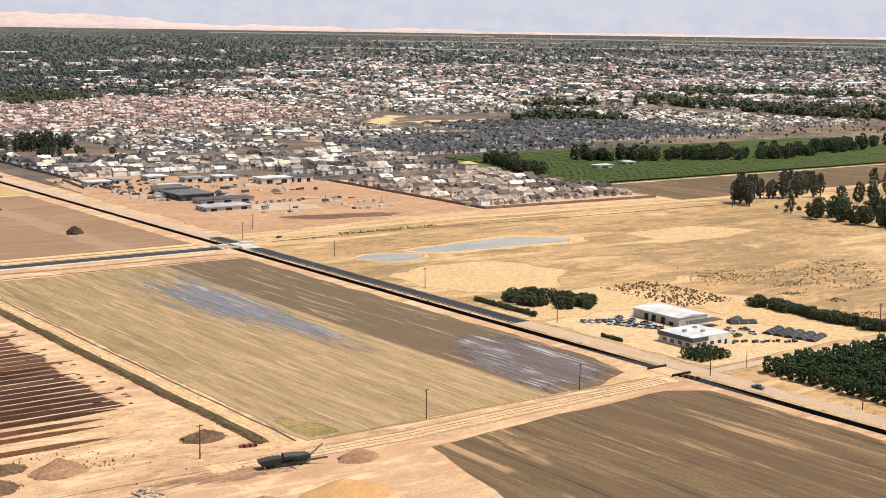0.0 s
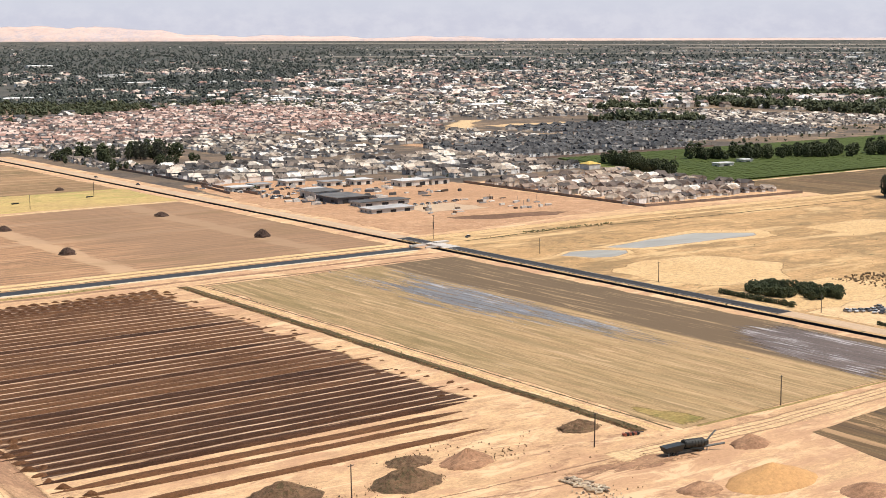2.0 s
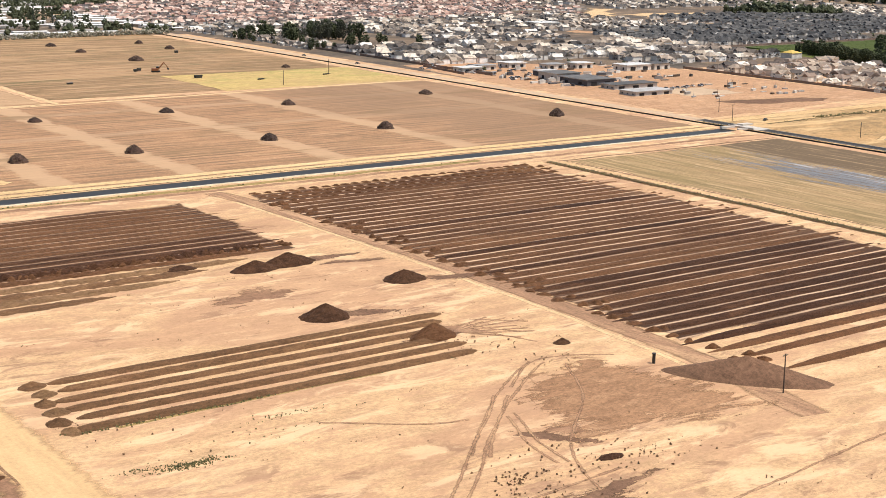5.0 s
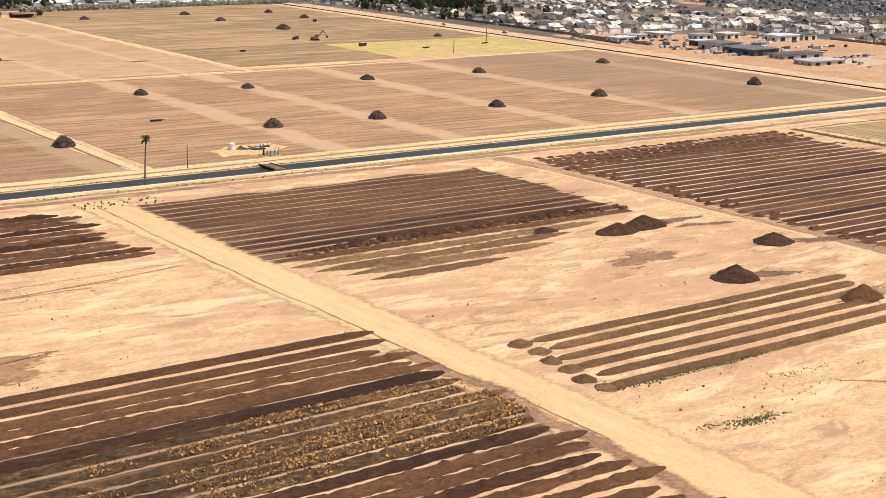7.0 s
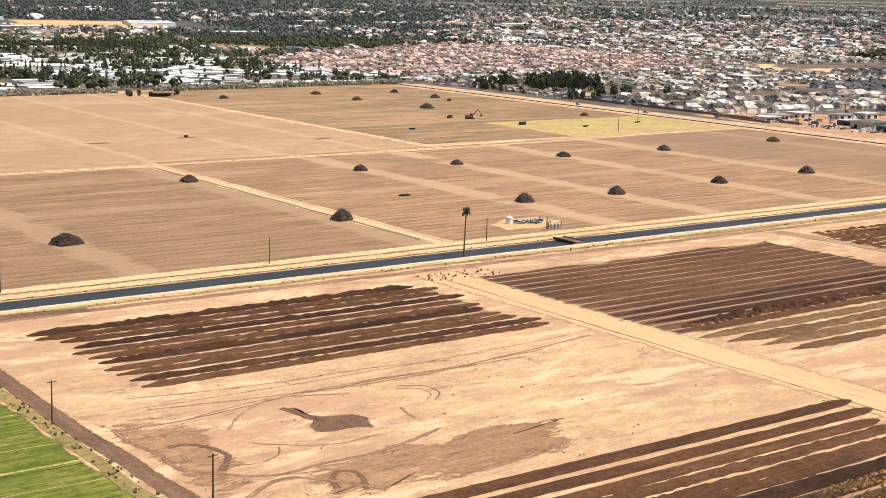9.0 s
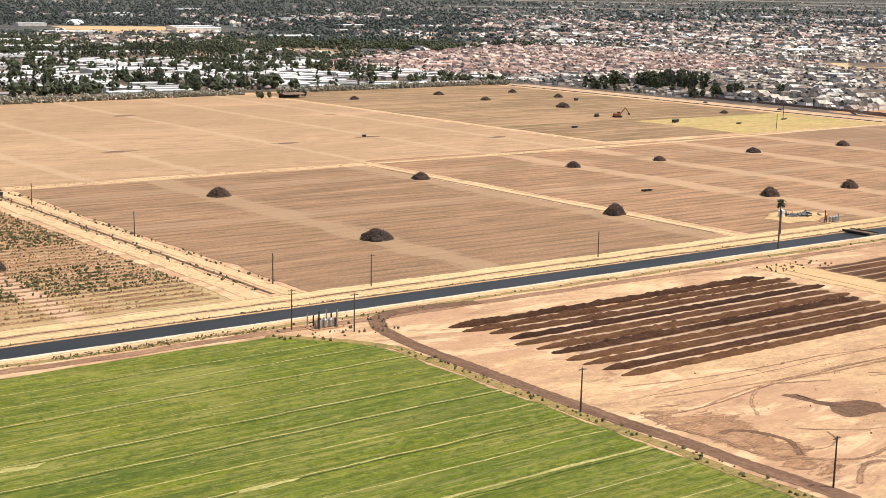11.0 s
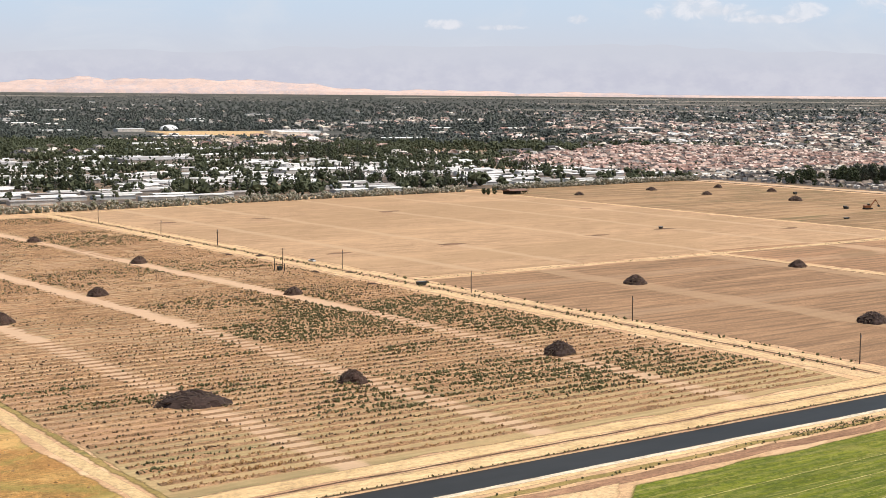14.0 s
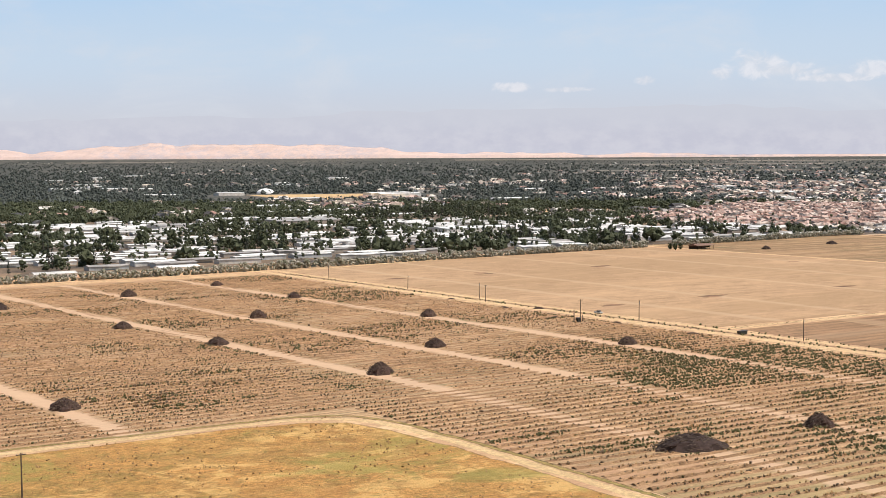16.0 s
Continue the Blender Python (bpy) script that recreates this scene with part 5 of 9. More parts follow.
def house_kind(rnd, roof_mat, detail):
    q = house_shape(rnd)
    walls, roof, gx0, gx1 = house_bodies(q)
    w, d, h = q["w"] / 2, q["d"] / 2, q["h"]
    kit = [("wall", walls.mesh("wall", M_WALL)), ("roof", roof.mesh("roof", roof_mat))]
    if detail:
        g = Acc()
        g.box(gx0 + 0.6, gx1 - 0.6, -d - q["gd"] - 0.06, -d - q["gd"] + 0.1, 0, 2.3)
        kit.append(("garage_door", g.mesh("garage_door", M_GARAGE)))
        spots = [(-w - 0.04, 0, 1.5, "x"), (-w - 0.04, -d * 0.5, 1.5, "x"), (w * 0.3 * -q["side"], -d - 0.04, 1.5, "y"), (-w - 0.04, d * 0.5, 1.5, "x")]
        if h > 4:
            spots += [(-w - 0.04, -d * 0.4, 4.4, "x"), (-w - 0.04, d * 0.4, 4.4, "x"), (-w * 0.4, -d - 0.04, 4.4, "y"), (w * 0.4, -d - 0.04, 4.4, "y")]
        for x, y, z, ax in spots:
            p = Acc()
            if ax == "x":
                p.box(x - 0.02, x + 0.1, y - 0.8, y + 0.8, z - 0.6, z + 0.7)
            else:
                p.box(x - 0.9, x + 0.9, y - 0.02, y + 0.1, z - 0.6, z + 0.7)
            kit.append(("window", p.mesh("window", M_GLASS)))
    return kit


HOUSE_LABEL = {"grey": "stucco family house with a grey tiled roof", "pink": "stucco family house with a clay-pink tiled roof",
               "dark": "new stucco house with a charcoal shingle roof", "brown": "new stucco family house with a brown tiled roof"}
HOUSES = {(k, det): [house_kind(random.Random(10 * i + len(k) + det), M_ROOF[k], det) for i in range(8 if det else 6)] for k in ("grey", "brown", "dark", "pink") for det in (0, 1)}


def house_thing(key, x, y, turn, detail):
    kit = rng.choice(HOUSES[key, detail])
    e = empty("house", Matrix.LocRotScale((x, y, 0), Euler((0, 0, radians(turn))), (0.86, 0.86, 0.92)))
    tagged(e, HOUSE_LABEL[key], "house", "houses of the suburb")
    for nm, me in kit:
        part(nm, me, None, e)


TOWN = {k: Acc() for k in ROOFS}


def turned(verts, x, y, z, c, s, k):
    return [(x + k * (c * p[0] - s * p[1]), y + k * (s * p[0] + c * p[1]), z + k * p[2]) for p in verts]


STOCK = []
for i in range(24):
    w_, r_, *_ = house_bodies(house_shape(random.Random(i)))
    STOCK.append((w_, r_))


def house_stuff(key, x, y, turn, size=1.0):
    bx, by, bz, k = drawn_in(x, y)
    w_, r_ = rng.choice(STOCK)
    c, s = math.cos(radians(turn)), math.sin(radians(turn))
    TOWN[key].add(turned(w_.v, bx, by, bz, c, s, k * size), w_.f, 0)
    TOWN[key].add(turned(r_.v, bx, by, bz, c, s, k * size), r_.f, 1)


def inside(x, y, boxes):
    return any(a <= x <= b and c <= y <= d for a, b, c, d in boxes)


GAPS = [(1400, 1900, 985, 1055), (1060, 1230, 560, 600), (830, 1010, 30, 330), (880, 1020, 600, 800), (1560, 1700, 1100, 1180)]


def near_line(x, y, lines):
    """How far inside the nearest of some thick lines a place lies, 0 to 1."""
    best = 0.0
    for x0, y0, x1, y1, w in lines:
        t = max(0.0, min(1.0, ((x - x0) * (x1 - x0) + (y - y0) * (y1 - y0)) / ((x1 - x0) ** 2 + (y1 - y0) ** 2)))
        best = max(best, 1 - math.hypot(x - x0 - t * (x1 - x0), y - y0 - t * (y1 - y0)) / w)
    return best


SQUARES = ((1500, 905, 1660, 1075, 26), (1265, 700, 1340, 668, 26), (1589, 919, 1747, 906, 50), (1703, 716, 1760, 700, 30), (930, 1560, 1110, 1580, 62), (1054, 1720, 1000, 1620, 55), (1787, 884, 1900, 820, 34), (2150, 1230, 2330, 640, 70), (2040, 1170, 2100, 1120, 40))


def built_up(x, y):
    """Whether a place lies before the line where the open suburb gives way to leafy streets."""
    return y < min(1880.0, 1500 + 0.6 * (x - 1125))


def suburb(x0, x1, y0, y1, key, along="x", pitch=14.5, block=54.0, things=0, fill=0.97, gaps=()):
    """Back-to-back rows of houses on parallel streets."""
    rows = int(((y1 - y0) if along == "x" else (x1 - x0)) / block)
    cols = int(((x1 - x0) if along == "x" else (y1 - y0)) / pitch)
    spots = []
    for r in range(rows):
        for side in (0, 1):
            for c in range(cols):
                if c % 14 == 13 or rng.random() > fill:
                    continue
                if along == "x":
                    x, y = x0 + (c + 0.5) * pitch, y0 + r * block + (14 if side == 0 else block - 14) + 4 * math.sin(c * 0.25 + r)
                    turn = 0 if side == 0 else 180
                else:
                    y, x = y0 + (c + 0.5) * pitch, x0 + r * block + (14 if side == 0 else block - 14) + 4 * math.sin(c * 0.25 + r)
                    turn = -90 if side == 0 else 90
                if inside(x, y, GAPS) or inside(x, y, gaps) or near_line(x, y, SQUARES) > 0 or not built_up(x, y):
                    continue
                spots.append((x + rng.uniform(-1.5, 1.5), y + rng.uniform(-3, 3), turn + rng.choice((0, 0, 0, 90, -90)) + rng.uniform(-12, 12)))
    spots.sort(key=lambda p: AHEAD.x * p[0] + AHEAD.y * p[1])
    for i, (x, y, turn) in enumerate(spots):
        if i < things:
            house_thing(key, x, y, turn, 1 if i < things * 0.6 else 0)
        else:
            house_stuff(key, x, y, turn, 0.8)


suburb(1058, 1236, 70, 300, "brown", "x", things=100)
suburb(850, 1250, 336, 620, "grey", "x", things=190, gaps=[(830, 1046, 330, 420)])
suburb(830, 1260, 620, 960, "grey", "y", things=0)
suburb(1255, 1500, 690, 960, "grey", "x")
suburb(1262, 1560, 460, 690, "dark", "x", pitch=13, block=46, things=20)
suburb(1560, 1900, 520, 900, "dark", "x", pitch=13, block=46)
suburb(830, 1600, 960, 1800, "pink", "x")
suburb(1600, 2300, 1060, 1900, "grey", "y", fill=0.85)
suburb(1900, 2500, 600, 1060, "grey", "x", fill=0.85)

# ---------------------------------------------------------------- leafy town beyond, drawn in with distance
WOODS, FAR_WOODS = Acc(), Acc()
TUFTS = []
for i in range(14):
    rnd = random.Random(100 + i)
    shape = "cone" if i % 4 == 3 else "round"
    TUFTS.append(crown_acc(rnd.uniform(8, 12) * (1.5 if shape == "cone" else 1), rnd.uniform(4.5, 7) * (0.5 if shape == "cone" else 1), 0.0, 8, rnd, shape, 0.5))


FAR_TUFTS = []
for i in range(10):
    rnd = random.Random(300 + i)
    FAR_TUFTS.append(crown_acc(rnd.uniform(8, 13), rnd.uniform(5, 7.5), 0.0, 3, rnd, "round", 0.66))


def woods(x, y, size, far=False):
    bx, by, bz, k = drawn_in(x, y)
    t = rng.choice(FAR_TUFTS if far else TUFTS)
    w = rng.uniform(0, 6.28)
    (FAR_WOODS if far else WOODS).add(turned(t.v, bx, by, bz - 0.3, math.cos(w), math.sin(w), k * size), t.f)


def leafiness(x, y):
    return 0.5 + 0.9 * wob(x, y, 0.0011, 4.0) + 0.5 * wob(x, y, 0.004, 8.0)


# Belts of trees and open ground in the town: x, y of both ends, half width.
BELTS = ((2352, 1200, 2365, 760, 62), (2365, 740, 2700, 300, 80), (2660, 1396, 2931, 1119, 70), (1787, 884, 1900, 820, 34), (2040, 1170, 2100, 1120, 40), (1500, 2620, 2420, 3180, 130), (700, 1640, 735, 1255, 34), (466, 1480, 715, 1660, 26),
         (900, 3100, 1700, 3600, 150), (-400, 2300, 500, 2600, 120))
CLEARINGS = ((1000, 2680, 1330, 2580, 190), (1100, 2960, 1400, 2880, 190), (1589, 919, 1747, 906, 50), (1703, 716, 1760, 700, 30), (930, 1560, 1110, 1580, 62), (1054, 1720, 1000, 1620, 55), (3600, 2300, 4300, 1900, 60), (1500, 905, 1660, 1075, 26), (1265, 700, 1340, 668, 26))


# open fields far out on the plain: depth of both edges, sides as shares of the depth
OPEN = ((9300, 9900, -0.02, 0.13), (11200, 11900, 0.14, 0.36), (15500, 17000, 0.02, 0.16), (16500, 18500, 0.22, 0.40), (24000, 28000, 0.10, 0.44), (7700, 8050, 0.24, 0.34), (6400, 6620, -0.02, 0.05), (32000, 40000, -0.10, 0.10), (5650, 5850, 0.15, 0.22), (25000, 29000, -0.38, -0.30))

for i in range(42000):
    d = 1.0 / rng.uniform(1 / 60000, 1 / 1900)
    u = rng.uniform(-0.62, 0.5) * d
    x, y = true_place(d, u)
    if (x > 815 and built_up(x, y) and x < 2500 and d < 2700) or (y < 1700 and -640 < x < 830) or (y < 800 and x < 0):
        continue
    if near_line(x, y, CLEARINGS) > 0 or (rng.random() < 0.75 and any(d0 * 0.98 < d < d1 * 1.05 and a0 < u / d < a1 for d0, d1, a0, a1 in OPEN)):
        continue
    left = max(0.0, min(1.0, 0.5 - u / d * 1.4))
    low = 330000.0 / d
    belt = 0.9 * noise.noise(Vector((u / d * 5, low * 0.13, 2.0))) + 0.6 * noise.noise(Vector((u / d * 14, low * 0.22, 5.0))) + 0.4 * noise.noise(Vector((u / d * 40, low * 0.3, 8.0)))
    lf = 0.4 * leafiness(x, y) + 0.3 + 1.0 * belt + 0.62 * left - 0.34 * max(0.0, min(1.0, (u / d + 0.12) / 0.2)) + (0.34 if d > 9000 else 0.2 if d > 5000 else 0.04) + (1.0 if near_line(x, y, BELTS) > 0 else 0)
    grow = 1 + min(1.2, d / 9000)
    if rng.random() < lf:
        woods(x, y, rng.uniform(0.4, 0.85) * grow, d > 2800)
    elif rng.random() < (0.75 if d < 6000 else 0.45):
        house_stuff(rng.choice(("grey", "pink", "brown", "pink", "white" if d < 4000 and rng.random() < 0.5 else "brown", "grey", "dark")), x, y, rng.choice((0, 90, 180, 270)) + rng.uniform(-8, 8), rng.uniform(0.8, 1.2) * (0.85 + 0.3 * grow))
for x0, y0, x1, y1, w in BELTS[:5]:
    for i in range(int(math.dist((x0, y0), (x1, y1)) * w / 75) + 12):
        t = rng.random()
        woods(x0 + (x1 - x0) * t + rng.uniform(-w, w) * 0.8, y0 + (y1 - y0) * t + rng.uniform(-w, w) * 0.8, rng.uniform(0.9, 1.7))
for k, (d0, d1, a0, a1) in enumerate(OPEN):
    a = Acc()
    for d, flip in ((d0, 1), (d1, -1)):
        for j in range(13):
            f = a0 + (a1 - a0) * j / 12
            bx, by, bz, _ = drawn_in(*true_place(d * (1 + 0.04 * wob(j * 9.0, d, 0.1, k)), f * d))
            a.v.append((bx, by, bz + 1.2))
    for j in range(12):
        a.f.append((j, j + 1, 14 + j, 13 + j))
        a.m.append(0)
    tagged(new("far_field", a.mesh("far_field", M_FARFIELD)), "pale dry field far out on the plain", "field", kind="structure")
for i, (x0, y0, x1, y1, w) in enumerate(CLEARINGS):
    dx, dy = (x1 - x0) / math.dist((x0, y0), (x1, y1)) * w * 0.8, (y1 - y0) / math.dist((x0, y0), (x1, y1)) * w * 0.8
    sheet("town_clearing", [(x0 - dy, y0 + dx), (x0 + dy, y0 - dx), (x1 + dy, y1 - dx), (x1 - dy, y1 + dx)], 0.05, M_SAND if i in (0, 1, 4, 5) else M_ROAD if i in (2, 7) else M_SITE, "open lot of bare orange earth between the houses", "open lot", ragged=11.0, soft=9.0, streak=(0.6, 1, 1), size=0.05)
# larger white sheds among the town
for i in range(60):
    d = 1.0 / rng.uniform(1 / 14000, 1 / 2300)
    x, y = true_place(d, rng.uniform(-0.45, 0.45) * d)
    if x > 815 and y < 2300 and d < 2700 or (y < 1700 and -640 < x < 830) or (y < 800 and x < 0):
        continue
    bx, by, bz, k = drawn_in(x, y)
    w, l, h = rng.uniform(25, 55), rng.uniform(50, 130), rng.uniform(6, 9)
    s = Acc()
    s.box(-l / 2, l / 2, -w / 2, w / 2, -0.3, h, 0)
    gable_or_hip(s, -l / 2, l / 2, -w / 2, w / 2, h, 1.5, False, 1)
    TOWN["white"].v, n0 = TOWN["white"].v, len(TOWN["white"].v)
    TOWN["white"].v.extend(turned(s.v, bx, by, bz, 1, 0, k))
    TOWN["white"].f.extend(tuple(p + n0 for p in f) for f in s.f)
    TOWN["white"].m.extend(s.m)
dome = Acc()
for j in range(7):
    for i in range(20):
        w, v = 2 * math.pi * i / 20, math.pi / 2 * j / 7
        dome.v.append((25 * math.cos(v) * math.cos(w), 25 * math.cos(v) * math.sin(w), 14 * math.sin(v)))
dome.v.append((0, 0, 14))
dome.f = [(20 * j + i, 20 * j + (i + 1) % 20, 20 * j + 20 + (i + 1) % 20, 20 * j + 20 + i) for j in range(6) for i in range(20)] + [(120 + i, 120 + (i + 1) % 20, 140) for i in range(20)]
dome.m = [0] * len(dome.f)
ob = new("dome_hall", dome.mesh("dome_hall", painted("white_membrane", [(0.8, 0.79, 0.76)], 0.6), True))
ob.matrix_basis = pose(1251, 3210, 0)
tagged(ob, "large white domed hall beyond an open lot", "dome hall")
# street and garden trees in the nearer suburbs
for i in range(9500):
    x, y = rng.uniform(830, 2500), rng.uniform(340, 2300)
    if x > 1236 and y < 460 or near_line(x, y, SQUARES[:6]) > 0:
        continue
    if leafiness(x, y) + 0.25 * (y > 1700) > 0.42 + 0.6 * rng.random() and not inside(x, y, GAPS):
        woods(x, y, rng.uniform(0.16, 0.5))

for key, acc in TOWN.items():
    if acc.v:
        tagged(new("houses", acc.mesh("houses", [M_WALL_ISL, M_ROOF_ISL[key]])), "distant crowded houses with %s roofs" % {"grey": "pale grey", "pink": "clay-pink", "dark": "charcoal", "brown": "brown", "white": "white"}[key], "houses", kind="stuff")
tagged(new("woods", WOODS.mesh("woods", M_LEAF_FAR)), "dark green trees among the nearer streets", "trees", kind="stuff")
# Far trees carry the haze in their leaf colour.
tagged(new("far_woods", FAR_WOODS.mesh("far_woods", M_LEAF_HAZY)), "trees of the leafy town to the horizon, greyed by painted haze", "trees", kind="stuff")

# ---------------------------------------------------------------- brush piles
M_BRUSH = painted("uprooted_wood", [(0.066, 0.038, 0.028), (0.05, 0.031, 0.025), (0.08, 0.047, 0.034)], 0.95, vary=0.4, grain_scale=1.0)
M_STICK = painted("dead_branches", [(0.14, 0.095, 0.065), (0.10, 0.07, 0.05)], 0.95, vary=0.3)


def heap_acc(rx, ry, h, rnd, rings=7, sides=22, lump=0.22, sharp=1.4):
    """A lumpy heap standing on the ground."""
    a = Acc()
    k = rnd.uniform(0, 50)
    for j in range(rings):
        f = 1 - j / rings
        z = h * (1 - f ** sharp)
        for i in range(sides):
            w = 2 * math.pi * i / sides
            n = noise.noise(Vector((math.cos(w) * 1.6 + k, math.sin(w) * 1.6, f * 2.2)))
            n2 = noise.noise(Vector((math.cos(w) * 5 + k, math.sin(w) * 5, f * 6)))
            g = f * (1 + lump * n + lump * 0.6 * n2)
            a.v.append((rx * g * math.cos(w), ry * g * math.sin(w), z * (1 + lump * 0.5 * n2) - (0.25 if j == 0 else 0)))
    a.v.append((0, 0, h))
    for j in range(rings - 1):
        for i in range(sides):
            a.f.append((j * sides + i, j * sides + (i + 1) % sides, (j + 1) * sides + (i + 1) % sides, (j + 1) * sides + i))
    t = len(a.v) - 1
    for i in range(sides):
        a.f.append(((rings - 1) * sides + i, (rings - 1) * sides + (i + 1) % sides, t))
    a.m = [0] * len(a.f)
    return a


BRUSH = []
for i in range(5):
    rnd = random.Random(40 + i)
    core = heap_acc(5.2, 4.4, 4.0, rnd, 8, 26, 0.34, 1.9)
    sticks = Acc()
    for s in range(240):
        w, f = rnd.uniform(0, 6.28), math.sqrt(rnd.random())
        z = 3.9 * (1 - f ** 1.8) + rnd.uniform(-0.2, 0.5)
        p = Vector((5.4 * f * math.cos(w), 4.4 * f * math.sin(w), z))
        d = Vector((rnd.uniform(-1, 1), rnd.uniform(-1, 1), rnd.uniform(-0.3, 0.6))).normalized() * rnd.uniform(0.4, 1.05)
        sticks.rod(tuple(p - d * 0.4), tuple(p + d), rnd.uniform(0.07, 0.16), 0.03, 4)
    BRUSH.append((core.mesh("core", M_BRUSH), sticks.mesh("branch_tangle", M_STICK)))


def brush_pile(x, y, size=1.0, flat=1.0, long=1.0):
    core, sticks = rng.choice(BRUSH)
    e = empty("brush_pile", Matrix.LocRotScale((x, y, 0), Euler((0, 0, rng.uniform(-0.5, 0.5) + (0 if long == 1 else -0.6))), (size * long * rng.uniform(0.9, 1.1), size * rng.uniform(0.9, 1.1), size * flat * rng.uniform(0.85, 1.1))))
    tagged(e, "dark pile of uprooted orchard trees and branches", "brush pile", "brush piles on the fields")
    part("core", core, None, e)
    tagged(part("branch_tangle", sticks, None, e), kind="stuff")


for x, y, s in ((-341, 281, 1.05), (-223, 408, 1), (-210, 286, 1.1), (-146, 341, 1), (-68, 297, 1), (-77, 449, 1), (-156, 498, 1), (-85, 588, 0.95), (-166, 658, 1),
                (-87, 695, 0.9), (-235, 494, 1), (-156, 109, 1.05), (-67, 110, 1.1), (-257, 627, 1), (94, 237, 1.2), (91, 93, 1.25), (221, 240, 1),
                (227, 91, 1.25), (343, 95, 1.1), (408, 94, 1), (497, 100, 1), (585, 107, 1), (723, 101, 1.15)):
    brush_pile(x, y, s)
for x, y, s in ((334, 239, 0.95), (406, 238, 0.95), (498, 241, 0.9), (591, 239, 1.1), (717, 247, 1.1), (618, 756, 1.1), (619, 681, 1), (712, 752, 0.95), (712, 680, 1),
                (632, 583, 1.5), (506, 740, 0.9), (724, 470, 0.9), (594, 497, 0.5)):
    brush_pile(x, y, s, 0.85)
brush_pile(-214, 108, 1.35, 0.75, 1.5)
# Small flattened piles stand in for low dark bushes along the track.
for x, y, sz in ((-17.5, 460, 0.36), (-26, 402, 0.3), (-16.5, 363, 0.34), (-18.6, 305, 0.42), (-4, 444, 0.4), (-2, 352, 0.3), (-12, 520, 0.32)):
    brush_pile(x, y, sz, 0.6, 1.6)

# ---------------------------------------------------------------- earth heaps
def heap(name, x, y, rx, ry, h, mat, label, category="earth heap", seed=1, turn=0.0, lump=0.3, sharp=1.05):
    ob = new(name, heap_acc(rx, ry, h, random.Random(seed), 16, 52, lump * 0.55, sharp).mesh(name, mat, True))
    ob.matrix_basis = pose(x, y, 0, 0, 0, turn)
    return tagged(ob, label, category)


DARK_HEAP = "dark brown heap of dumped soil on bare ground"
for i, (x, y, rx, ry, h) in enumerate(((333, -178, 10, 6, 3.6), (348, -176, 12, 6.5, 4.4), (372, -219, 9, 7, 3.6), (321, -247, 9, 7.5, 4.6), (367, -312, 3.2, 2.4, 1.7),
                                       (286, -414, 9, 6, 3.2), (265, -409, 8, 5, 2.6), (310, -163, 7, 4, 1.6))):
    heap("soil_mound", x, y, rx, ry, h, M_MOUND, DARK_HEAP, seed=i)
heap("soil_mound", 337, -285, 9, 5.5, 4.6, M_RIDGE2, "brown heap of soil at the end of the banks", seed=33)
heap("soil_mound", 313, -392, 4, 2, 0.9, M_MOUND, DARK_HEAP, seed=34)
heap("soil_bank", 389, -368, 25, 8, 6.5, M_TRACKBROWN, "long high bank of brown stockpiled soil", seed=31, turn=-52, lump=0.12)
heap("debris_mound", 452, -390, 13, 9, 5.4, M_DEBRIS, "heap of grey-brown clearing debris", seed=21, lump=0.4)
heap("debris_mound", 490, -401, 13, 9, 5.6, M_DEBRIS, "heap of rubble overgrown with green weeds", seed=22, lump=0.35)
heap("debris_mound", 503, -384, 9, 6, 2.0, M_DEBRIS, "low heap of grey-brown clearing debris", seed=23, lump=0.4)
heap("debris_mound", 575, -387, 9, 6, 3.2, M_DEBRIS, "heap of grey-brown clearing debris beside a pole", seed=24, lump=0.4)
heap("soil_mound", 518, -396, 10, 7, 5.0, M_STAIN, "tan heap of dry soil with broken crust", seed=25, lump=0.4)
heap("soil_mound", 608, -437, 8.5, 6, 3.6, M_STAIN, "brown heap of damp soil with a pale skirt", seed=26)
heap("sand_mound", 582, -468, 18, 11, 6.0, M_SANDHEAP, "broad heap of orange sand", seed=27, lump=0.15)
heap("soil_mound", 558, -461, 8, 6, 3.0, M_STAIN, "brown heap of damp soil", seed=28)
heap("soil_mound", 598, -492, 10, 7, 2.6, M_STAIN, "brown heap of damp soil", seed=29)

CLODS = Acc()
rnd = random.Random(12)
SMALL = [heap_acc(1, 1, 1, rnd, 3, 9, 0.45, 1.3) for i in range(6)]


def clod(x, y, rx, ry, h, turn=0.0):
    m = rnd.choice(SMALL)
    c, s = math.cos(turn), math.sin(turn)
    CLODS.add([(x + rx * c * p[0] - ry * s * p[1], y + rx * s * p[0] + ry * c * p[1], h * max(-0.1, p[2])) for p in m.v], m.f)


for y in (-47, -55, -63, -71):
    x = 400.0
    while x < 570:
        x += rnd.uniform(5.4, 7.0)
        clod(x, y + rnd.uniform(-0.7, 0.7), rnd.uniform(2.6, 3.5), rnd.uniform(1.1, 1.7), rnd.uniform(0.7, 1.2), rnd.uniform(-0.75, -0.4))
for i in range(34):
    y = -76 - i * 8.6
    for k in range(rnd.choice((1, 2, 2, 3))):
        clod(401 + 5 * k + rnd.uniform(-1.5, 2.5), y + rnd.uniform(-2, 2), rnd.uniform(1.8, 3.4), rnd.uniform(1.5, 2.6), rnd.uniform(0.8, 1.6), rnd.uniform(-0.9, 0.3))
for i in range(40):
    clod(rnd.uniform(562, 580), rnd.uniform(-330, -60), rnd.uniform(0.8, 2.2), rnd.uniform(0.6, 1.2), rnd.uniform(0.3, 0.7))
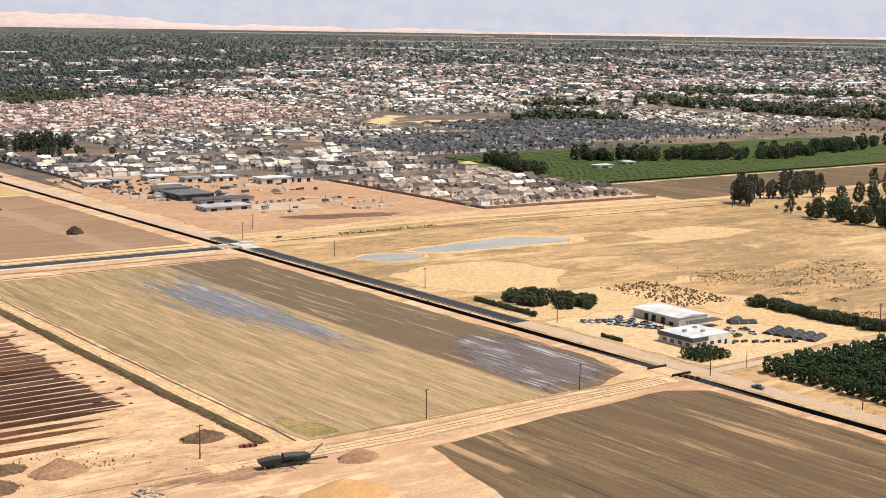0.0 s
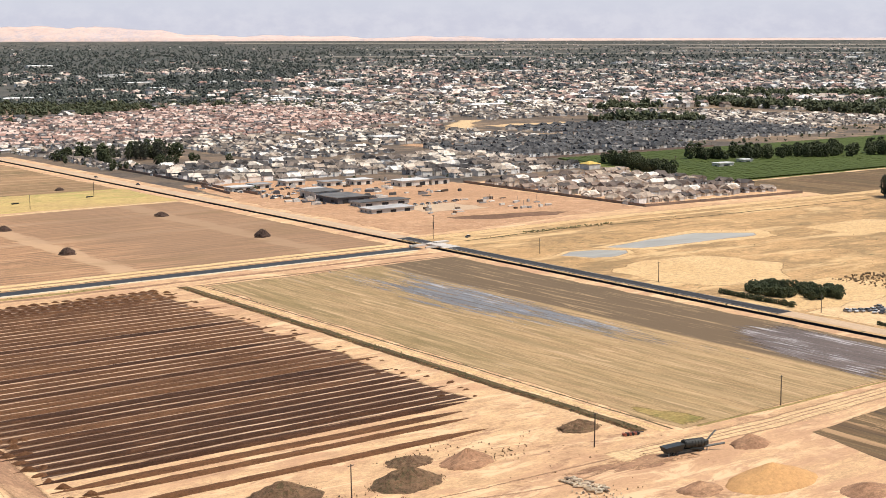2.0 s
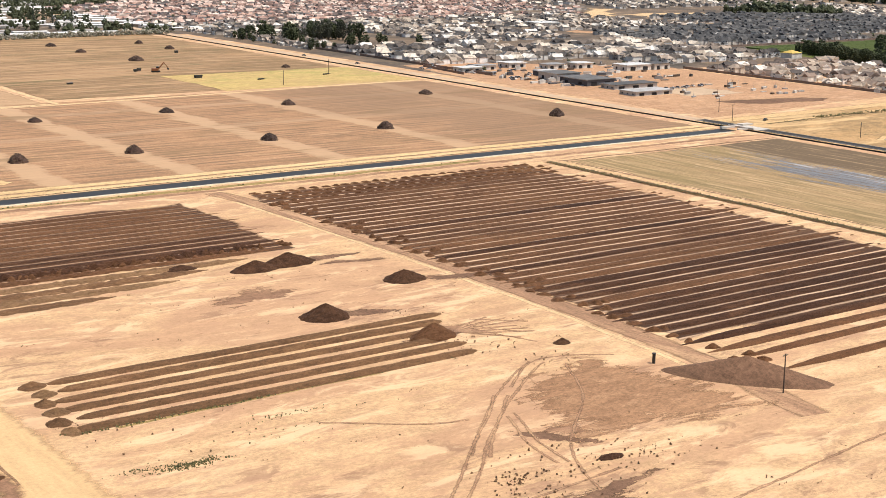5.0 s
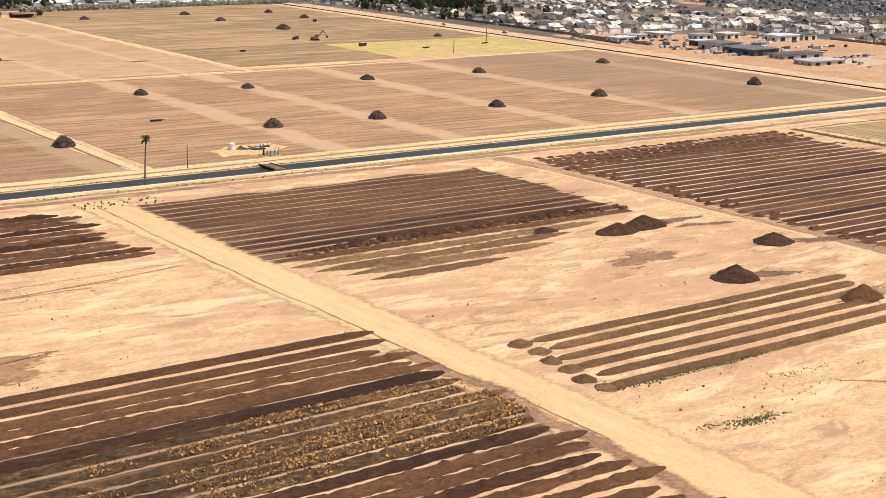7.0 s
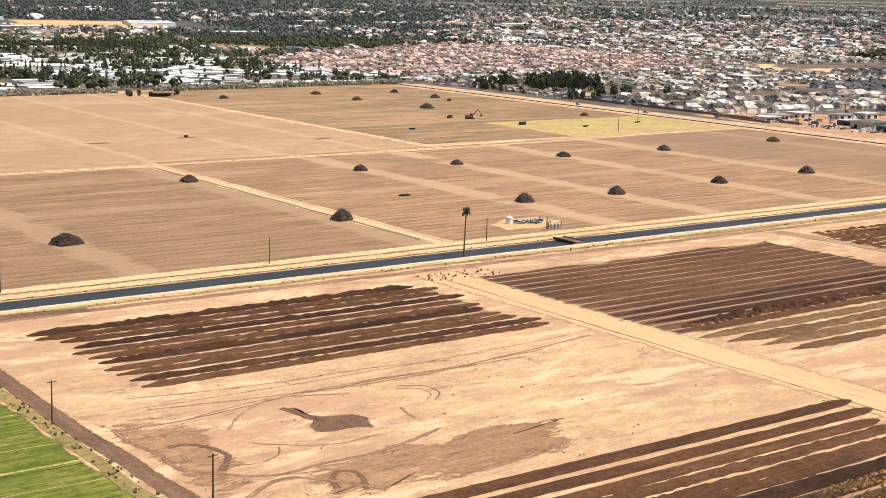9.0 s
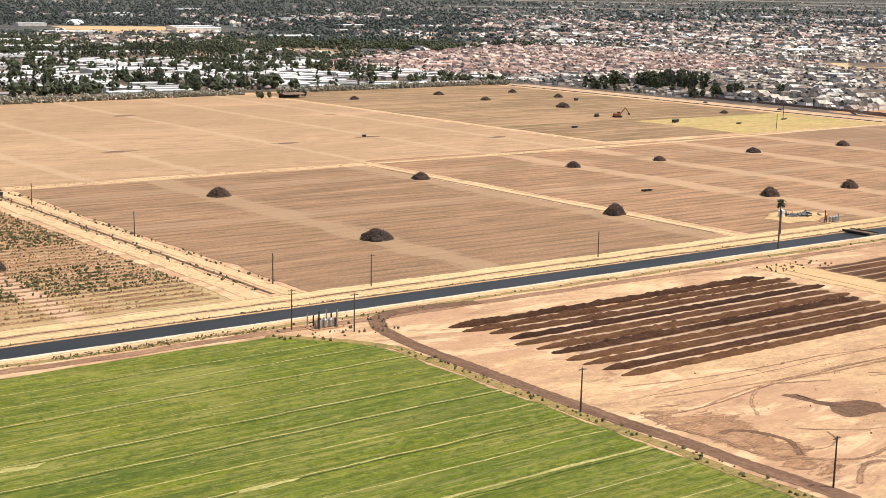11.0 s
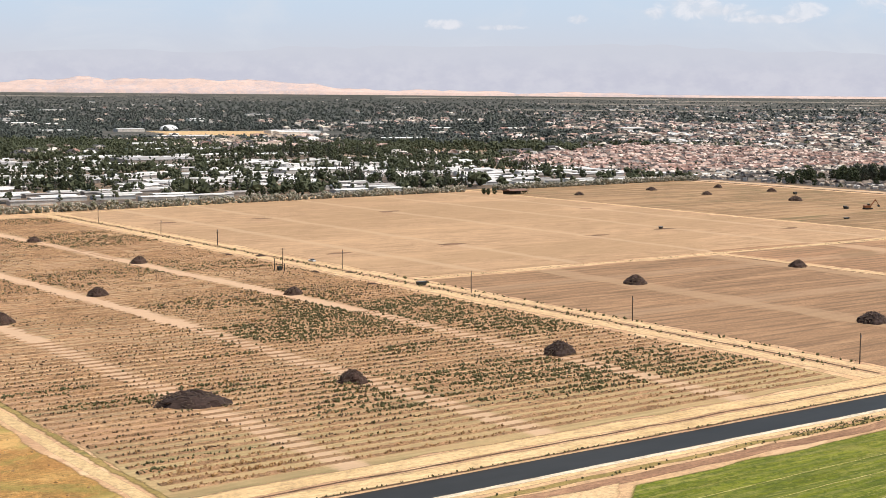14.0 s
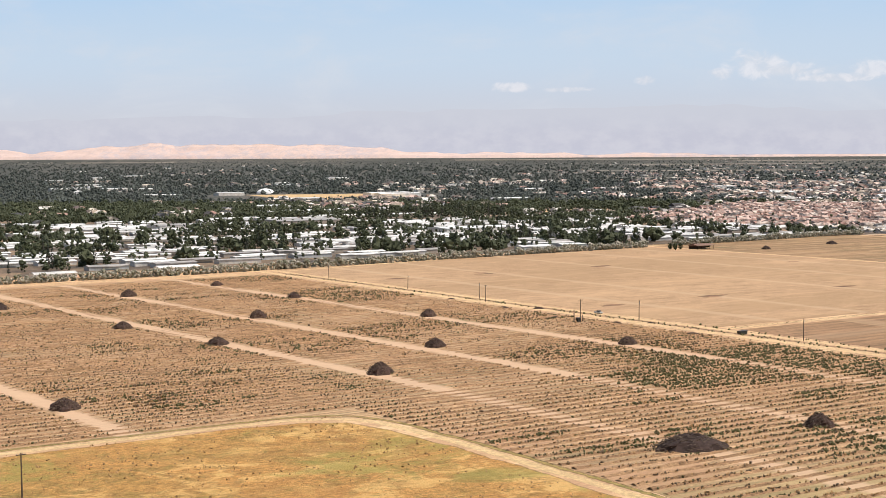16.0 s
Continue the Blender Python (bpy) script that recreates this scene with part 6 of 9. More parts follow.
for i in range(90):
    clod(rnd.uniform(206, 366), -147 + rnd.uniform(-3, 3), rnd.uniform(0.9, 2.2), rnd.uniform(0.8, 1.6), rnd.uniform(0.9, 1.9), rnd.uniform(-0.5, 0.5))
tagged(new("earth_clods", CLODS.mesh("earth_clods", M_RIDGE2)), "broken brown clods along the edges of the ridges", "clods", kind="stuff")

STONES = Acc()
rnd = random.Random(3)
for cx, cy, r, n in ((470, -408, 16, 40), (455, -402, 12, 40), (520, -380, 18, 60), (343, -300, 16, 50), (300, -390, 25, 60), (352, -322, 10, 20), (230, -320, 30, 16), (345, -262, 10, 12)):
    for i in range(n):
        w, f = rnd.uniform(0, 6.28), math.sqrt(rnd.random())
        s = rnd.uniform(0.15, 0.5)
        clump(STONES, (cx + r * f * math.cos(w), cy + 0.6 * r * f * math.sin(w), 0.15 + 0.3 * s), s, rnd)
for x0, x1, y0, y1, n in ((205, 392, -440, -160, 170), (14, 180, -238, -128, 110), (400, 590, -480, -378, 120)):
    for i in range(n):
        x, y = rnd.uniform(x0, x1), rnd.uniform(y0, y1)
        for k in range(rnd.choice((1, 1, 2, 4))):
            s = rnd.uniform(0.12, 0.42)
            clump(STONES, (x + rnd.uniform(-2.5, 2.5), y + rnd.uniform(-0.8, 0.8), 0.08), s, rnd, 0, 0.4)
for cx, cy, rx, ry, h in ((452, -390, 11, 7, 4.2), (490, -401, 11, 7, 4.4), (575, -387, 7, 5, 2.6), (503, -384, 7, 5, 1.6)):
    for i in range(320):
        w, f = rnd.uniform(0, 6.28), math.sqrt(rnd.uniform(0, 1.7))
        clump(STONES, (cx + rx * f * math.cos(w), cy + ry * f * math.sin(w), max(0.0, h * (1 - f)) + 0.15), rnd.uniform(0.15, 0.62) * (1 if f < 1 else 0.6), rnd, 0, 0.7)
for cx, cy, r, n in ((466, -414, 12, 60), (440, -396, 16, 70), (535, -395, 14, 60), (284, -390, 8, 60), (280, -404, 22, 90), (318, -395, 20, 60), (272, -398, 8, 40)):
    for i in range(n):
        clump(STONES, (cx + rnd.gauss(0, r * 0.5), cy + rnd.gauss(0, r * 0.22), 0.12), rnd.uniform(0.12, 0.55), rnd, 0, 0.6)
tagged(new("rubble", STONES.mesh("rubble", M_DEBRIS)), "scattered stones, clods and broken wood on bare ground", "rubble", kind="stuff")

M_PALEWOOD = painted("bleached_wood", [(0.55, 0.43, 0.29), (0.42, 0.31, 0.20), (0.62, 0.52, 0.38), (0.26, 0.19, 0.13)], 0.9, vary=0.25, per_island=True)
LOGS = Acc()
for i in range(60):
    x, y = 529.5 + rnd.uniform(0, 6), -429 - rnd.uniform(0, 16)
    w, l = rnd.gauss(-1.2, 0.5), rnd.uniform(0.6, 1.8)
    LOGS.rod((x - l * math.cos(w), y - l * math.sin(w), 0.4), (x + l * math.cos(w), y + l * math.sin(w), 0.5 + rnd.uniform(-0.1, 0.4)), rnd.uniform(0.3, 0.6), rnd.uniform(0.2, 0.4), 6)
for i in range(95):
    x, y = 528 + rnd.gauss(0, 4.2), -452 + rnd.gauss(0, 5.0)
    clump(LOGS, (x, y, 0.25), rnd.uniform(0.2, 0.75), rnd, 0, 0.6)
tagged(new("timber_debris", LOGS.mesh("timber_debris", M_PALEWOOD)), "broken timber, roots and pale rubble strewn on bare ground", "timber debris", kind="stuff")

# ---------------------------------------------------------------- stained ground and wheel tracks
def blot(x, y, rx, ry, mat=None, turn=0.0, ragged=2.5, label="patch of dark damp earth on bare ground", cover=0.0):
    c, s = math.cos(radians(turn)), math.sin(radians(turn))
    pts = []
    for i in range(18):
        w = 2 * math.pi * i / 18
        k = 1 + 0.35 * noise.noise(Vector((x + 2 * math.cos(w), y + 2 * math.sin(w), 0)))
        px, py = rx * k * math.cos(w), ry * k * math.sin(w)
        pts.append((x + c * px - s * py, y + s * px + c * py))
    sheet("earth_stain", pts, 0.05, mat or M_STAIN, label, "stain", 3.0, ragged * 0.5, radial=0.06 if cover < 0.3 else 0.4, streak=(0.3, 1, 1), size=0.3, cover=cover, gain=4.0)


for x, y, rx, ry, m, tn in ((352, -174, 20, 6, M_STAIN, 0), (378, -222, 17, 5, M_STAIN, 0), (330, -247, 14, 4, M_TRACKBROWN, -10), (313, -212, 22, 9, M_STAIN, 10), (286, -412, 22, 9, M_TRACKBROWN, 8),
                            (318, -372, 10, 5, M_STAIN, -30),
                            (345, -281, 20, 6, M_STAIN, 0),
                            (129, 437, 16, 5, M_STAIN, 20), (250, 435, 13, 4, M_STAIN, 0), (323, 444, 15, 4, M_STAIN, 0), (405, 398, 9, 3, M_STAIN, 0), (42, 434, 11, 5, M_STAIN, 0), (43, 669, 11, 5, M_STAIN, 0),
                            (124, 677, 11, 4, M_STAIN, 0), (235, 666, 8, 4, M_STAIN, 0), (399, 611, 8, 4, M_STAIN, 0), (560, -430, 30, 6, M_STAIN, -10)):
    blot(x, y, rx, ry, m, tn)
for x, y, rx, ry in ((41, 432, 11, 3.2), (134, 440, 15, 3.6), (250, 433, 11, 3.4), (120, 666, 12, 4), (240, 672, 12, 4), (323, 444, 13, 3), (405, 400, 9, 2.5), (43, 669, 10, 4)):
    blot(x, y, rx, ry, M_TRACKBROWN, 0, label="dark damp patch on the fallow field", cover=0.65)
# Dark brown patches at the heaps, several of them on the east side.
for x, y, rx, ry, tn in ((364, -174, 22, 5, -8), (392, -227, 20, 4.5, -12), (336, -250, 15, 4, -20), (372, -186, 16, 3, -14), (338, -285, 13, 8, 0), (285, -414, 17, 7, 8), (300, -407, 20, 3.5, 10), (266, -408, 12, 5, 0), (310, -374, 14, 3.5, -50)):
    blot(x, y, rx, ry, M_TRACKBROWN, tn, label="dark brown patch beside a heap", cover=0.28)
sheet("scraped_earth", [(324, -336), (362, -320), (372, -338), (376, -355), (382, -392), (340, -386), (311, -382), (313, -360)], 0.05, M_SCRAPED, "scraped brown earth beside the soil bank", "stain", 3.0, 3.0, radial=0.35, streak=(0.3, 1, 1), size=0.2, cover=0.12, gain=4.0)
sheet("scraped_earth", [(22, -199), (39, -199), (55, -197), (73, -200), (100, -193), (116, -203), (98, -225), (56, -226), (38, -223), (12, -222), (16, -206)], 0.05, M_SCRAPED, "scraped brown earth beside the ridged plot", "stain", 3.0, 3.0, radial=0.5, streak=(0.3, 1, 1), size=0.12, cover=-0.16, gain=4.0)
sheet("scraped_earth", [(3, -140), (22, -149), (30, -163), (22, -178), (24, -196), (14, -212), (4, -214), (3, -170)], 0.05, M_SCRAPED, "scraped brown earth beside the compacted track", "stain", 3.0, 2.0, radial=0.35, streak=(0.4, 1, 1), size=0.2, cover=-0.25, gain=4.0)
SCRAPE = "scraped curve of dark damp earth on bare ground"
sheet("earth_stain", [(50.3, -156), (50.7, -161), (50.2, -167), (51.6, -170.5), (48.4, -174), (47.5, -179), (52.5, -181.4), (58.8, -181.6), (62.4, -184), (66, -176.4), (64.5, -171), (60, -170), (55.8, -168.6), (53.2, -164), (53.5, -157)], 0.05, M_TRACKBROWN, "dark damp patch of earth on bare ground", "stain", 1.5, 0.5, radial=0.7, streak=(0.5, 1, 1), size=0.3, cover=0.9, gain=3.0)
for line, w, m, c in (([(50.5, -157), (52, -164), (54, -170), (60, -176)], 2.6, M_TRACKBROWN, 0.3), ([(11, -171), (16, -171), (20, -176), (20.5, -183), (17, -188), (14, -192)], 2.8, M_TRACKBROWN, 0.1), ([(8, -174), (6.5, -180), (11, -182), (12, -177)], 1.8, M_STAIN, 0.0),
                      ([(6, -151), (5, -163), (7, -174), (7, -186), (14, -195), (24, -201), (37, -200), (53, -200), (76, -193)], 2.2, M_STAIN, -0.1), ([(31, -216), (33, -210), (37, -206.5), (40, -210), (36, -220)], 2.2, M_TRACKBROWN, 0.1),
                      ([(88, -156), (95, -160), (95, -167), (90, -172)], 0.9, M_TRACKBROWN, -0.1), ([(86, -158), (92, -161), (92, -167), (88, -171)], 0.7, M_TRACKBROWN, -0.2), ([(78, -173), (76, -178), (75, -183)], 1.4, M_STAIN, 0.0),
                      ([(20, -138), (44, -139), (70, -139), (110, -139), (170, -136)], 0.9, M_STAIN, -0.2), ([(6, -153), (28, -153), (55, -149), (92, -148), (150, -146)], 1.1, M_STAIN, -0.15), ([(10, -212), (18, -206), (27, -205), (40, -222)], 2.4, M_STAIN, -0.1),
                      ([(12, -186), (22, -192), (30, -190), (34, -184)], 0.8, M_STAIN, -0.2), ([(30, -178), (38, -185), (48, -190), (60, -189)], 0.8, M_STAIN, -0.2), ([(7, -148), (12, -152), (18, -153)], 1.8, M_STAIN, 0.0)):
    ribbon("wheel_track", bent(line), w, 0.06, m, SCRAPE, ragged=0.8, step=1.5, cover=c, size=0.5, soft=w * 0.49)
for line in ([(346, -321), (324, -336), (305, -352), (285, -373)], [(349, -324), (328, -338.5), (308, -354.5), (288, -376)], [(354, -329), (337, -355), (310, -380), (296, -406)],
             [(318, -340), (296.5, -361), (274, -382.5), (264, -392)], [(321, -342), (299, -363), (277, -385), (266, -395)], [(310, -355), (302, -374), (299, -388)], [(313, -354), (305, -374), (302, -389)],
             [(326, -337), (344, -323), (360, -323), (372, -330)], [(264, -400), (286, -401), (310, -398)], [(266, -332), (288, -348), (300, -352)], [(359, -275), (367, -281), (374, -287)], [(354, -280), (360, -290), (366, -296)], [(352, -283), (357, -296), (361, -307)],
             [(19, -128), (49, -134), (92, -136.5), (118, -141)], [(25, -153), (51, -148), (73, -155)], [(30, -166), (48, -150), (80, -147), (140, -150)],
             [(480, -420), (505, -428), (530, -432), (560, -428)], [(300, -430), (360, -422), (420, -418), (560, -421)], [(20, -140), (60, -147), (100, -150), (176, -140)]):
    ribbon("wheel_track", bent(line), 1.7, 0.06, M_CRUST, "faint wheel track on bare ground", ragged=0.9, step=2.5, cover=-0.35, soft=0.8, size=0.35)
ribbon("ridge_spill", bent([(184, -250), (186, -268), (186.5, -290), (184, -312), (185, -330), (182, -352), (182, -380)]), 9.0, 0.055, M_STAIN, "dark earth spilled off the ends of ridges", "stain", ragged=2.5, step=2.0, cover=-0.25, size=0.35, soft=4.4, streak=(0.6, 1, 1))
for i in range(6):
    heap("earth_mound", 215.5 - 1.2 * i + 1.5 * (i % 2), -264.5 - 7.9 * i, 4.2 - 0.6 * (i % 3), 3.3, 1.7 - 0.2 * (i % 2), M_RIDGE_TAN if i % 2 else M_RIDGE_BANK, "small rounded earth mound at the end of a bank", "earth mound", seed=60 + i)
ribbon("weed_line", [(222, -307), (300, -306), (318, -305)], 1.6, 0.06, M_WEEDS, "thin line of green weeds along the last bank", "verge", ragged=0.5, step=3.0)
for k in range(7):
    w = radians(28 - 13 * k)
    ribbon("wheel_track", [(346, -284), (346 + 11 * math.cos(w), -284 + 11 * math.sin(w)), (346 + (22 + 3 * (k % 3)) * math.cos(w), -285 + 20 * math.sin(w))], 1.3, 0.06, M_CRUST, "shallow furrow fanning out past a soil heap", ragged=0.5, step=2.0, cover=-0.1)
# drain with weeds along the mown field
ribbon("drain_verge", [(589.5, -44), (590, -404)], 7, 0.06, M_RIDGE_DRY, "weedy bank of a field drain", "verge", ragged=1.5, step=4.0, cover=0.2)
ribbon("drain", [(591.5, -44), (591.5, -402)], 3.6, 0.07, M_DITCHBED, "dark weedy bottom of the field drain", "drain", ragged=1.0, cover=0.4)
ribbon("drain_bank", [(596.6, -48), (596.6, -408)], 4.0, 0.06, M_SAND, "pale bank beside the field drain", "bank", ragged=0.8, step=4.0, cover=0.5)
ribbon("drain_edge", [(600.7, -48), (600.7, -408)], 1.3, 0.06, M_DITCHBED, "dark weedy edge between bank and field", "verge", ragged=0.9, step=4.0)
ribbon("field_margin", [(596, -46), (776, -46)], 2.5, 0.06, M_DEBRIS, "dark weedy margin of the field", "verge", ragged=0.8)
ribbon("field_margin", [(610, -411), (770, -411)], 2.0, 0.06, M_WEEDS, "weedy margin of the field", "verge", ragged=0.8)
ribbon("field_margin", [(-32, -29), (-14, -46), (-6.5, -62), (-6.5, -560)], 4.6, 0.06, M_WEEDS, "weedy margin of the green crop", "verge", ragged=1.2, cover=0.3)
ribbon("track_verge", [(0.5, 22), (0.5, 770)], 2.2, 0.06, M_DEBRIS, "dark weedy strip between two farm tracks", "verge", ragged=0.6)
ribbon("track_verge", [(229, 30), (229, 300)], 1.6, 0.06, M_DEBRIS, "weedy edge of a dirt track", "verge", ragged=0.6)

# ---------------------------------------------------------------- ponds and the dry paddock
sheet("pond", [(826, -84), (845, -74), (870, -80), (884, -96), (878, -110), (858, -116), (838, -110)], 0.05, M_SAND, "pale sandy rim of a pond", "bank", ragged=2.0)
sheet("pond_water", [(830, -86), (846, -78), (868, -83), (880, -97), (874, -106), (856, -112), (841, -107)], 0.08, M_POND, "shallow grey-blue water of a drying pond", "water", ragged=1.0)
sheet("pond_bank", [(868, -72), (900, -66), (985, -56), (1022, -84), (1012, -112), (940, -110), (888, -104)], 0.05, M_SAND, "pale sandy rim of a pond", "bank", ragged=3.0)
sheet("pond_water_east", [(876, -78), (905, -72), (975, -66), (1008, -92), (1000, -102), (940, -100), (893, -96)], 0.08, M_POND, "shallow grey-blue water of a drying pond", "water", ragged=1.5)
sheet("sand_flat", [(812, -150), (860, -130), (905, -140), (920, -190), (880, -232), (830, -225), (812, -190)], 0.05, M_SAND, "broad flat of pale bare sand", "sand", ragged=4.0)
sheet("sand_flat_east", [(1058, -92), (1130, -92), (1162, -134), (1110, -146), (1056, -144)], 0.05, M_SAND, "rectangle of pale bare sand", "sand", ragged=2.0, soft=1.5, cover=0.5)
sheet("yard", [(806, -300), (850, -292), (896, -300), (905, -410), (812, -412), (806, -400)], 0.05, M_ROAD, "dusty gravel yard of the workshop", "yard", ragged=2.0)
sheet("yard_apron", [(806, -240), (900, -240), (960, -320), (940, -412), (900, -412), (896, -300), (806, -296)], 0.04, M_SAND, "trampled pale ground round the yard", "yard", ragged=5.0)
sheet("site_ground", [(812, 40), (1050, 62), (1046, 330), (900, 440), (830, 440), (812, 300)], 0.04, M_SITE, "orange graded earth of a building site", "building site", ragged=3.0)
sheet("site_slab", rect(894, 950, 134, 184), 0.06, M_OLDROAD, "grey gravel pad of a building site", "building site", ragged=6.0)
sheet("dug_earth", [(886, 108), (920, 102), (972, 90), (986, 78), (962, 68), (908, 76), (884, 96)], 0.12, M_TRACKBROWN, "dark freshly dug earth on the building site", "stain", 4.0, 2.5, soft=5.0, cover=0.5)
ribbon("road_ditch", [(822, 0), (915, 5.5), (1038, -8), (1240, -14)], 3.0, 0.06, M_DITCHBED, "dark weedy ditch along the cross road", "drain", ragged=1.0, step=4.0, cover=0.2)
sheet("field_east", rect(1242, 1740, 26, 146), 0.05, M_DARKFIELD, "brown fallow field beside the vineyard", ragged=2.0)
sheet("vineyard_floor", [(1240, 150), (1900, 150), (1900, 440), (1290, 440), (1262, 330)], 0.05, M_VINE, "green vineyard floor", ragged=2.0)

ROWS = Acc()
for i in range(105):
    x = 1246 + i * 6.3
    y0, y1 = 154, 436
    if x < 1290:
        y0, y1 = 154, 230 + (x - 1246) * 2
    n = int((y1 - y0) / 4)
    base = len(ROWS.v)
    for j in range(n + 1):
        y = y0 + (y1 - y0) * j / n
        h, w = 1.9 + 0.5 * wob(x, y, 0.3, 2.0), 1.7 + 0.6 * wob(x, y, 0.25, 5.0)
        ROWS.v += [(x - w, y, 0.1), (x - w * 0.8, y, h * 0.75), (x, y, h), (x + w * 0.8, y, h * 0.75), (x + w, y, 0.1)]
    for j in range(n):
        for k in range(4):
            ROWS.f.append((base + 5 * j + k, base + 5 * j + k + 1, base + 5 * j + k + 6, base + 5 * j + k + 5))
            ROWS.m.append(0)
tagged(new("vineyard", ROWS.mesh("vineyard", M_VINELEAF)), "long bright green rows of a vineyard", "vineyard", kind="stuff")

# ---------------------------------------------------------------- regrowth, weeds and scrub
BERMS = Acc()
for r in range(119):
    y = 27 + r * 6.1
    x0 = -259.0 if y < 225 else -640.0
    n = int((-18 - x0) / (4 if y < 440 else 8))
    base = len(BERMS.v)
    for i in range(n + 1):
        x = x0 + (-18 - x0) * i / n
        h = max(0.02, 0.42 + 0.75 * wob(x, y, 0.11, 3.0) + 0.4 * wob(x, y, 0.02, 6.0)) * (0.4 if min(abs(x + 0.045 * max(0, y - 250) - c) for c in (-341, -212, -150, -70)) < 6 else 1)
        if y > 240 and min(abs(x + 0.045 * (y - 250) - c) for c in (-341, -212, -150, -70)) < 5.5:
            h = -0.1
        o = 0.7 * wob(x, y, 0.03, 8.0)
        BERMS.v += [(x, y + o - 1.5, 0.0), (x, y + o, h), (x, y + o + 1.4, 0.0)]
    for i in range(n):
        for k in (0, 1):
            BERMS.f.append((base + 3 * i + k, base + 3 * i + 3 + k, base + 3 * i + 4 + k, base + 3 * i + 1 + k))
            BERMS.m.append(0)
tagged(new("orchard_berms", BERMS.mesh("orchard_berms", M_BERM, True)), "low worn earth rows left from a cleared orchard", "earth rows", kind="stuff")
SCRUB, STRAW, TWIGS = Acc(), Acc(), Acc()
THICK = ((-120, 205, 40, 14), (-60, 232, 40, 10), (-118, 62, 34, 7), (-84, 84, 30, 8), (-160, 172, 36, 10), (-30, 250, 30, 12), (-78, 208, 48, 16), (-98, 150, 55, 13), (-34, 165, 36, 34), (-92, 58, 42, 12), (-42, 62, 40, 11))
rnd = random.Random(5)
for r in range(119):
    y = 27 + r * 6.1
    x = -640.0
    while x < -16:
        x += rnd.uniform(0.25, 0.7) * (1 if y < 330 else 1.7)
        if y < 226 and x < -258:
            continue
        leafy = (1.3 if x > -240 else 0.5) * wob(x * 0.5, y, 0.016, 2.0) + 0.8 * wob(x * 0.3, y, 0.07, 7.0) + 0.7 * max(0.0, 1 - abs(y - 190) / 130) * max(0.0, 1 - abs(x + 80) / 90)
        leafy += 0.85 * max(max(0.0, 1 - math.hypot((x - a) / rx, (y - b) / ry)) for a, b, rx, ry in THICK)
        dens = 0.72 + leafy - max(0, y - 380) / 700
        track = min(abs(x + 0.045 * max(0, y - 250) - c) for c in (-341, -212, -150, -70))
        if rnd.random() > dens or (track < 5 and y > 240) or (track < 4.5 and rnd.random() < 0.85):
            continue
        if leafy > 0.55 and rnd.random() < 0.4:
            continue
        s = rnd.uniform(0.22, 0.58) * (1.4 if leafy > 0.3 else 1)
        green = rnd.random() < (0.26 + 0.9 * leafy) * (1 if y < 265 else 0.5) and y > 45
        if green and leafy > 0.3:
            for k in range(2 if leafy > 0.75 else 1):
                clump(SCRUB, (x + rnd.uniform(-0.7, 0.7), y + rnd.uniform(-2.4, 2.2), 0.3), s * rnd.uniform(0.6, 1.1), rnd, 0, 0.6)
        clump(SCRUB if green else TWIGS if rnd.random() < 0.6 and y > 50 else STRAW, (x, y + rnd.uniform(-1.2, 0.9), 0.3 + s * 0.3), s, rnd, 0, 0.65)
tagged(new("regrowth", SCRUB.mesh("regrowth", M_SCRUB)), "tufts of weeds and tree regrowth in stubble rows", "weeds", kind="stuff")
GOLD = Acc()
for r in range(7, 13):
    for i in range(6500):
        x = rnd.uniform(12, 184)
        if rnd.random() < (0.1 if r < 9 else 0.3) + 1.2 * wob(x, r * 30, 0.05, 1.0):
            clump(GOLD if rnd.random() < 0.75 else TWIGS, (x, south_row(r)[2] + rnd.uniform(-2.6, 2.2), 0.6 + rnd.uniform(-0.2, 0.2)), rnd.uniform(0.16, 0.5), rnd, 0, 0.3)
tagged(new("golden_weeds", GOLD.mesh("golden_weeds", M_GOLD)), "golden dry weeds on the earth ridges", "weeds", kind="stuff")
tagged(new("dry_twigs", TWIGS.mesh("dry_twigs", M_TWIG)), "brown dead twigs and clods along stubble rows", "twigs", kind="stuff")
for i in range(5200):
    x, y = rnd.uniform(-560, -272), rnd.uniform(20, 216)
    if wob(x, y, 0.03, 5.0) + 0.3 * rnd.gauss(0, 1) > 0.05:
        clump(STRAW, (x, y, 0.12), rnd.uniform(0.2, 0.55), rnd, 0, 0.5)
tagged(new("dry_weeds", STRAW.mesh("dry_weeds", M_STRAW)), "straw-coloured dry weeds on stubble rows and ridges", "weeds", kind="stuff")

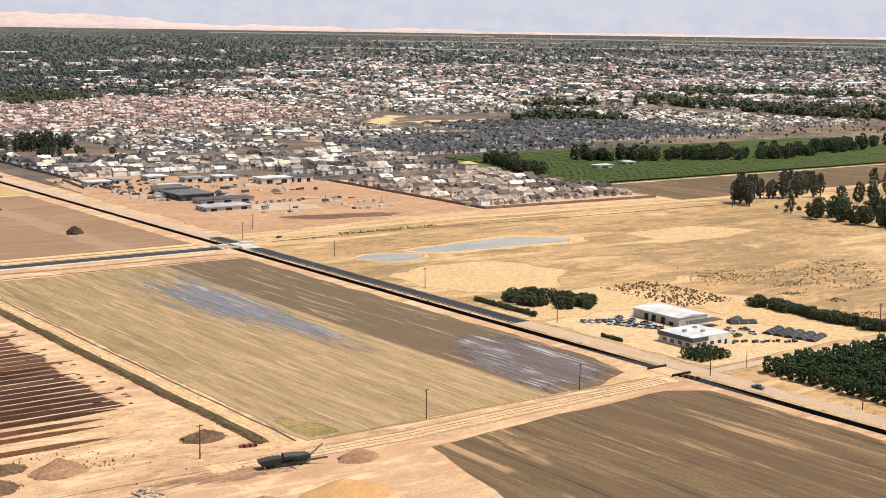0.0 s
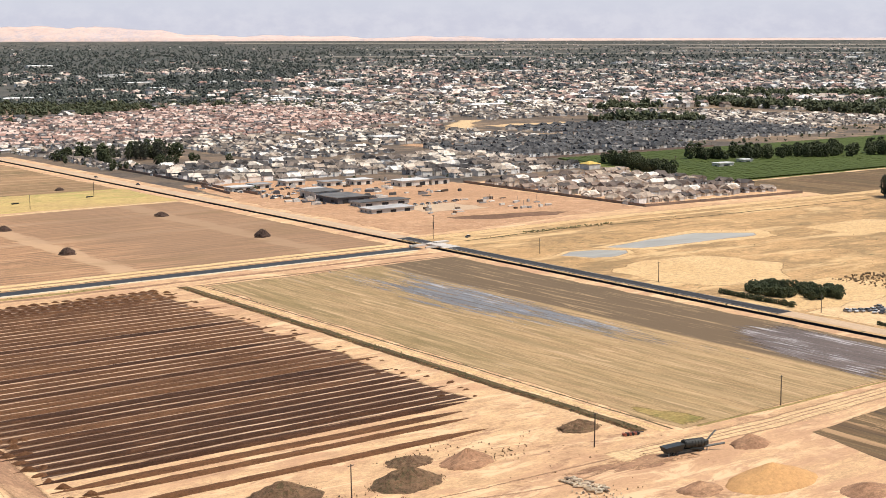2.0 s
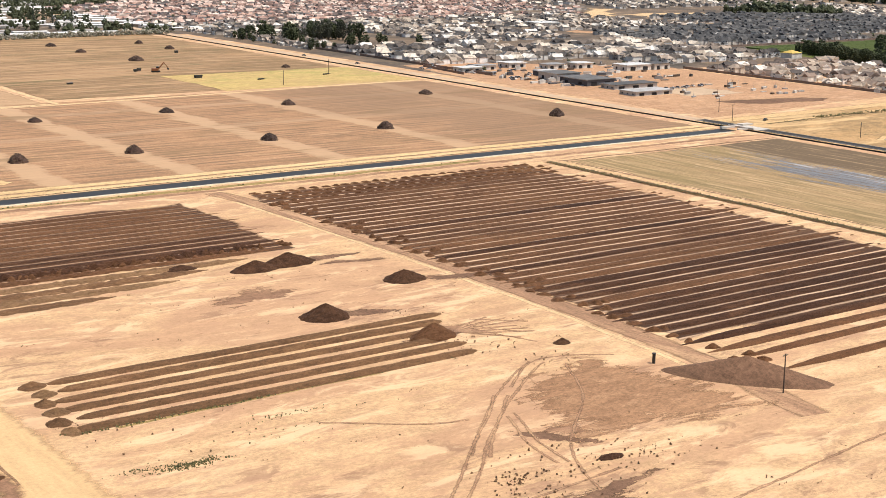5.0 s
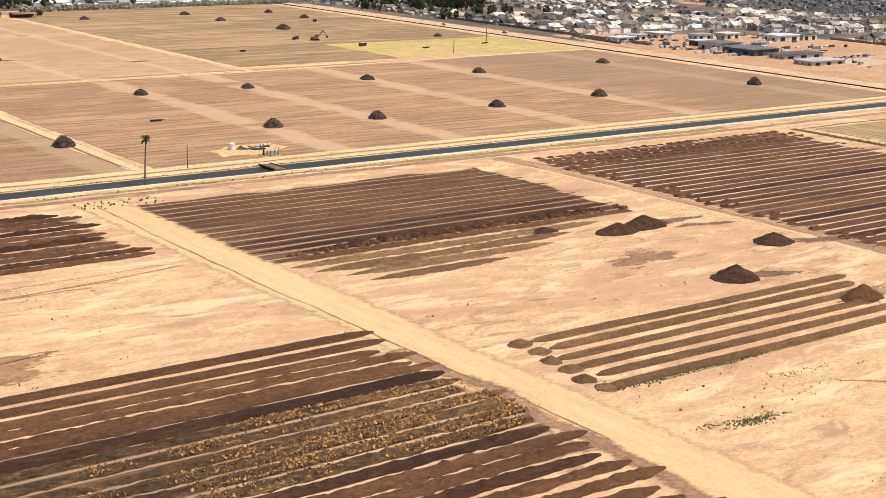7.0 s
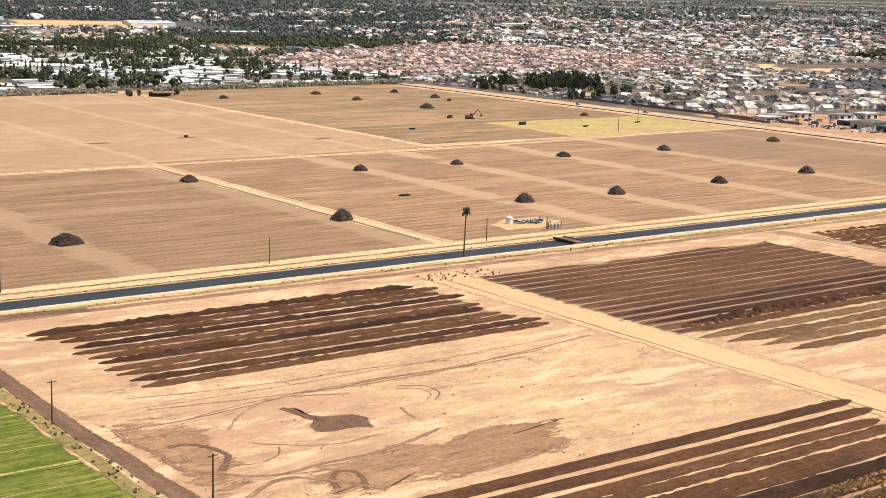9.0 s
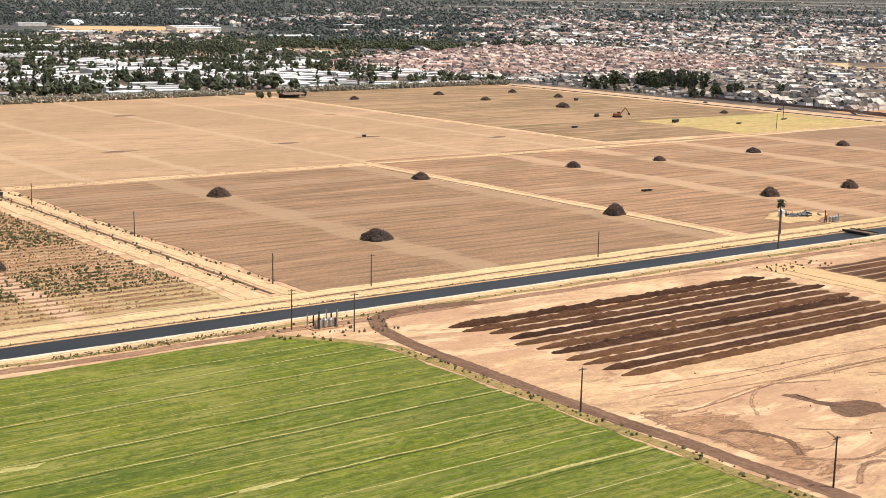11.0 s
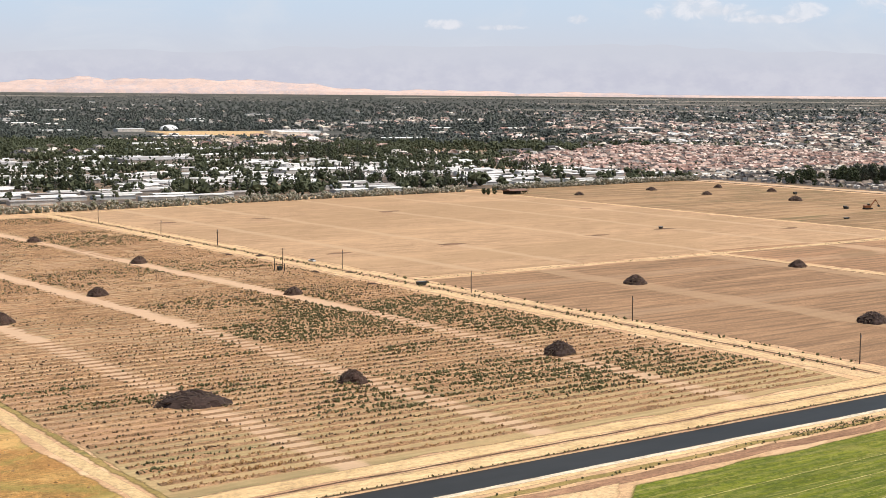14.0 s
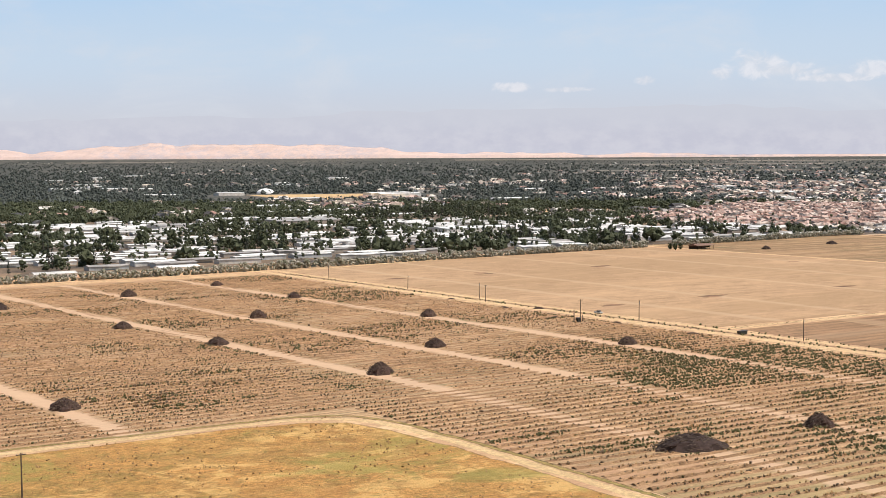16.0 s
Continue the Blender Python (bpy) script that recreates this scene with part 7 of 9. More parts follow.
VERGE = Acc()
for x0, x1, y0, y1, n, lo, hi in ((-4, 2, 30, 760, 330, 0.3, 0.8), (8, 12, 30, 330, 90, 0.35, 0.9), (10, 440, 310, 314, 300, 0.15, 0.45), (586.5, 593.5, -402, -45, 900, 0.15, 0.48), (599.9, 601.5, -404, -48, 240, 0.1, 0.28),
                                  (-8, -4, -420, -60, 220, 0.3, 0.7), (-420, 560, 1.4, 2.6, 1100, 0.15, 0.4), (-420, 560, -23, -19, 260, 0.25, 0.6), (-30, 12, -44, -20, 60, 0.3, 0.8),
                                  (180, 215, -48, -36, 40, 0.4, 0.8), (-95, -26, -22.5, -17.5, 300, 0.2, 0.42), (790, 792, -290, 30, 60, 0.3, 0.6), (880, 965, 4, 10, 150, 0.3, 0.9), (840, 1030, -3, 6, 120, 0.2, 0.5), (205, 330, -307, -303.5, 60, 0.2, 0.45), (212, 268, -307.5, -304.5, 190, 0.2, 0.5)):
    for i in range(n):
        s = rnd.uniform(lo, hi)
        clump(VERGE, (rnd.uniform(x0, x1), rnd.uniform(y0, y1), s * 0.45), s, rnd, 0, 0.8)
for x, y, rx, ry, n in ((226, -340, 9, 2.4, 420), (215, -337, 6, 2, 60), (262, -322, 12, 2.0, 60), (255, -330, 26, 12, 40)):
    for i in range(n):
        s = rnd.uniform(0.12, 0.34)
        clump(VERGE, (x + rnd.gauss(0, rx * 0.5), y + rnd.gauss(0, ry * 0.5), s * 0.4), s, rnd, 0, 0.7)
tagged(new("weeds", VERGE.mesh("weeds", M_SCRUB)), "dry weeds along tracks, drains and banks", "weeds", kind="stuff")

DRY = Acc()
for x0, x1, y0, y1, n, lo, hi in ((895, 935, -312, -246, 420, 0.35, 1.0), (1010, 1100, -330, -250, 420, 0.25, 0.7), (960, 1240, -330, -60, 120, 0.2, 0.55)):
    for i in range(n):
        s = rnd.uniform(lo, hi)
        clump(DRY, (rnd.uniform(x0, x1), rnd.uniform(y0, y1), s * 0.6), s, rnd, 0, 1.0)
tagged(new("dry_scrub", DRY.mesh("dry_scrub", M_DRYBUSH)), "brown leafless scrub on the dry paddock", "scrub", kind="stuff")

GREENS = Acc()
for x, y, rx, ry, n in ((984, -258, 26, 22, 420), (998, -296, 16, 10, 160), (976, -316, 9, 6, 90), (966, -378, 10, 8, 60), (984, -342, 8, 6, 60), (1040, -270, 30, 20, 160)):
    for i in range(n):
        s = rnd.uniform(0.2, 0.6)
        clump(GREENS, (x + rnd.gauss(0, rx * 0.5), y + rnd.gauss(0, ry * 0.5), s * 0.5), s, rnd, 0, 0.7)
tagged(new("green_scrub", GREENS.mesh("green_scrub", M_SCRUB)), "olive green scrub on the dry paddock", "scrub", kind="stuff")

# ---------------------------------------------------------------- trees as things
def grove(key, x0, x1, y0, y1, n, size=1.0, group="", spread=0.25):
    for i in range(n):
        tree(key, rng.uniform(x0, x1), rng.uniform(y0, y1), size * rng.uniform(1 - spread, 1 + spread), group)


for i in range(13):
    for j in range(11):
        tree("citrus", 820.5 + i * 6.6 + rng.uniform(-0.4, 0.4), -433.5 - j * 6.2 + rng.uniform(-0.4, 0.4), rng.uniform(1.3, 1.55), "citrus orchard")
for i in range(5):
    for j in range(4):
        tree("citrus", 811 + i * 4.2, -393 - j * 3.6, rng.uniform(0.8, 1.0), "small orchard before the office")
for i in range(85):
    w, f = rng.uniform(0, 6.28), math.sqrt(rng.random())
    tree("hedge", 843 + 17 * f * math.cos(w) - 6 * f * math.sin(w), -262 + 25 * f * math.sin(w), rng.uniform(0.75, 1.1), "thicket beside the road")
for i in range(26):
    tree("hedge", 812.5 + rng.uniform(-0.5, 0.5), -238 - i * 1.95, rng.uniform(0.45, 0.6), "roadside hedge")
for i in range(11):
    tree("hedge", 809.5, -341 - i * 1.3, rng.uniform(0.3, 0.4), "clipped hedge")
for i in range(60):
    tree("hedge", 933 + rng.uniform(-4, 5) + 0.025 * i, -326 - i * 1.38, rng.uniform(0.85, 1.15), "tall hedge behind the yard")
for x, y, s in ((1263, -21, 1.15), (1260, -34, 0.95), (1271, -14, 1.1), (1305, 0, 0.8), (1316, -7, 0.75), (1327, -13, 0.9), (1337, -12, 0.9), (1345, -14, 0.95), (1359, -21, 0.85), (1372, -18, 0.75), (1254, -83, 0.6), (1425, -35, 1.0), (1434, -42, 0.9), (1267, -25, 1.0), (1277, -19, 0.9), (1266, -12, 0.9), (1310, -2, 0.85), (1322, -6, 0.8), (1333, -8, 0.95), (1350, -8, 0.9), (1364, -4, 0.9), (1378, 2, 0.85), (1392, 8, 0.8), (1416, 18, 0.75)):
    tree("eucalyptus", x, y, s, "row of eucalyptus")
grove("broadleaf", 1240, 1330, -190, -108, 46, 1.3, "trees round the farmyard")
grove("hedge", 1250, 1300, -80, -50, 6, 0.6, "young trees by the lane")
for i in range(150):
    x = rng.uniform(1395, 1900)
    mid = 320 - 0.34 * (x - 1405) if x < 1620 else 247 + (x - 1620) * 0.2
    tree("broadleaf", x, mid + rng.uniform(-16, 26), rng.uniform(1.0, 1.75), "tree belt in the vineyard")
for i in range(54):
    t = rng.random()
    tree("broadleaf", 1243 + 60 * t + rng.uniform(-8, 8), 222 + 145 * t + rng.uniform(-8, 8), rng.uniform(1.1, 1.5), "grove at the vineyard corner")
for i in range(26):
    tree("broadleaf", rng.uniform(1340, 1560), rng.uniform(-150, -40), rng.uniform(1.0, 1.7), "trees round the farmyard")
grove("broadleaf", 848, 962, 690, 762, 24, 1.5, "dense grove at the edge of the suburb")
grove("conifer", 848, 962, 690, 762, 12, 1.15, "dense grove at the edge of the suburb")
grove("eucalyptus", 868, 940, 700, 740, 14, 0.7, "tall trees at the edge of the suburb")
grove("broadleaf", 828, 975, 610, 660, 16, 0.95, "trees at the edge of the suburb")
grove("broadleaf", 826, 870, 720, 800, 12, 0.9, "trees at the edge of the suburb")
tree("broadleaf", 836, 612, 0.6, "trees at the edge of the suburb")


def hedge_line(x):
    return 794 + 72 * max(0.0, min(1.0, (x + 60) / 880))


HEDGE = Acc()
BUSHES = [crown_acc(6.0, 4.2, 0.1, 46, random.Random(500 + i), "round", 0.27) for i in range(6)]
x = -420.0
while x < 800:
    if not 440 < x < 480:
        big = rng.uniform(0.75, 1.15)
        w = rng.uniform(0, 6.28)
        b = rng.choice(BUSHES)
        HEDGE.add(turned(b.v, x, hedge_line(x) + rng.uniform(-0.8, 0.8), 0, math.cos(w), math.sin(w), big), b.f)
    x += rng.uniform(4.6, 7.6)
tagged(new("oleander_hedge", HEDGE.mesh("oleander_hedge", M_OLEANDER)), "long pale flowering oleander hedge along the field", "hedge", kind="stuff")

# ---------------------------------------------------------------- mobile homes and sheds beyond the hedge
M_WHITEROOF = painted("white_roof", [(0.76, 0.74, 0.70), (0.62, 0.60, 0.56), (0.82, 0.80, 0.76), (0.36, 0.33, 0.3)], 0.6)
M_SIDING = painted("pale_siding", [(0.62, 0.58, 0.52), (0.5, 0.5, 0.48), (0.7, 0.66, 0.6), (0.42, 0.36, 0.3)], 0.8)
PARK = []
for i in range(5):
    rnd = random.Random(60 + i)
    l, w, h = rnd.uniform(24, 52), rnd.uniform(9, 14), rnd.uniform(3.0, 3.6)
    b, r, g = Acc(), Acc(), Acc()
    b.box(-l / 2, l / 2, -w / 2, w / 2, -0.2, h)
    gable_or_hip(r, -l / 2, l / 2, -w / 2, w / 2, h, rnd.uniform(0.5, 1.0), False)
    r.box(-l * 0.2, l * 0.3, -w / 2 - 3.4, -w / 2 - 0.6, h - 0.5, h - 0.3)
    PARK.append((b, r))
PARK_MESH = [(b.mesh("wall", M_SIDING), r.mesh("roof", M_WHITEROOF)) for b, r in PARK]
SHEDS = [(-170, -138, 826, 838), (-70, -36, 832, 844), (190, 280, 1440, 1480), (366, 470, 1460, 1540), (525, 660, 1790, 1840),
         (420, 520, 1150, 1190), (700, 770, 1240, 1262), (-330, -260, 960, 1010), (212, 246, 892, 903), (520, 560, 908, 918)]


def park_home(x, y, turn, thing):
    i = rng.randrange(5)
    if thing:
        e = empty("mobile_home", pose(x, y, 0, 0, 0, turn))
        tagged(e, "long low mobile home with a white roof", "mobile home", "mobile home park")
        part("wall", PARK_MESH[i][0], None, e)
        part("roof", PARK_MESH[i][1], None, e)
    else:
        b, r = PARK[i]
        c, s = math.cos(radians(turn)), math.sin(radians(turn))
        bx, by, bz, k = drawn_in(x, y)
        TOWN_PARK.add(turned(b.v, bx, by, bz, c, s, k), b.f, 0)
        TOWN_PARK.add(turned(r.v, bx, by, bz, c, s, k), r.f, 1)


TOWN_PARK, PARK_WOODS = Acc(), Acc()
spots = []
for r in range(32):
    y = 880 + r * 26
    x = -640.0
    while x < 815:
        x += rng.uniform(36, 62)
        if y < hedge_line(x) + 18 or inside(x, y, [(a - 14, b + 14, c - 12, d + 12) for a, b, c, d in SHEDS]) or wob(x, y, 0.012, 1.7) > 0.12 or inside(x, y, [(520, 820, 1480, 1640)]):
            continue
        spots.append((x, y + rng.uniform(-3, 3), rng.choice((0, 180)) + rng.uniform(-4, 4)))
spots.sort(key=lambda p: p[1])
for i, (x, y, tn) in enumerate(spots):
    park_home(x, y, tn, i < 120)
tagged(new("mobile_homes", TOWN_PARK.mesh("mobile_homes", [M_WALL_ISL, M_ROOF_ISL["white"]])), "rows of distant mobile homes with white roofs", "mobile homes", kind="stuff")
for x0, x1, y0, y1 in SHEDS:
    h = 3.2 if y1 - y0 < 25 else 7.0
    b, r = Acc(), Acc()
    b.box(x0, x1, y0, y1, -0.3, h)
    gable_or_hip(r, x0, x1, y0, y1, h, 1.2, False, over=0.4)
    mid = ((x0 + x1) / 2, (y0 + y1) / 2)
    e = empty("shed", pose(*mid, 0))
    back = Matrix.Translation((-mid[0], -mid[1], 0))
    tagged(e, "long pale metal shed with a white roof", "shed", "storage sheds")
    part("wall", b.moved(back), M_SIDING, e)
    part("roof", r.moved(back), M_WHITEROOF, e)
n = 0
for i in range(5200):
    x, y = rng.uniform(-640, 825), 1720 - 850 * rng.random() ** 0.8
    if y < hedge_line(x) + 14 or inside(x, y, [(a - 4, b + 4, c - 4, d + 4) for a, b, c, d in SHEDS]):
        continue
    if wob(x, y, 0.012, 1.7) + 0.22 * rng.gauss(0, 1) + 0.12 * leafiness(x, y) < 0.26:
        continue
    if y < 1120 and n < 130:
        n += 1
        tree("conifer" if rng.random() < 0.68 else "broadleaf", x, y, rng.uniform(0.7, 1.4), "trees of the mobile home park")
    else:
        t = rng.choice(TUFTS[3::4] if rng.random() < 0.5 else TUFTS)
        w = rng.uniform(0, 6.28)
        PARK_WOODS.add(turned(t.v, x, y, -0.3, math.cos(w), math.sin(w), rng.uniform(0.7, 1.3)), t.f)
for x0, y0, x1, y1, k in ((650, 1345, 815, 1345, 60), (660, 1400, 720, 1640, 40), (40, 1070, 130, 1055, 40), (100, 975, 150, 950, 16), (466, 1490, 640, 1600, 36), (560, 1180, 640, 1190, 16), (-160, 1000, -60, 1010, 26)):
    for i in range(k):
        f, w = rng.random(), rng.uniform(0, 6.28)
        t = rng.choice(TUFTS[3::4])
        PARK_WOODS.add(turned(t.v, x0 + (x1 - x0) * f + rng.uniform(-14, 14), y0 + (y1 - y0) * f + rng.uniform(-14, 14), -0.3, math.cos(w), math.sin(w), rng.uniform(1.0, 1.6)), t.f)
tagged(new("park_trees", PARK_WOODS.mesh("park_trees", M_LEAF_FAR)), "dark green trees between the white roofs", "trees", kind="stuff")
for i in range(46):
    tree("conifer", rng.uniform(560, 830), rng.uniform(1560, 1660) - 0.2 * i, rng.uniform(0.9, 1.5), "row of tall conifers")

# ---------------------------------------------------------------- utility poles
M_POLE = painted("weathered_pole", [(0.085, 0.06, 0.045), (0.11, 0.08, 0.06)], 0.9, vary=0.25)
M_STEEL = painted("galvanised_steel", [(0.42, 0.42, 0.42)], 0.45, 0.7)
M_DARKSTEEL = painted("dark_machine_paint", [(0.030, 0.031, 0.027)], 0.5, vary=0.25)
M_TYRE = painted("tyre_rubber", [(0.02, 0.02, 0.02)], 0.9)
M_INSUL = painted("insulator", [(0.3, 0.28, 0.25)], 0.4)


def pole_kit(h, arms):
    kit = []
    a = Acc()
    a.rod((0, 0, -0.4), (0, 0, h), 0.24, 0.16, 8)
    kit.append(("shaft", a.mesh("shaft", M_POLE)))
    for k in range(arms):
        a = Acc()
        z = h - 0.5 - 1.1 * k
        a.box(-1.25, 1.25, -0.09, 0.09, z - 0.09, z + 0.09)
        kit.append(("crossarm", a.mesh("crossarm", M_POLE)))
        for x in (-1.1, -0.4, 0.4, 1.1):
            a = Acc()
            a.rod((x, 0, z + 0.09), (x, 0, z + 0.34), 0.07, 0.05, 6)
            kit.append(("insulator", a.mesh("insulator", M_INSUL), "crossarm"))
    if not arms:
        a = Acc()
        a.rod((0.25, 0, h - 1.7), (0.25, 0, h - 0.8), 0.2, 0.2, 8)
        kit.append(("transformer", a.mesh("transformer", M_STEEL)))
    return kit


POLES = {k: pole_kit(*v) for k, v in {"arm": (11.5, 1), "double": (13.5, 2), "bare": (10.5, 0)}.items()}


def utility_pole(x, y, kind="arm", size=1.0, turn=0):
    e = empty("utility_pole", Matrix.LocRotScale((x, y, 0), Euler((radians(rng.uniform(-1, 1)), radians(rng.uniform(-1, 1)), radians(turn + rng.uniform(-8, 8)))), (size,) * 3))
    tagged(e, "weathered brown wooden utility pole standing alone", "utility pole", "utility poles")
    above = e
    for nm, me, *on in POLES[kind]:
        ob = part(nm, me, None, above if on else e)
        if nm == "crossarm":
            above = ob


for x, y, k, s in ((9, 37, "bare", 1.05), (9, 151, "bare", 1), (5, 256, "bare", 1), (3, 367, "bare", 1), (4, 513, "bare", 0.95), (4, 594, "bare", 0.9), (4, 699, "bare", 0.9), (-6, 493, "arm", 0.9),
                   (36, 15, "arm", 1), (144, 14, "bare", 1), (253, 13, "bare", 1), (-21, -26, "double", 0.95), (-6, -38, "arm", 1.05), (-5, -139, "arm", 1.0), (3, -210, "arm", 1.0),
                   (-25, 382, "arm", 1), (-394, 162, "arm", 1.0), (387, -383, "arm", 1), (468, -404, "arm", 0.95), (563, -408, "arm", 1.05), (656, -410, "arm", 1), (733, -410, "arm", 0.95),
                   (796, -423, "double", 1), (811, 21, "arm", 1), (811, -193, "arm", 1), (826, -73, "bare", 0.95), (931, -409, "double", 1.1), (806, -494, "arm", 1), (821, -421, "bare", 0.7),
                   (1239, -34, "double", 1.5), (1304, -100, "arm", 1), (1273, 241, "double", 1.3), (652, 350, "bare", 1.1), (731, 409, "bare", 1.2), (812, -305, "bare", 0.9), (840, 60, "arm", 0.9)):
    utility_pole(x, y, k, s)

# ---------------------------------------------------------------- palm on the canal bank
M_FROND = foliage("palm_frond", (0.04, 0.044, 0.022), (0.085, 0.075, 0.035))
e = empty("palm_tree", pose(221, -12.5, 0))
tagged(e, "tall thin fan palm leaning beside the canal", "palm tree")
a = Acc()
pts = [(0, 0, -0.5), (0.1, 0.1, 6), (0.5, 0.3, 12), (1.2, 0.9, 19.5)]
for i in range(3):
    a.rod(pts[i], pts[i + 1], (0.42, 0.34, 0.28)[i], (0.34, 0.28, 0.24)[i], 9)
part("trunk", a, M_BARK, e)
rnd = random.Random(77)
for i in range(38):
    w, up = rnd.uniform(0, 6.28), rnd.uniform(-0.9, 1.0)
    f = Acc()
    d = Vector((math.cos(w), math.sin(w), up)).normalized()
    c = Vector((1.2, 0.9, 19.4))
    side = d.cross(Vector((0, 0, 1))).normalized()
    p1, p2 = c + d * 1.5, c + d * 2.7 + Vector((0, 0, -0.7))
    f.add([tuple(c + side * 0.05), tuple(c - side * 0.05), tuple(p1 - side * 0.75), tuple(p2), tuple(p1 + side * 0.75), tuple(p1 + Vector((0, 0, 0.15)))], [(0, 1, 5), (1, 2, 5), (2, 3, 5), (3, 4, 5), (4, 0, 5)])
    part("frond", f, M_FROND, e)

# ---------------------------------------------------------------- canal works
def bridge(x, width, label):
    b = empty("canal_bridge", pose(x, -4.75, 0))
    tagged(b, label, "bridge")
    d = Acc()
    d.box(-width / 2, width / 2, -7.5, 7.5, 0.15, 0.55)
    part("deck", d, M_STICK, b)
    for s in (-1, 1):
        r = Acc()
        r.box(s * width / 2 - 0.15, s * width / 2 + 0.15, -7.5, 7.5, 0.56, 1.0)
        part("kerb", r, M_POLE, b)
        w = Acc()
        w.box(-width / 2, width / 2, s * 6.6 - 0.25, s * 6.6 + 0.25, -2.4, 0.14)
        part("abutment", w, M_CONCRETE, b)


bridge(286, 6.0, "narrow dark timber farm bridge over the canal")
b = empty("canal_bridge", pose(788, -5, 0))
tagged(b, "low concrete road bridge with pale parapets", "bridge")
for x, y, w, l, z0, z1, nm in ((10, 0, 13, 26, -0.3, 0.12, "deck"), (-6, 4, 12, 2.4, 0, 1.3, "parapet"), (2.6, 0, 0.4, 22, 0.1, 1.1, "parapet"), (-2, -6, 10, 1.4, 0, 1.1, "parapet"), (17, 9, 10, 5, 0, 1.0, "headwall")):
    d = Acc()
    d.box(x - w / 2, x + w / 2, y - l / 2, y + l / 2, z0, z1)
    part(nm, d, M_CONCRETE, b)
d = Acc()
d.box(781, 791, -415, -401, -0.2, 0.16)
for y in (-415.3, -400.7):
    d.box(781, 792, y - 0.35, y + 0.35, -2.2, 1.0, 1)
tagged(new("ditch_crossing", d.mesh("ditch_crossing", [M_ROAD, M_DITCH])), "dirt crossing with dark headwalls over the roadside ditch", "culvert")
for i, (x, y) in enumerate(((784, -417), (785, -419.5), (786, -422), (787, -424.5))):
    a = Acc()
    a.box(x - 0.3, x + 0.3, y - 0.6, y + 0.6, 0, 1.1)
    a.box(x - 0.4, x + 0.4, y - 0.7, y + 0.7, 0, 0.2)
    tagged(new("concrete_block", a.mesh("concrete_block", M_DITCH)), "squat dark concrete block beside the ditch", "block", "blocks at the ditch crossing")
# water tank and filters
M_TANK = painted("white_tank", [(0.78, 0.77, 0.74)], 0.4)
e = empty("water_tank", Matrix.LocRotScale((292, 45, 0), Euler((0, 0, 0)), (0.72, 0.72, 0.72)))
tagged(e, "upright white plastic water tank beside a pump", "water tank")
a = Acc()
a.rod((0, 0, 0), (0, 0, 4.2), 2.1, 2.1, 20)
part("barrel", a, M_TANK, e)
a = Acc()
a.rod((0, 0, 4.2), (0, 0, 5.0), 2.1, 0.7, 20)
a.rod((0, 0, 5.0), (0, 0, 5.25), 0.5, 0.5, 12)
part("lid", a, M_TANK, e)
sheet("pump_yard", [(278, 28), (300, 26), (322, 40), (318, 54), (296, 56), (280, 46)], 0.06, M_SAND, "pale gravel yard of the canal pump", "yard", 4.0, 1.5)
for i in range(16):
    w = i * 0.4
    a = Acc()
    l = rng.uniform(1.5, 3.5)
    a.rod((-l, 0, 0.35), (l, 0, 0.35), 0.3, 0.3, 7)
    a.rod((l * 0.5, 0, 0.3), (l * 0.5, 0, 1.5), 0.12, 0.12, 6)
    ob = new("irrigation_pipe", a.mesh("irrigation_pipe", M_DARKSTEEL if i % 3 else M_STEEL))
    ob.matrix_basis = pose(300 + rng.uniform(-5, 14), 42 + rng.uniform(-4, 6), 0, 0, 0, rng.uniform(0, 180))
    tagged(ob, "short irrigation pipe lying beside the tank", "pipe", "pipes at the pump yard")


def pump_station(x, y, n, label):
    e = empty("pump_station", pose(x, y, 0))
    tagged(e, label, "pump station")
    a = Acc()
    a.box(-5, 5, -3, 3, -0.1, 0.25)
    part("slab", a, M_SITE, e, "dusty earth-stained slab")
    for i in range(n):
        px, py = rng.uniform(-4.5, 4.5), rng.uniform(-2.5, 2.5)
        a = Acc()
        a.rod((px, py, 0.25), (px, py, rng.uniform(2.2, 6.2)), 0.26, 0.24, 8)
        a.rod((px, py, 1.6), (px + rng.uniform(-1.6, 1.6), py + 1.2, 1.2), 0.16, 0.16, 7)
        part("pipe", a, M_STEEL if i % 2 else M_DARKSTEEL, e)
    for i in range(3):
        a = Acc()
        a.rod((-2 + 2.1 * i, -1, 0.5), (-2 + 2.1 * i, -1, 2.6), 0.75, 0.75, 12)
        a.rod((-2 + 2.1 * i, -1, 2.6), (-2 + 2.1 * i, -1, 3.0), 0.75, 0.25, 12)
        part("filter", a, M_STEEL, e)
    a = Acc()
    a.box(3.2, 4.4, 0.4, 1.1, 0.25, 2.0)
    part("control_box", a, M_STEEL, e)


pump_station(-11, -28, 14, "canal pump station with upright pipes and steel filters")
pump_station(300, 22, 4, "small canal pump with pipes and filters")
# well pump beside the farm track
e = empty("well_pump", pose(-28, 380, 0))
tagged(e, "dark deep-well pump with a gantry beside the track", "well pump")
for dx in (-3, 3):
    a = Acc()
    a.rod((dx, 0, 0), (dx, 0, 6.5 if dx < 0 else 3.5), 0.25, 0.2, 8)
    part("post", a, M_DARKSTEEL, e)
a = Acc()
a.box(-1, 1, -0.9, 0.9, 0, 2.2)
part("motor_housing", a, M_DARKSTEEL, e)

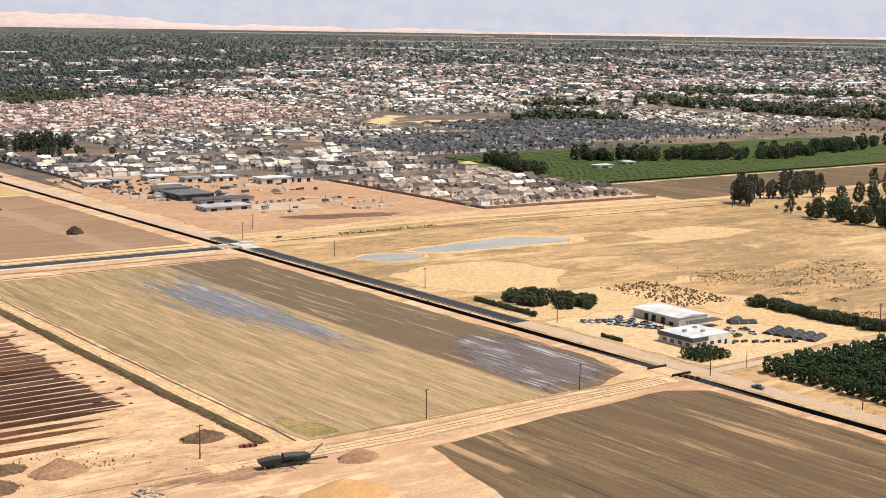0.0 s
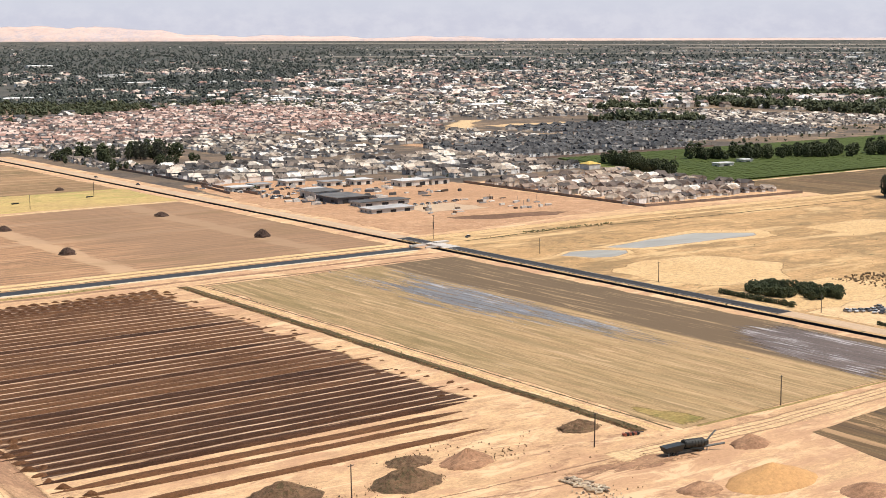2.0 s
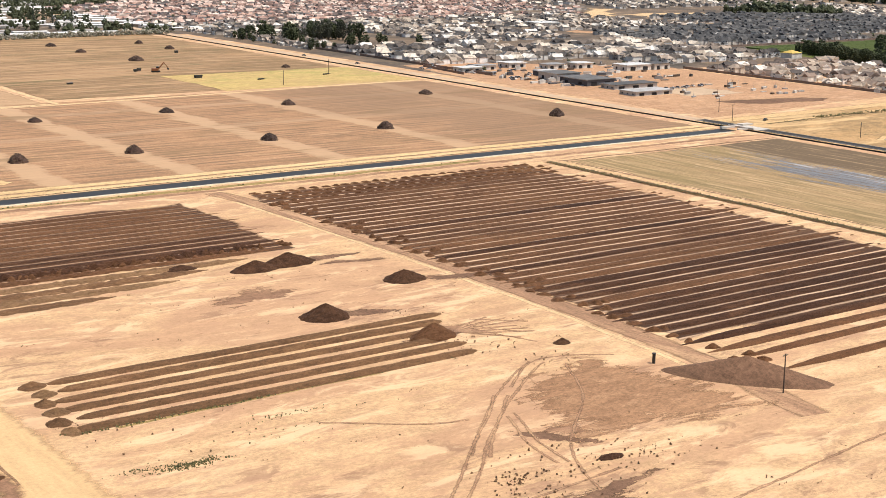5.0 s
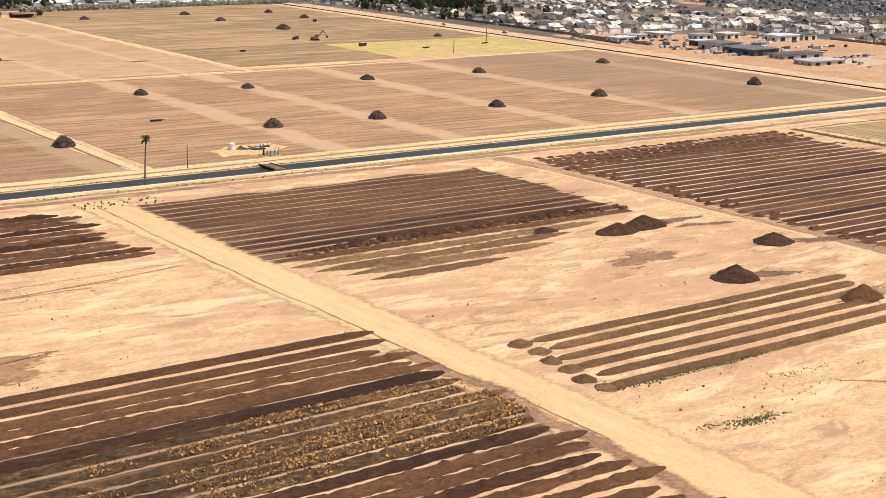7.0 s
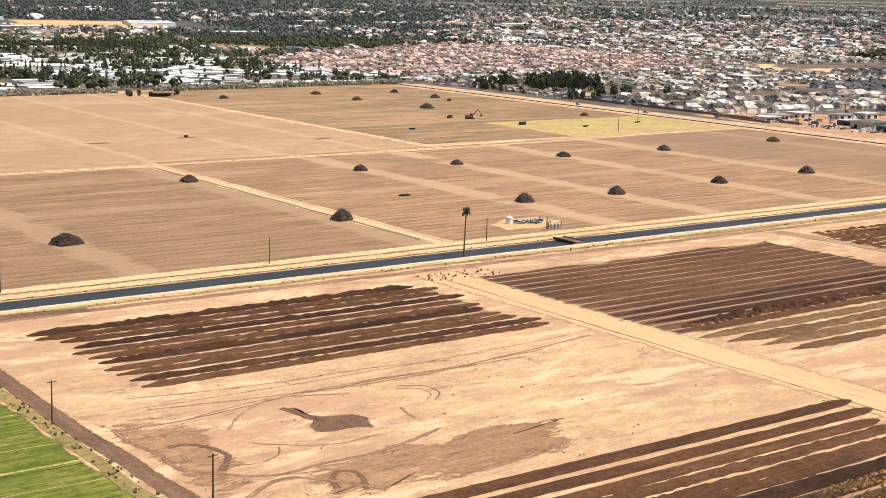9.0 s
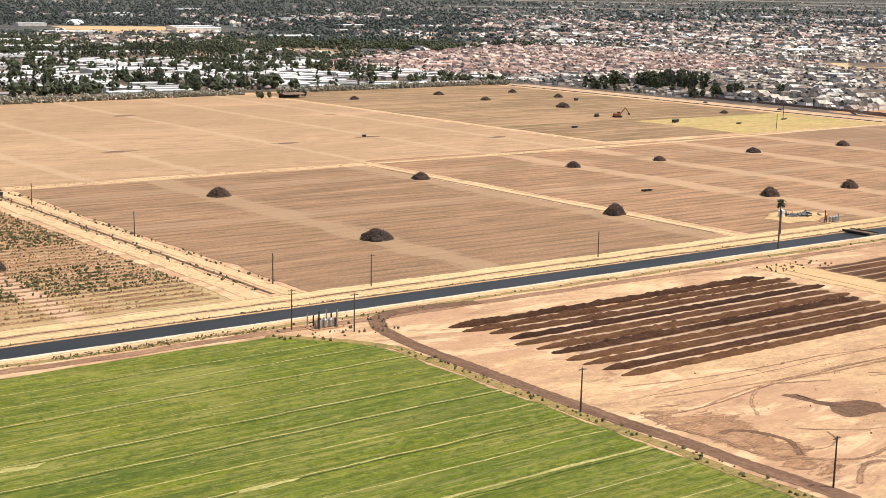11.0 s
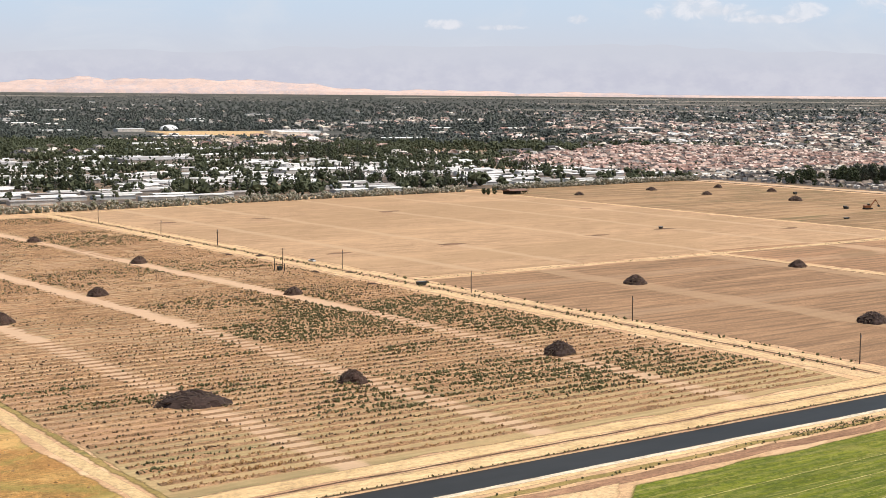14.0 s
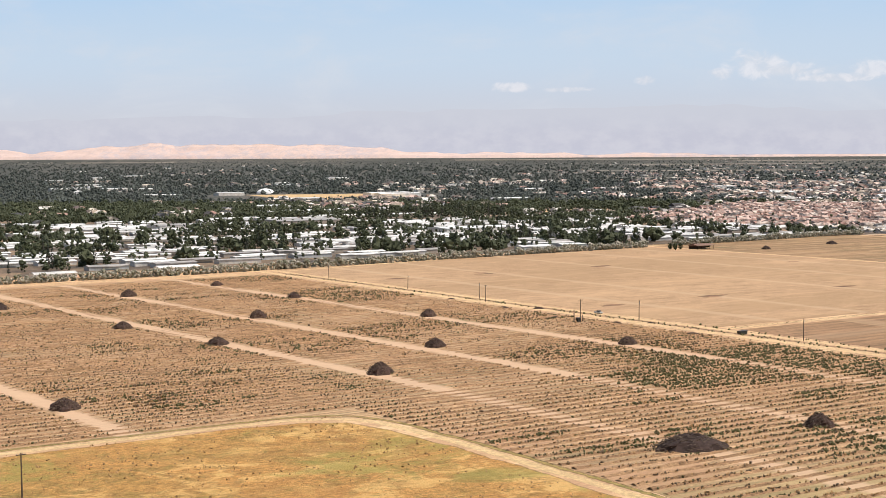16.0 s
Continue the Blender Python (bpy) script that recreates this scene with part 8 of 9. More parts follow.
# ---------------------------------------------------------------- vehicles
M_CARPAINT = painted("car_paint", [(0.7, 0.7, 0.7), (0.03, 0.03, 0.035), (0.1, 0.1, 0.11), (0.62, 0.62, 0.6), (0.05, 0.055, 0.06), (0.35, 0.35, 0.36), (0.72, 0.72, 0.7)], 0.3, spec=0.6)


def car_kit(pickup):
    l, w = (5.6, 2.0) if pickup else (4.6, 1.85)
    kit = []
    a = Acc()
    prof = [(-l / 2, 0.45), (-l / 2, 0.95), (-l / 2 + 1.2, 1.05), (l / 2 - 0.1, 1.05), (l / 2, 0.85), (l / 2, 0.45)]
    n = len(prof)
    a.add([(x, -w / 2, z) for x, z in prof] + [(x, w / 2, z) for x, z in prof], [tuple(range(n))[::-1], tuple(range(n, 2 * n))] + [(i, (i + 1) % n, n + (i + 1) % n, n + i) for i in range(n)])
    kit.append(("body", a.mesh("body", M_CARPAINT), None))
    a = Acc()
    c = [(-l / 2 + 1.25, 1.05), (-l / 2 + 2.0, 1.68), ((-l / 2 + 3.2) if pickup else l / 2 - 1.0, 1.68), ((-l / 2 + 3.5) if pickup else l / 2 - 0.3, 1.05)]
    a.add([(x, -w / 2 * 0.88, z) for x, z in c] + [(x, w / 2 * 0.88, z) for x, z in c], [(3, 2, 1, 0), (4, 5, 6, 7)] + [(i, (i + 1) % 4, 4 + (i + 1) % 4, 4 + i) for i in range(4)])
    kit.append(("cabin", a.mesh("cabin", M_GLASS), "dark glazed cabin"))
    a = Acc()
    a.box(c[1][0], c[2][0], -w / 2 * 0.84, w / 2 * 0.84, 1.68, 1.74)
    kit.append(("roof", a.mesh("roof", M_CARPAINT), None))
    for sx in (-1, 1):
        for sy in (-1, 1):
            a = Acc()
            a.rod((sx * l * 0.31, sy * (w / 2 - 0.22), 0.36), (sx * l * 0.31, sy * (w / 2 + 0.02), 0.36), 0.36, 0.36, 12)
            kit.append(("wheel", a.mesh("wheel", M_TYRE), "black wheel"))
            a = Acc()
            a.rod((sx * l * 0.31, sy * (w / 2 - 0.1), 0.36), (sx * l * 0.31, sy * (w / 2 + 0.04), 0.36), 0.2, 0.18, 10)
            kit.append(("rim", a.mesh("rim", M_STEEL), "grey metal rim"))
    return kit


CARS = [car_kit(False), car_kit(True)]


def car(x, y, turn, kind=0, label="parked car in the dusty yard", group="parked cars", name="car"):
    e = empty("pickup_truck" if kind else name, pose(x, y, 0.05, 0, 0, turn))
    tagged(e, label, "pickup truck" if kind else "car", group)
    wheel = e
    for nm, me, lb in CARS[kind]:
        ob = part(nm, me, None, wheel if nm == "rim" else e, lb or "")
        if nm == "wheel":
            wheel = ob


car(796.5, -449, 92, 1, "dark pickup truck driving along the dusty road", "")
for i in range(6):
    car(824 + i * 3.2 + rng.uniform(-0.5, 0.5), -312 - i * 1.2 + rng.uniform(-1, 1), 80 + rng.uniform(-8, 8), i % 2)
for i in range(9):
    car(833 + i * 1.6, -322 - i * 2.7, 15 + rng.uniform(-10, 10), i % 3 == 0)
for i in range(8):
    car(842 + rng.uniform(0, 6), -314 - i * 4.2, -80 + rng.uniform(-20, 20), i % 2)
for i in range(6):
    car(862 + i * 3.4, -372 + rng.uniform(-8, 8), rng.uniform(0, 180), i % 2)
car(884, -318, 30, 1)
for i in range(26):
    car(828 + rng.uniform(0, 70), 300 + rng.uniform(0, 120), rng.uniform(0, 180), i % 2, "vehicle parked on the building site", "vehicles on the building site")
for i in range(10):
    car(900 + i * 6.5, 186 + rng.uniform(-3, 3), 90 + rng.uniform(-9, 9), i % 2, "vehicle parked on the building site", "vehicles on the building site")
car(6.5, 404, 90, 1, "white pickup truck on the farm track", "")
car(797, 560, 90, 0, "car on the county road", "")
car(800, 470, -90, 1, "pickup truck on the county road", "")
car(834, 12, 20, 0, "pale car parked beside the cross road", "")

# ---------------------------------------------------------------- workshop and office
M_METALSIDE = painted("ribbed_metal_wall", [(0.50, 0.48, 0.45)], 0.6, vary=0.08)
M_METALROOF = painted("pale_metal_roof", [(0.62, 0.60, 0.56)], 0.5, vary=0.06)
M_GREYROOF = painted("grey_membrane_roof", [(0.40, 0.38, 0.36), (0.5, 0.48, 0.45), (0.3, 0.29, 0.28)], 0.7)
M_SHADEROOF = painted("slate_grey_roof", [(0.10, 0.098, 0.096), (0.14, 0.135, 0.13), (0.08, 0.078, 0.076)], 0.85, spec=0.15)
M_CHARCOAL = painted("charcoal_cladding", [(0.09, 0.09, 0.1)], 0.7)
# Near-black panels stand in for dark openings; no opening is cut.
M_DARKDOOR = painted("dark_doorway", [(0.02, 0.02, 0.022)], 0.8)
M_CREAM = painted("cream_render", [(0.66, 0.63, 0.57)], 0.85)


def boxed(x0, x1, y0, y1, z0, z1):
    a = Acc()
    a.box(x0, x1, y0, y1, z0, z1)
    return a


e = empty("workshop", Matrix.LocRotScale((866, -330, 0), Euler((0, 0, 0)), (0.84, 0.73, 0.82)))
tagged(e, "large metal workshop with a white gable roof", "workshop")
w = boxed(-12, 12, -22, 22, -0.2, 5.6)
w.add([(-12, -22, 5.6), (12, -22, 5.6), (0, -22, 6.9), (-12, 22, 5.6), (12, 22, 5.6), (0, 22, 6.9)], [(0, 1, 2), (4, 3, 5)])
part("wall", w, M_METALSIDE, e)
r = Acc()
gable_or_hip(r, -12, 12, -22, 22, 5.65, 1.35, False, over=0.35)
part("roof", r, M_METALROOF, e)
for y in (-15, -7, 2, 9):
    part("doorway", boxed(-12.08, -11.9, y - 2, y + 2, 0, 4.2 if y > -10 else 2.4), M_DARKDOOR, e, "near-black panel for a dark roller doorway")
for x in (-5, -2):
    part("window", boxed(x - 0.6, x + 0.6, -22.08, -21.9, 1.2, 2.4), M_GLASS, e)
for i in range(10):
    part("roof_rib", boxed(-0.1 - 12 * 0, 0.1, -21.6 + i * 4.7, -21.3 + i * 4.7, 6.95, 7.05), M_METALROOF, e)

e = empty("office", pose(838, -373, 0))
tagged(e, "low flat-roofed office with charcoal parapet and cream walls", "office building")
part("wall", boxed(-12, 13, -11, 11, -0.2, 4.2), M_CREAM, e)
part("parapet", boxed(-12.4, -2, -11.4, 11.4, 3.2, 5.2), M_CHARCOAL, e, "charcoal clad parapet")
part("roof", boxed(-11.9, 13.2, -10.9, 11.0, 4.2, 5.25), M_METALROOF, e)
for x, y in ((-4, 2), (3, -3), (6, 5)):
    part("air_conditioner", boxed(x - 0.9, x + 0.9, y - 0.7, y + 0.7, 5.25, 6.2), M_STEEL, e)
for y in (-8, -3, 2, 7):
    part("window", boxed(-12.08, -11.9, y - 1.3, y + 1.3, 0.9, 2.6), M_GLASS, e)
for x in (-8, -4, 1, 6):
    part("window", boxed(x - 1.2, x + 1.2, -11.08, -10.9, 0.9, 2.5), M_GLASS, e)
part("door", boxed(9.5, 11, -11.08, -10.9, 0, 2.4), M_DARKDOOR, e)

e = empty("carport", Matrix.LocRotScale((868, -352, 0), Euler((0, 0, 0)), (0.6, 0.9, 0.9)))
tagged(e, "long flat metal carport over parked vehicles", "carport")
part("roof", boxed(-17, 16, -3.5, 3.5, 3.6, 3.9), M_SHADEROOF, e)
for i in range(6):
    for s in (-3, 3):
        part("post", boxed(-16 + i * 6.2, -15.8 + i * 6.2, s - 0.1, s + 0.1, 0, 3.6), M_STEEL, e)
M_TARP = painted("black_netting", [(0.035, 0.035, 0.038), (0.05, 0.05, 0.05)], 0.8, vary=0.3)


def tunnel(x, y, l, r, turn):
    a = Acc()
    n = 9
    for s in (-1, 1):
        for i in range(n):
            w = math.pi * i / (n - 1)
            a.v.append((s * l / 2, r * math.cos(w), r * 0.62 * math.sin(w)))
    a.f = [(i, i + 1, n + i + 1, n + i) for i in range(n - 1)] + [tuple(range(n)), tuple(range(n, 2 * n))[::-1]]
    a.m = [0] * len(a.f)
    e = empty("shade_tunnel", pose(x, y, 0, 0, 0, turn))
    tagged(e, "low tunnel covered in black netting", "shade tunnel", "netted tunnels behind the yard")
    part("cover", a, M_TARP, e)
    for k in range(4):
        h = Acc()
        for i in range(n - 1):
            p, q = math.pi * i / (n - 1), math.pi * (i + 1) / (n - 1)
            xx = -l / 2 + l * k / 3
            h.rod((xx, 1.02 * r * math.cos(p), 0.64 * r * math.sin(p)), (xx, 1.02 * r * math.cos(q), 0.64 * r * math.sin(q)), 0.08, 0.08, 5)
        part("hoop", h, M_STEEL, e)


for i in range(5):
    tunnel(889 + i * 1.2, -378 - i * 5.6, 17, 2.5, 20)
tunnel(891, -356, 14, 3.0, -25)
tunnel(893, -349, 10, 2.4, 20)
for i in range(16):
    a = boxed(-0.9, 0.9, -0.6, 0.6, 0, rng.uniform(0.6, 1.4))
    ob = new("pallet", a.mesh("pallet", M_STICK))
    ob.matrix_basis = pose(852 + i * 1.9, -384 - i * 1.1 + rng.uniform(-2, 2), 0, 0, 0, rng.uniform(0, 90))
    tagged(ob, "small stack of brown pallets in the yard", "pallets", "stacks in the yard")

# ---------------------------------------------------------------- building site and block walls
M_BLOCKWALL = painted("block_wall", [(0.24, 0.17, 0.13)], 0.9)


def wall_run(name, x0, y0, x1, y1, h=2.2, label="brown concrete block wall round the suburb"):
    l = math.dist((x0, y0), (x1, y1))
    a = boxed(0, l, -0.15, 0.15, -0.2, h)
    for i in range(int(l / 6) + 1):
        a.box(i * 6 - 0.3, i * 6 + 0.3, -0.3, 0.3, -0.2, h + 0.2)
    ob = new(name, a.mesh(name, M_BLOCKWALL))
    ob.matrix_basis = pose(x0, y0, 0, 0, 0, math.degrees(math.atan2(y1 - y0, x1 - x0)))
    tagged(ob, label, "wall", kind="structure")


wall_run("wall_block", 1052, 300, 1054, 63)
wall_run("wall_block", 1054, 62, 1234, 50)
wall_run("wall_block", 1262, 455, 1560, 452)
wall_run("wall_block", 848, 330, 848, 640)
wall_run("wall_block", 840, 421, 831, 348, 2.0)




def site_building(x0, x1, y0, y1, h, wall, roof, label, doors=0, name="site_building"):
    e = empty(name, pose((x0 + x1) / 2, (y0 + y1) / 2, 0))
    tagged(e, label, "building")
    w, d = (x1 - x0) / 2, (y1 - y0) / 2
    part("wall", boxed(-w, w, -d, d, -0.2, h), wall, e)
    part("roof", boxed(-w - 0.8, w + 0.8, -d - 0.8, d + 0.8, h, h + 0.5), roof, e)
    part("fascia", boxed(-w - 0.9, -w - 0.7, -d - 0.9, d + 0.9, h - 0.1, h + 0.4), M_METALSIDE, e)
    doors = (doors + 2) // 3
    for i in range(doors):
        x = -w + (i + 0.5) * 2 * w / doors
        part("doorway", boxed(x - 0.2 * 2 * w / doors, x + 0.2 * 2 * w / doors, -d - 0.08, -d + 0.1, 0, h * 0.7), M_DARKDOOR, e)
        y = -d + (i + 0.5) * 2 * d / doors
        part("window", boxed(-w - 0.08, -w + 0.1, y - 0.12 * 2 * d / doors, y + 0.12 * 2 * d / doors, 0.8, h * 0.62), M_DARKDOOR, e)


site_building(853, 893, 158, 176, 3.2, M_METALSIDE, M_GREYROOF, "long low grey school building under construction", 7)
site_building(870, 918, 200, 216, 3.4, M_METALSIDE, M_SHADEROOF, "long low school building with a dark roof under construction", 9)
site_building(866, 896, 228, 262, 5.0, M_CHARCOAL, M_SHADEROOF, "dark school hall with a slate roof under construction", 5)
site_building(868, 894, 268, 292, 6.2, M_METALSIDE, M_SHADEROOF, "grey school hall with a dark roof under construction", 4)
site_building(884, 904, 300, 318, 4.2, M_CHARCOAL, M_GREYROOF, "dark school wing with a pale roof", 3)
site_building(985, 1016, 306, 324, 5.0, M_CREAM, M_METALROOF, "white flat-roofed school building", 5)
site_building(1018, 1038, 304, 320, 5.2, M_CREAM, M_SHADEROOF, "school building with a dark flat roof", 5)
site_building(958, 978, 344, 358, 4.6, M_CREAM, M_METALROOF, "white flat-roofed school building", 6)
site_building(930, 950, 352, 364, 4.0, M_CREAM, M_GREYROOF, "low cream school building", 4)
site_building(904, 924, 376, 392, 4.2, M_CREAM, M_METALROOF, "small white-walled school building", 4)
site_building(840, 862, 362, 376, 3.8, M_CREAM, M_METALROOF, "low white site office", 4)
site_building(868, 886, 372, 386, 3.8, M_CREAM, M_GREYROOF, "low white site office", 4)
site_building(1352, 1374, 254, 264, 4.5, M_CREAM, M_METALROOF, "pale farmhouse among the vines", 3, "farmhouse")
site_building(1410, 1424, 272, 282, 4.0, M_CREAM, M_METALROOF, "pale farm shed among the vines", 2, "farm_shed")
site_building(1275, 1310, 770, 800, 6.0, M_CREAM, M_METALROOF, "white flat-roofed hall in the suburb", 5, "hall")
M_YELLOWROOF = painted("yellow_underlay", [(0.6, 0.42, 0.1)], 0.7)
e = empty("house", pose(1240, 330, 0))
tagged(e, "unfinished house with bright yellow roof boarding", "house")
part("wall", boxed(-8, 8, -7, 7, -0.2, 5.6), M_CREAM, e)
r = Acc()
gable_or_hip(r, -8, 8, -7, 7, 5.6, 2.6, True)
part("roof", r, M_YELLOWROOF, e, "bright yellow roof boarding")
for i in range(30):
    a = Acc()
    k = rng.random()
    l = rng.uniform(2, 7)
    a.box(-l / 2, l / 2, -1, 1, 0, rng.uniform(0.5, 2.2))
    if k < 0.4:
        a.rod((0, 0, 0), (0, 0, rng.uniform(3, 7)), 0.15, 0.1, 6)
    ob = new("building_material", a.mesh("building_material", rng.choice((M_CREAM, M_CONCRETE, M_STICK, M_STEEL))))
    ob.matrix_basis = pose(930 + rng.uniform(-40, 75), 150 + rng.uniform(-45, 40), 0, 0, 0, rng.uniform(-20, 20))
    tagged(ob, "stack of building material on the graded earth", "material stack", "stacks on the building site")

srng = random.Random(77)
for i in range(110):
    a = Acc()
    l, w, h = srng.uniform(1.5, 9), srng.uniform(0.8, 3), srng.uniform(0.4, 2.6)
    a.box(-l / 2, l / 2, -w / 2, w / 2, 0, h)
    if srng.random() < 0.4:
        a.box(-l / 4, l / 3, -w / 2.2, w / 2.4, h, h + srng.uniform(0.3, 1.2))
    ob = new("building_material", a.mesh("building_material", srng.choice((M_CREAM, M_CREAM, M_CONCRETE, M_STICK, M_CHARCOAL, M_GREYROOF, M_SHADEROOF))))
    x, y = (srng.uniform(838, 866), srng.uniform(225, 365)) if i % 3 == 0 else (srng.uniform(905, 1010), srng.uniform(232, 312)) if i % 3 == 1 else (srng.uniform(845, 1060), srng.uniform(338, 366))
    ob.matrix_basis = pose(x, y, 0, 0, 0, srng.uniform(-25, 25))
    tagged(ob, "stack of building material on the graded earth", "material stack", "stacks on the building site")

# ---------------------------------------------------------------- field machines
def tracked_excavator(x, y, turn):
    e = empty("excavator", Matrix.LocRotScale((x, y, 0), Euler((0, 0, radians(turn))), (1.35, 1.35, 1.35)))
    tagged(e, "orange tracked excavator with a folded boom", "excavator")
    paint = painted("excavator_orange", [(0.26, 0.095, 0.03)], 0.5)
    for s in (-1, 1):
        t = Acc()
        t.box(-2.3, 2.3, s * 1.3 - 0.35, s * 1.3 + 0.35, 0.05, 1.0)
        for w in (-2.3, 2.3):
            t.rod((w, s * 1.3 - 0.35, 0.52), (w, s * 1.3 + 0.35, 0.52), 0.48, 0.48, 10)
        part("track", t, M_TYRE, e, "dark crawler track")
    h = boxed(-2.6, 1.6, -1.4, 1.4, 1.1, 2.5)
    part("house", h, paint, e)
    part("cab", boxed(0.3, 1.9, 0.2, 1.4, 2.5, 3.5), M_GLASS, e, "dark glazed cab")
    b = Acc()
    b.rod((1.6, -0.4, 2.0), (5.0, -0.4, 6.2), 0.4, 0.32, 6)
    part("boom", b, paint, e)
    b = Acc()
    b.rod((5.0, -0.4, 6.2), (7.6, -0.4, 2.8), 0.3, 0.22, 6)
    part("stick", b, paint, e)
    b = Acc()
    b.add([(7.2, -1.0, 2.9), (8.2, -1.0, 2.6), (7.9, -1.0, 1.5), (7.0, -1.0, 1.8), (7.2, 0.2, 2.9), (8.2, 0.2, 2.6), (7.9, 0.2, 1.5), (7.0, 0.2, 1.8)], [(0, 1, 2, 3), (7, 6, 5, 4), (0, 4, 5, 1), (1, 5, 6, 2), (2, 6, 7, 3), (3, 7, 4, 0)])
    part("bucket", b, M_DARKSTEEL, e)


tracked_excavator(604, 482, -20)


def screening_plant(x, y, turn):
    """A long dark wheeled soil screener with side and tail conveyors."""
    e = empty("soil_screener", pose(x, y, 0, 0, 0, turn))
    tagged(e, "long dark green mobile soil screener with two conveyor arms", "soil screener")
    part("chassis", boxed(-8.5, 8.5, -1.2, 1.2, 1.1, 1.6), M_DARKSTEEL, e)
    a = Acc()
    a.add([(-9, -1.5, 1.6), (-2.5, -1.5, 1.6), (-1.6, -1.8, 3.6), (-9.6, -1.8, 3.2), (-9, 1.5, 1.6), (-2.5, 1.5, 1.6), (-1.6, 1.8, 3.6), (-9.6, 1.8, 3.2)],
          [(0, 1, 2, 3), (7, 6, 5, 4), (0, 4, 5, 1), (1, 5, 6, 2), (3, 7, 4, 0), (3, 2, 6, 7)])
    part("hopper", a, M_DARKSTEEL, e)
    a = Acc()
    a.rod((-1.2, 0, 3.1), (7.0, 0, 2.7), 1.5, 1.5, 16)
    part("drum", a, M_DARKSTEEL, e)
    for i in range(7):
        a = Acc()
        a.rod((-0.8 + i * 1.25, 0, 3.1 - 0.06 * i), (-0.65 + i * 1.25, 0, 3.1 - 0.06 * i), 1.62, 1.62, 16)
        part("drum_ring", a, M_DARKSTEEL, e)
    part("engine_cover", boxed(6.9, 8.6, -1.2, 1.2, 1.6, 3.4), M_DARKSTEEL, e)
    for p, q in (((8.0, 0.6, 1.8), (14.5, 2.6, 5.2)), ((7.0, -0.8, 1.4), (14.0, -3.0, 2.2)), ((1.5, -1.2, 1.5), (3.0, -5.5, 2.4))):
        a = Acc()
        a.rod(p, q, 0.42, 0.36, 4)
        part("conveyor", a, M_DARKSTEEL, e)
    for px in (-6, -4.6, 5.2):
        for s in (-1, 1):
            a = Acc()
            a.rod((px, s * 0.9, 0.55), (px, s * 1.3, 0.55), 0.55, 0.55, 12)
            part("wheel", a, M_TYRE, e, "black wheel")
    for px in (-8, 8):
        for s in (-1, 1):
            part("leg", boxed(px - 0.15, px + 0.15, s * 1.2 - 0.15, s * 1.2 + 0.15, 0, 1.2), M_STEEL, e)


screening_plant(583, -431, -8)


M_REDSTEEL = painted("faded_red_paint", [(0.30, 0.09, 0.05)], 0.6, vary=0.25)


def implement(x, y, turn, label, n=4, paint=None):
    e = empty("farm_implement", pose(x, y, 0, 0, 0, turn))
    tagged(e, label, "farm implement")
    part("frame", boxed(-3.2, 3.2, -0.3, 0.3, 0.7, 1.0), paint or M_DARKSTEEL, e)
    for i in range(n):
        a = Acc()
        px = -2.6 + 5.2 * i / (n - 1)
        a.rod((px, -0.8, 0.55), (px, 0.9, 0.55), 0.55, 0.55, 10)
        part("roller", a, M_TYRE if i % 2 else paint or M_DARKSTEEL, e)
    part("hitch", boxed(3.2, 5.2, -0.12, 0.12, 0.6, 0.85), M_DARKSTEEL, e)


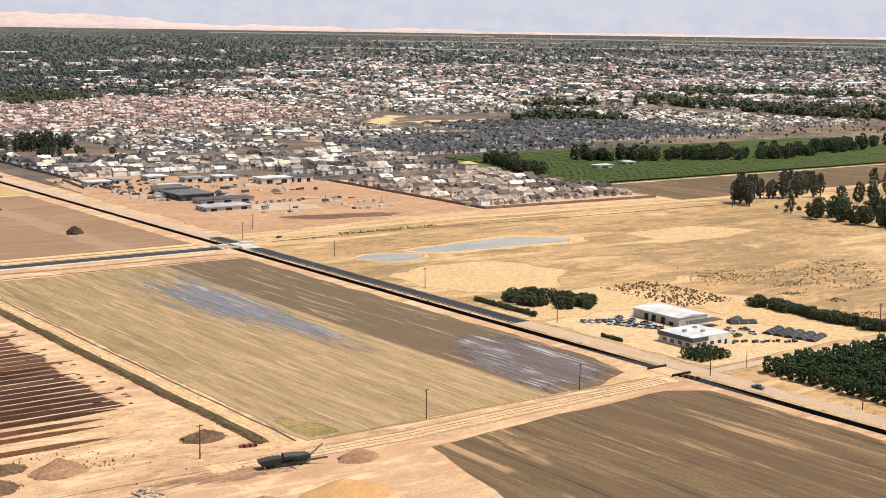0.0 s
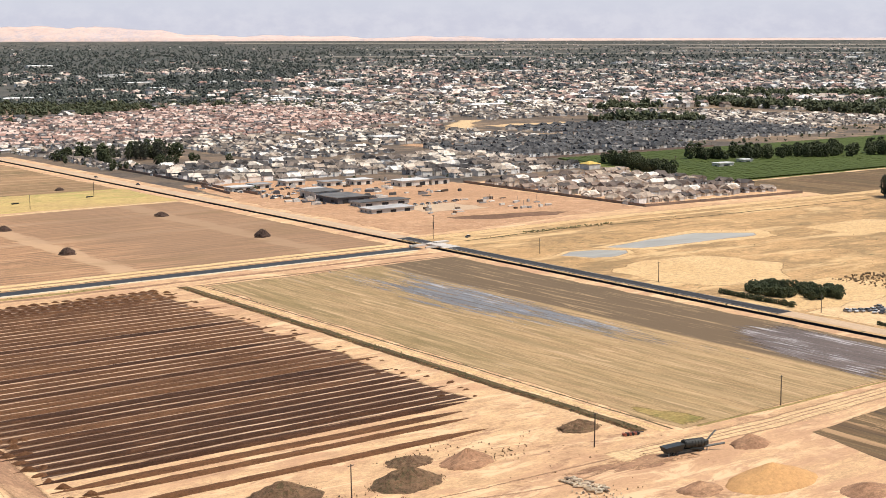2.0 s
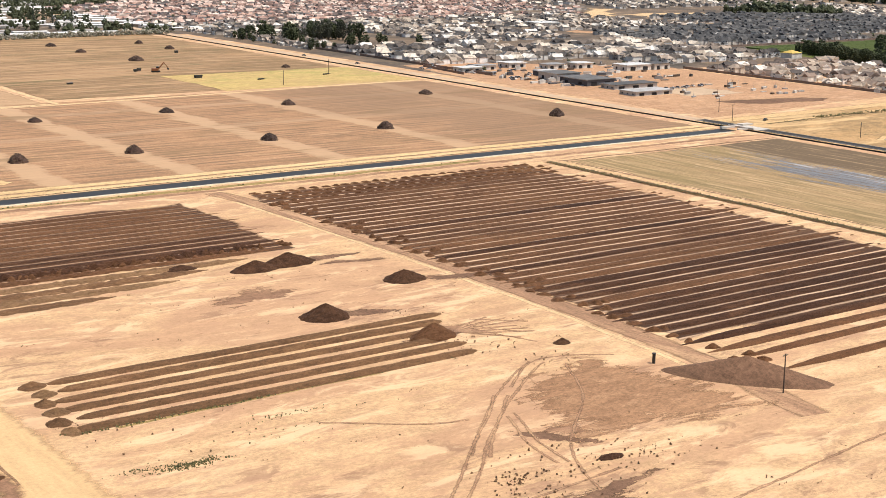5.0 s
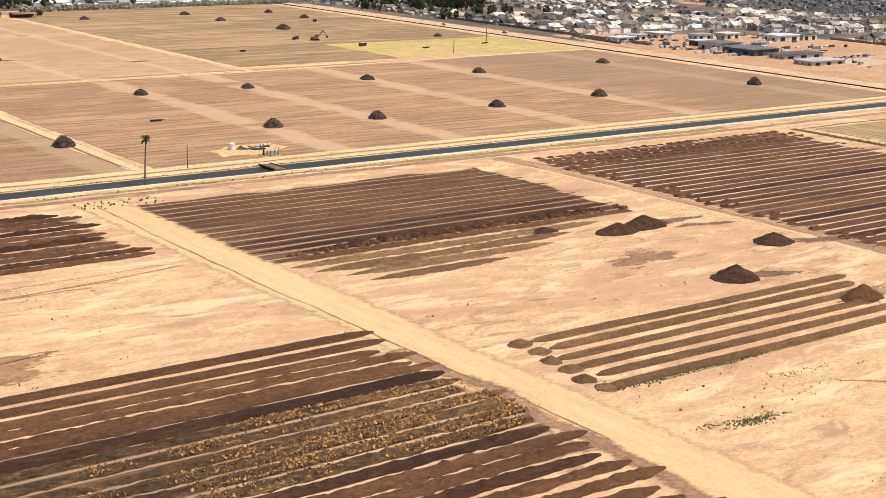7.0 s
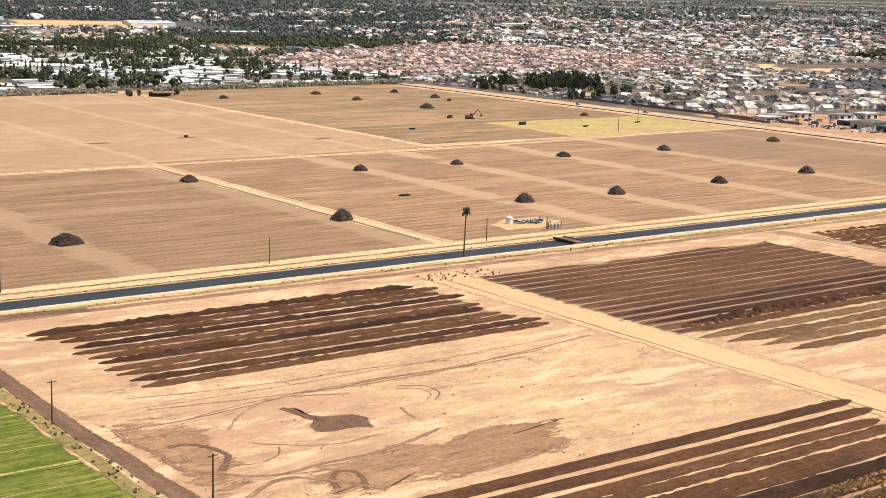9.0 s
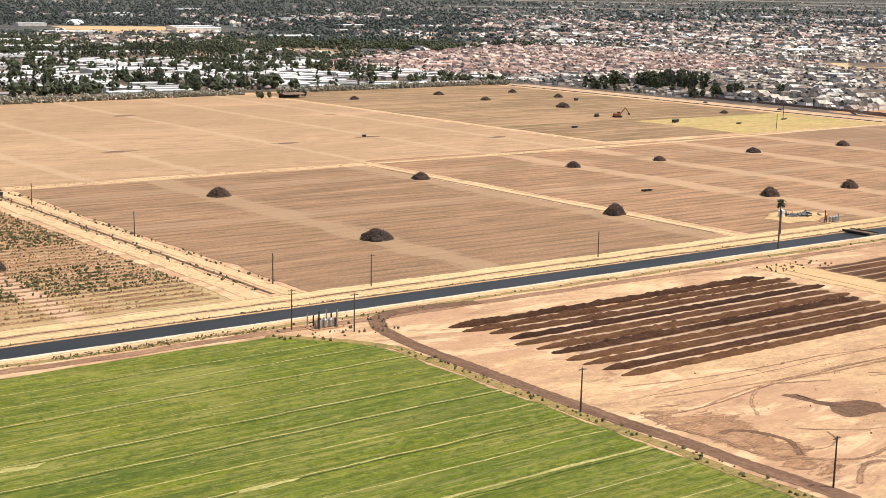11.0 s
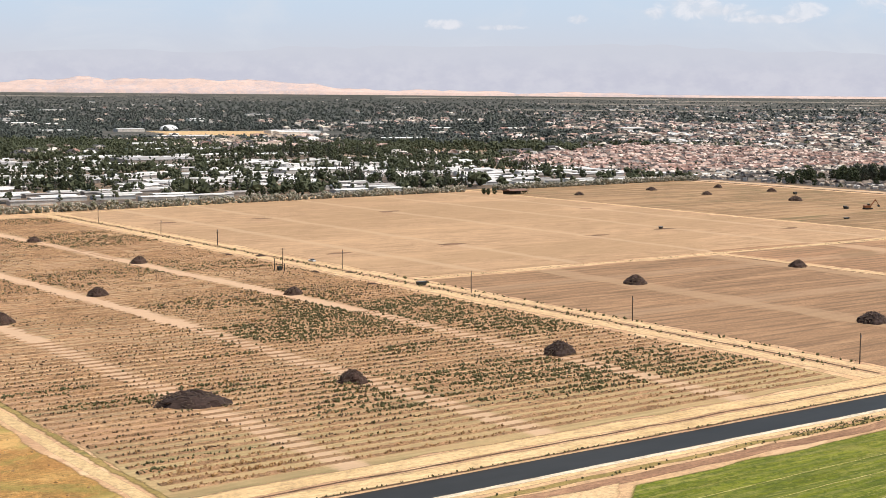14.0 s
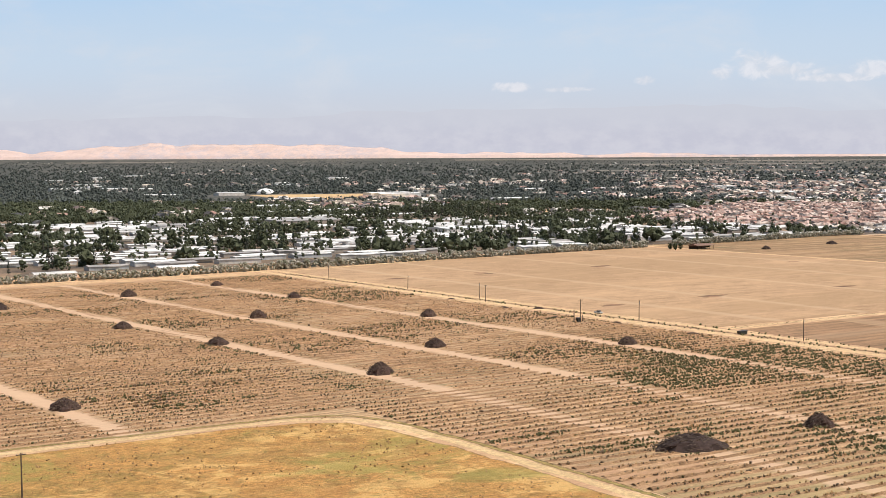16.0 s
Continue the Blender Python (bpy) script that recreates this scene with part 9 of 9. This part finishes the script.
implement(583, -405, -12, "faded red disc harrow parked beside the field drain", 6, M_REDSTEEL)
implement(298, 141, 0, "rusty brown tractor implement standing on the tilled field", 5, M_BRUSH)
implement(655, 392, 15, "dark machinery standing among the yellow weeds", 4)
implement(724, 402, 10, "dark machinery standing among the yellow weeds", 3)
for x, y, l, w, h, tn, lb in ((615, 425, 7, 2.6, 2.4, 10, "dark cargo container on the cleared field"), (591, 494, 3, 2.4, 2.0, 0, "dark metal bin beside the excavator"), (597, 500, 3, 2.4, 2.0, 20, "dark metal bin beside the excavator"),
                              (700, 640, 3.2, 2.4, 2.2, 0, "dark metal bin on the cleared field"), (1, 291, 5.0, 2.4, 1.7, 0, "dark metal bin beside the farm track"),
                              (321, 446, 2.4, 2, 1.6, 0, "dark metal bin on the fallow field"), (506, 428, 5, 2, 1.2, 0, "low dark trailer on the dirt track")):
    e = empty("metal_bin", pose(x, y, 0.1, 0, 0, tn))
    tagged(e, lb, "bin")
    b = Acc()
    b.add([(-l / 2 * 0.85, -w / 2, 0.1), (l / 2 * 0.85, -w / 2, 0.1), (l / 2, -w / 2, h), (-l / 2, -w / 2, h), (-l / 2 * 0.85, w / 2, 0.1), (l / 2 * 0.85, w / 2, 0.1), (l / 2, w / 2, h), (-l / 2, w / 2, h)],
          [(0, 1, 2, 3), (7, 6, 5, 4), (0, 4, 5, 1), (1, 5, 6, 2), (3, 7, 4, 0), (3, 2, 6, 7)])
    part("body", b, M_DARKSTEEL, e)
    part("rim", boxed(-l / 2 - 0.08, l / 2 + 0.08, -w / 2 - 0.08, w / 2 + 0.08, h - 0.15, h + 0.02), M_STEEL if l < 3 else M_DARKSTEEL, e)
    for s in (-1, 1):
        part("skid", boxed(-l / 2 * 0.8, l / 2 * 0.8, s * w / 3 - 0.1, s * w / 3 + 0.1, -0.1, 0.1), M_DARKSTEEL, e)
# post with a collar beside the long bank
e = empty("standpipe", pose(376, -343, 0))
tagged(e, "short dark standpipe on bare ground", "standpipe")
a = Acc()
a.rod((0, 0, -0.3), (0, 0, 3.0), 0.5, 0.5, 10)
part("pipe", a, M_DARKSTEEL, e)
a = Acc()
a.rod((0, 0, 2.9), (0, 0, 3.2), 0.65, 0.65, 10)
part("cap", a, M_DARKSTEEL, e)
# open barn before the hedge
e = empty("barn", pose(462, 782, 0))
tagged(e, "low open barn with a rusty brown roof", "barn")
r = Acc()
gable_or_hip(r, -11, 11, -6, 6, 3.6, 1.6, False, over=0.6)
part("roof", r, painted("rusty_roof", [(0.22, 0.13, 0.09)], 0.8, vary=0.3), e)
part("wall", boxed(-11, 11, 5.4, 5.7, 0, 3.6), M_STICK, e)
for x in (-10.5, -5, 0, 5, 10.5):
    part("post", boxed(x - 0.15, x + 0.15, -5.8, -5.5, 0, 3.5), M_POLE, e)
grove("broadleaf", 430, 445, 785, 795, 4, 0.55, "trees round the barn")
grove("broadleaf", 470, 486, 788, 796, 5, 0.6, "trees round the barn")

# ---------------------------------------------------------------- scaled to K
for ob in list(scene.objects):
    if ob.parent is None and ob not in (cam, sun):
        ob.matrix_basis = Matrix.Diagonal((K, K, K, 1)) @ ob.matrix_basis
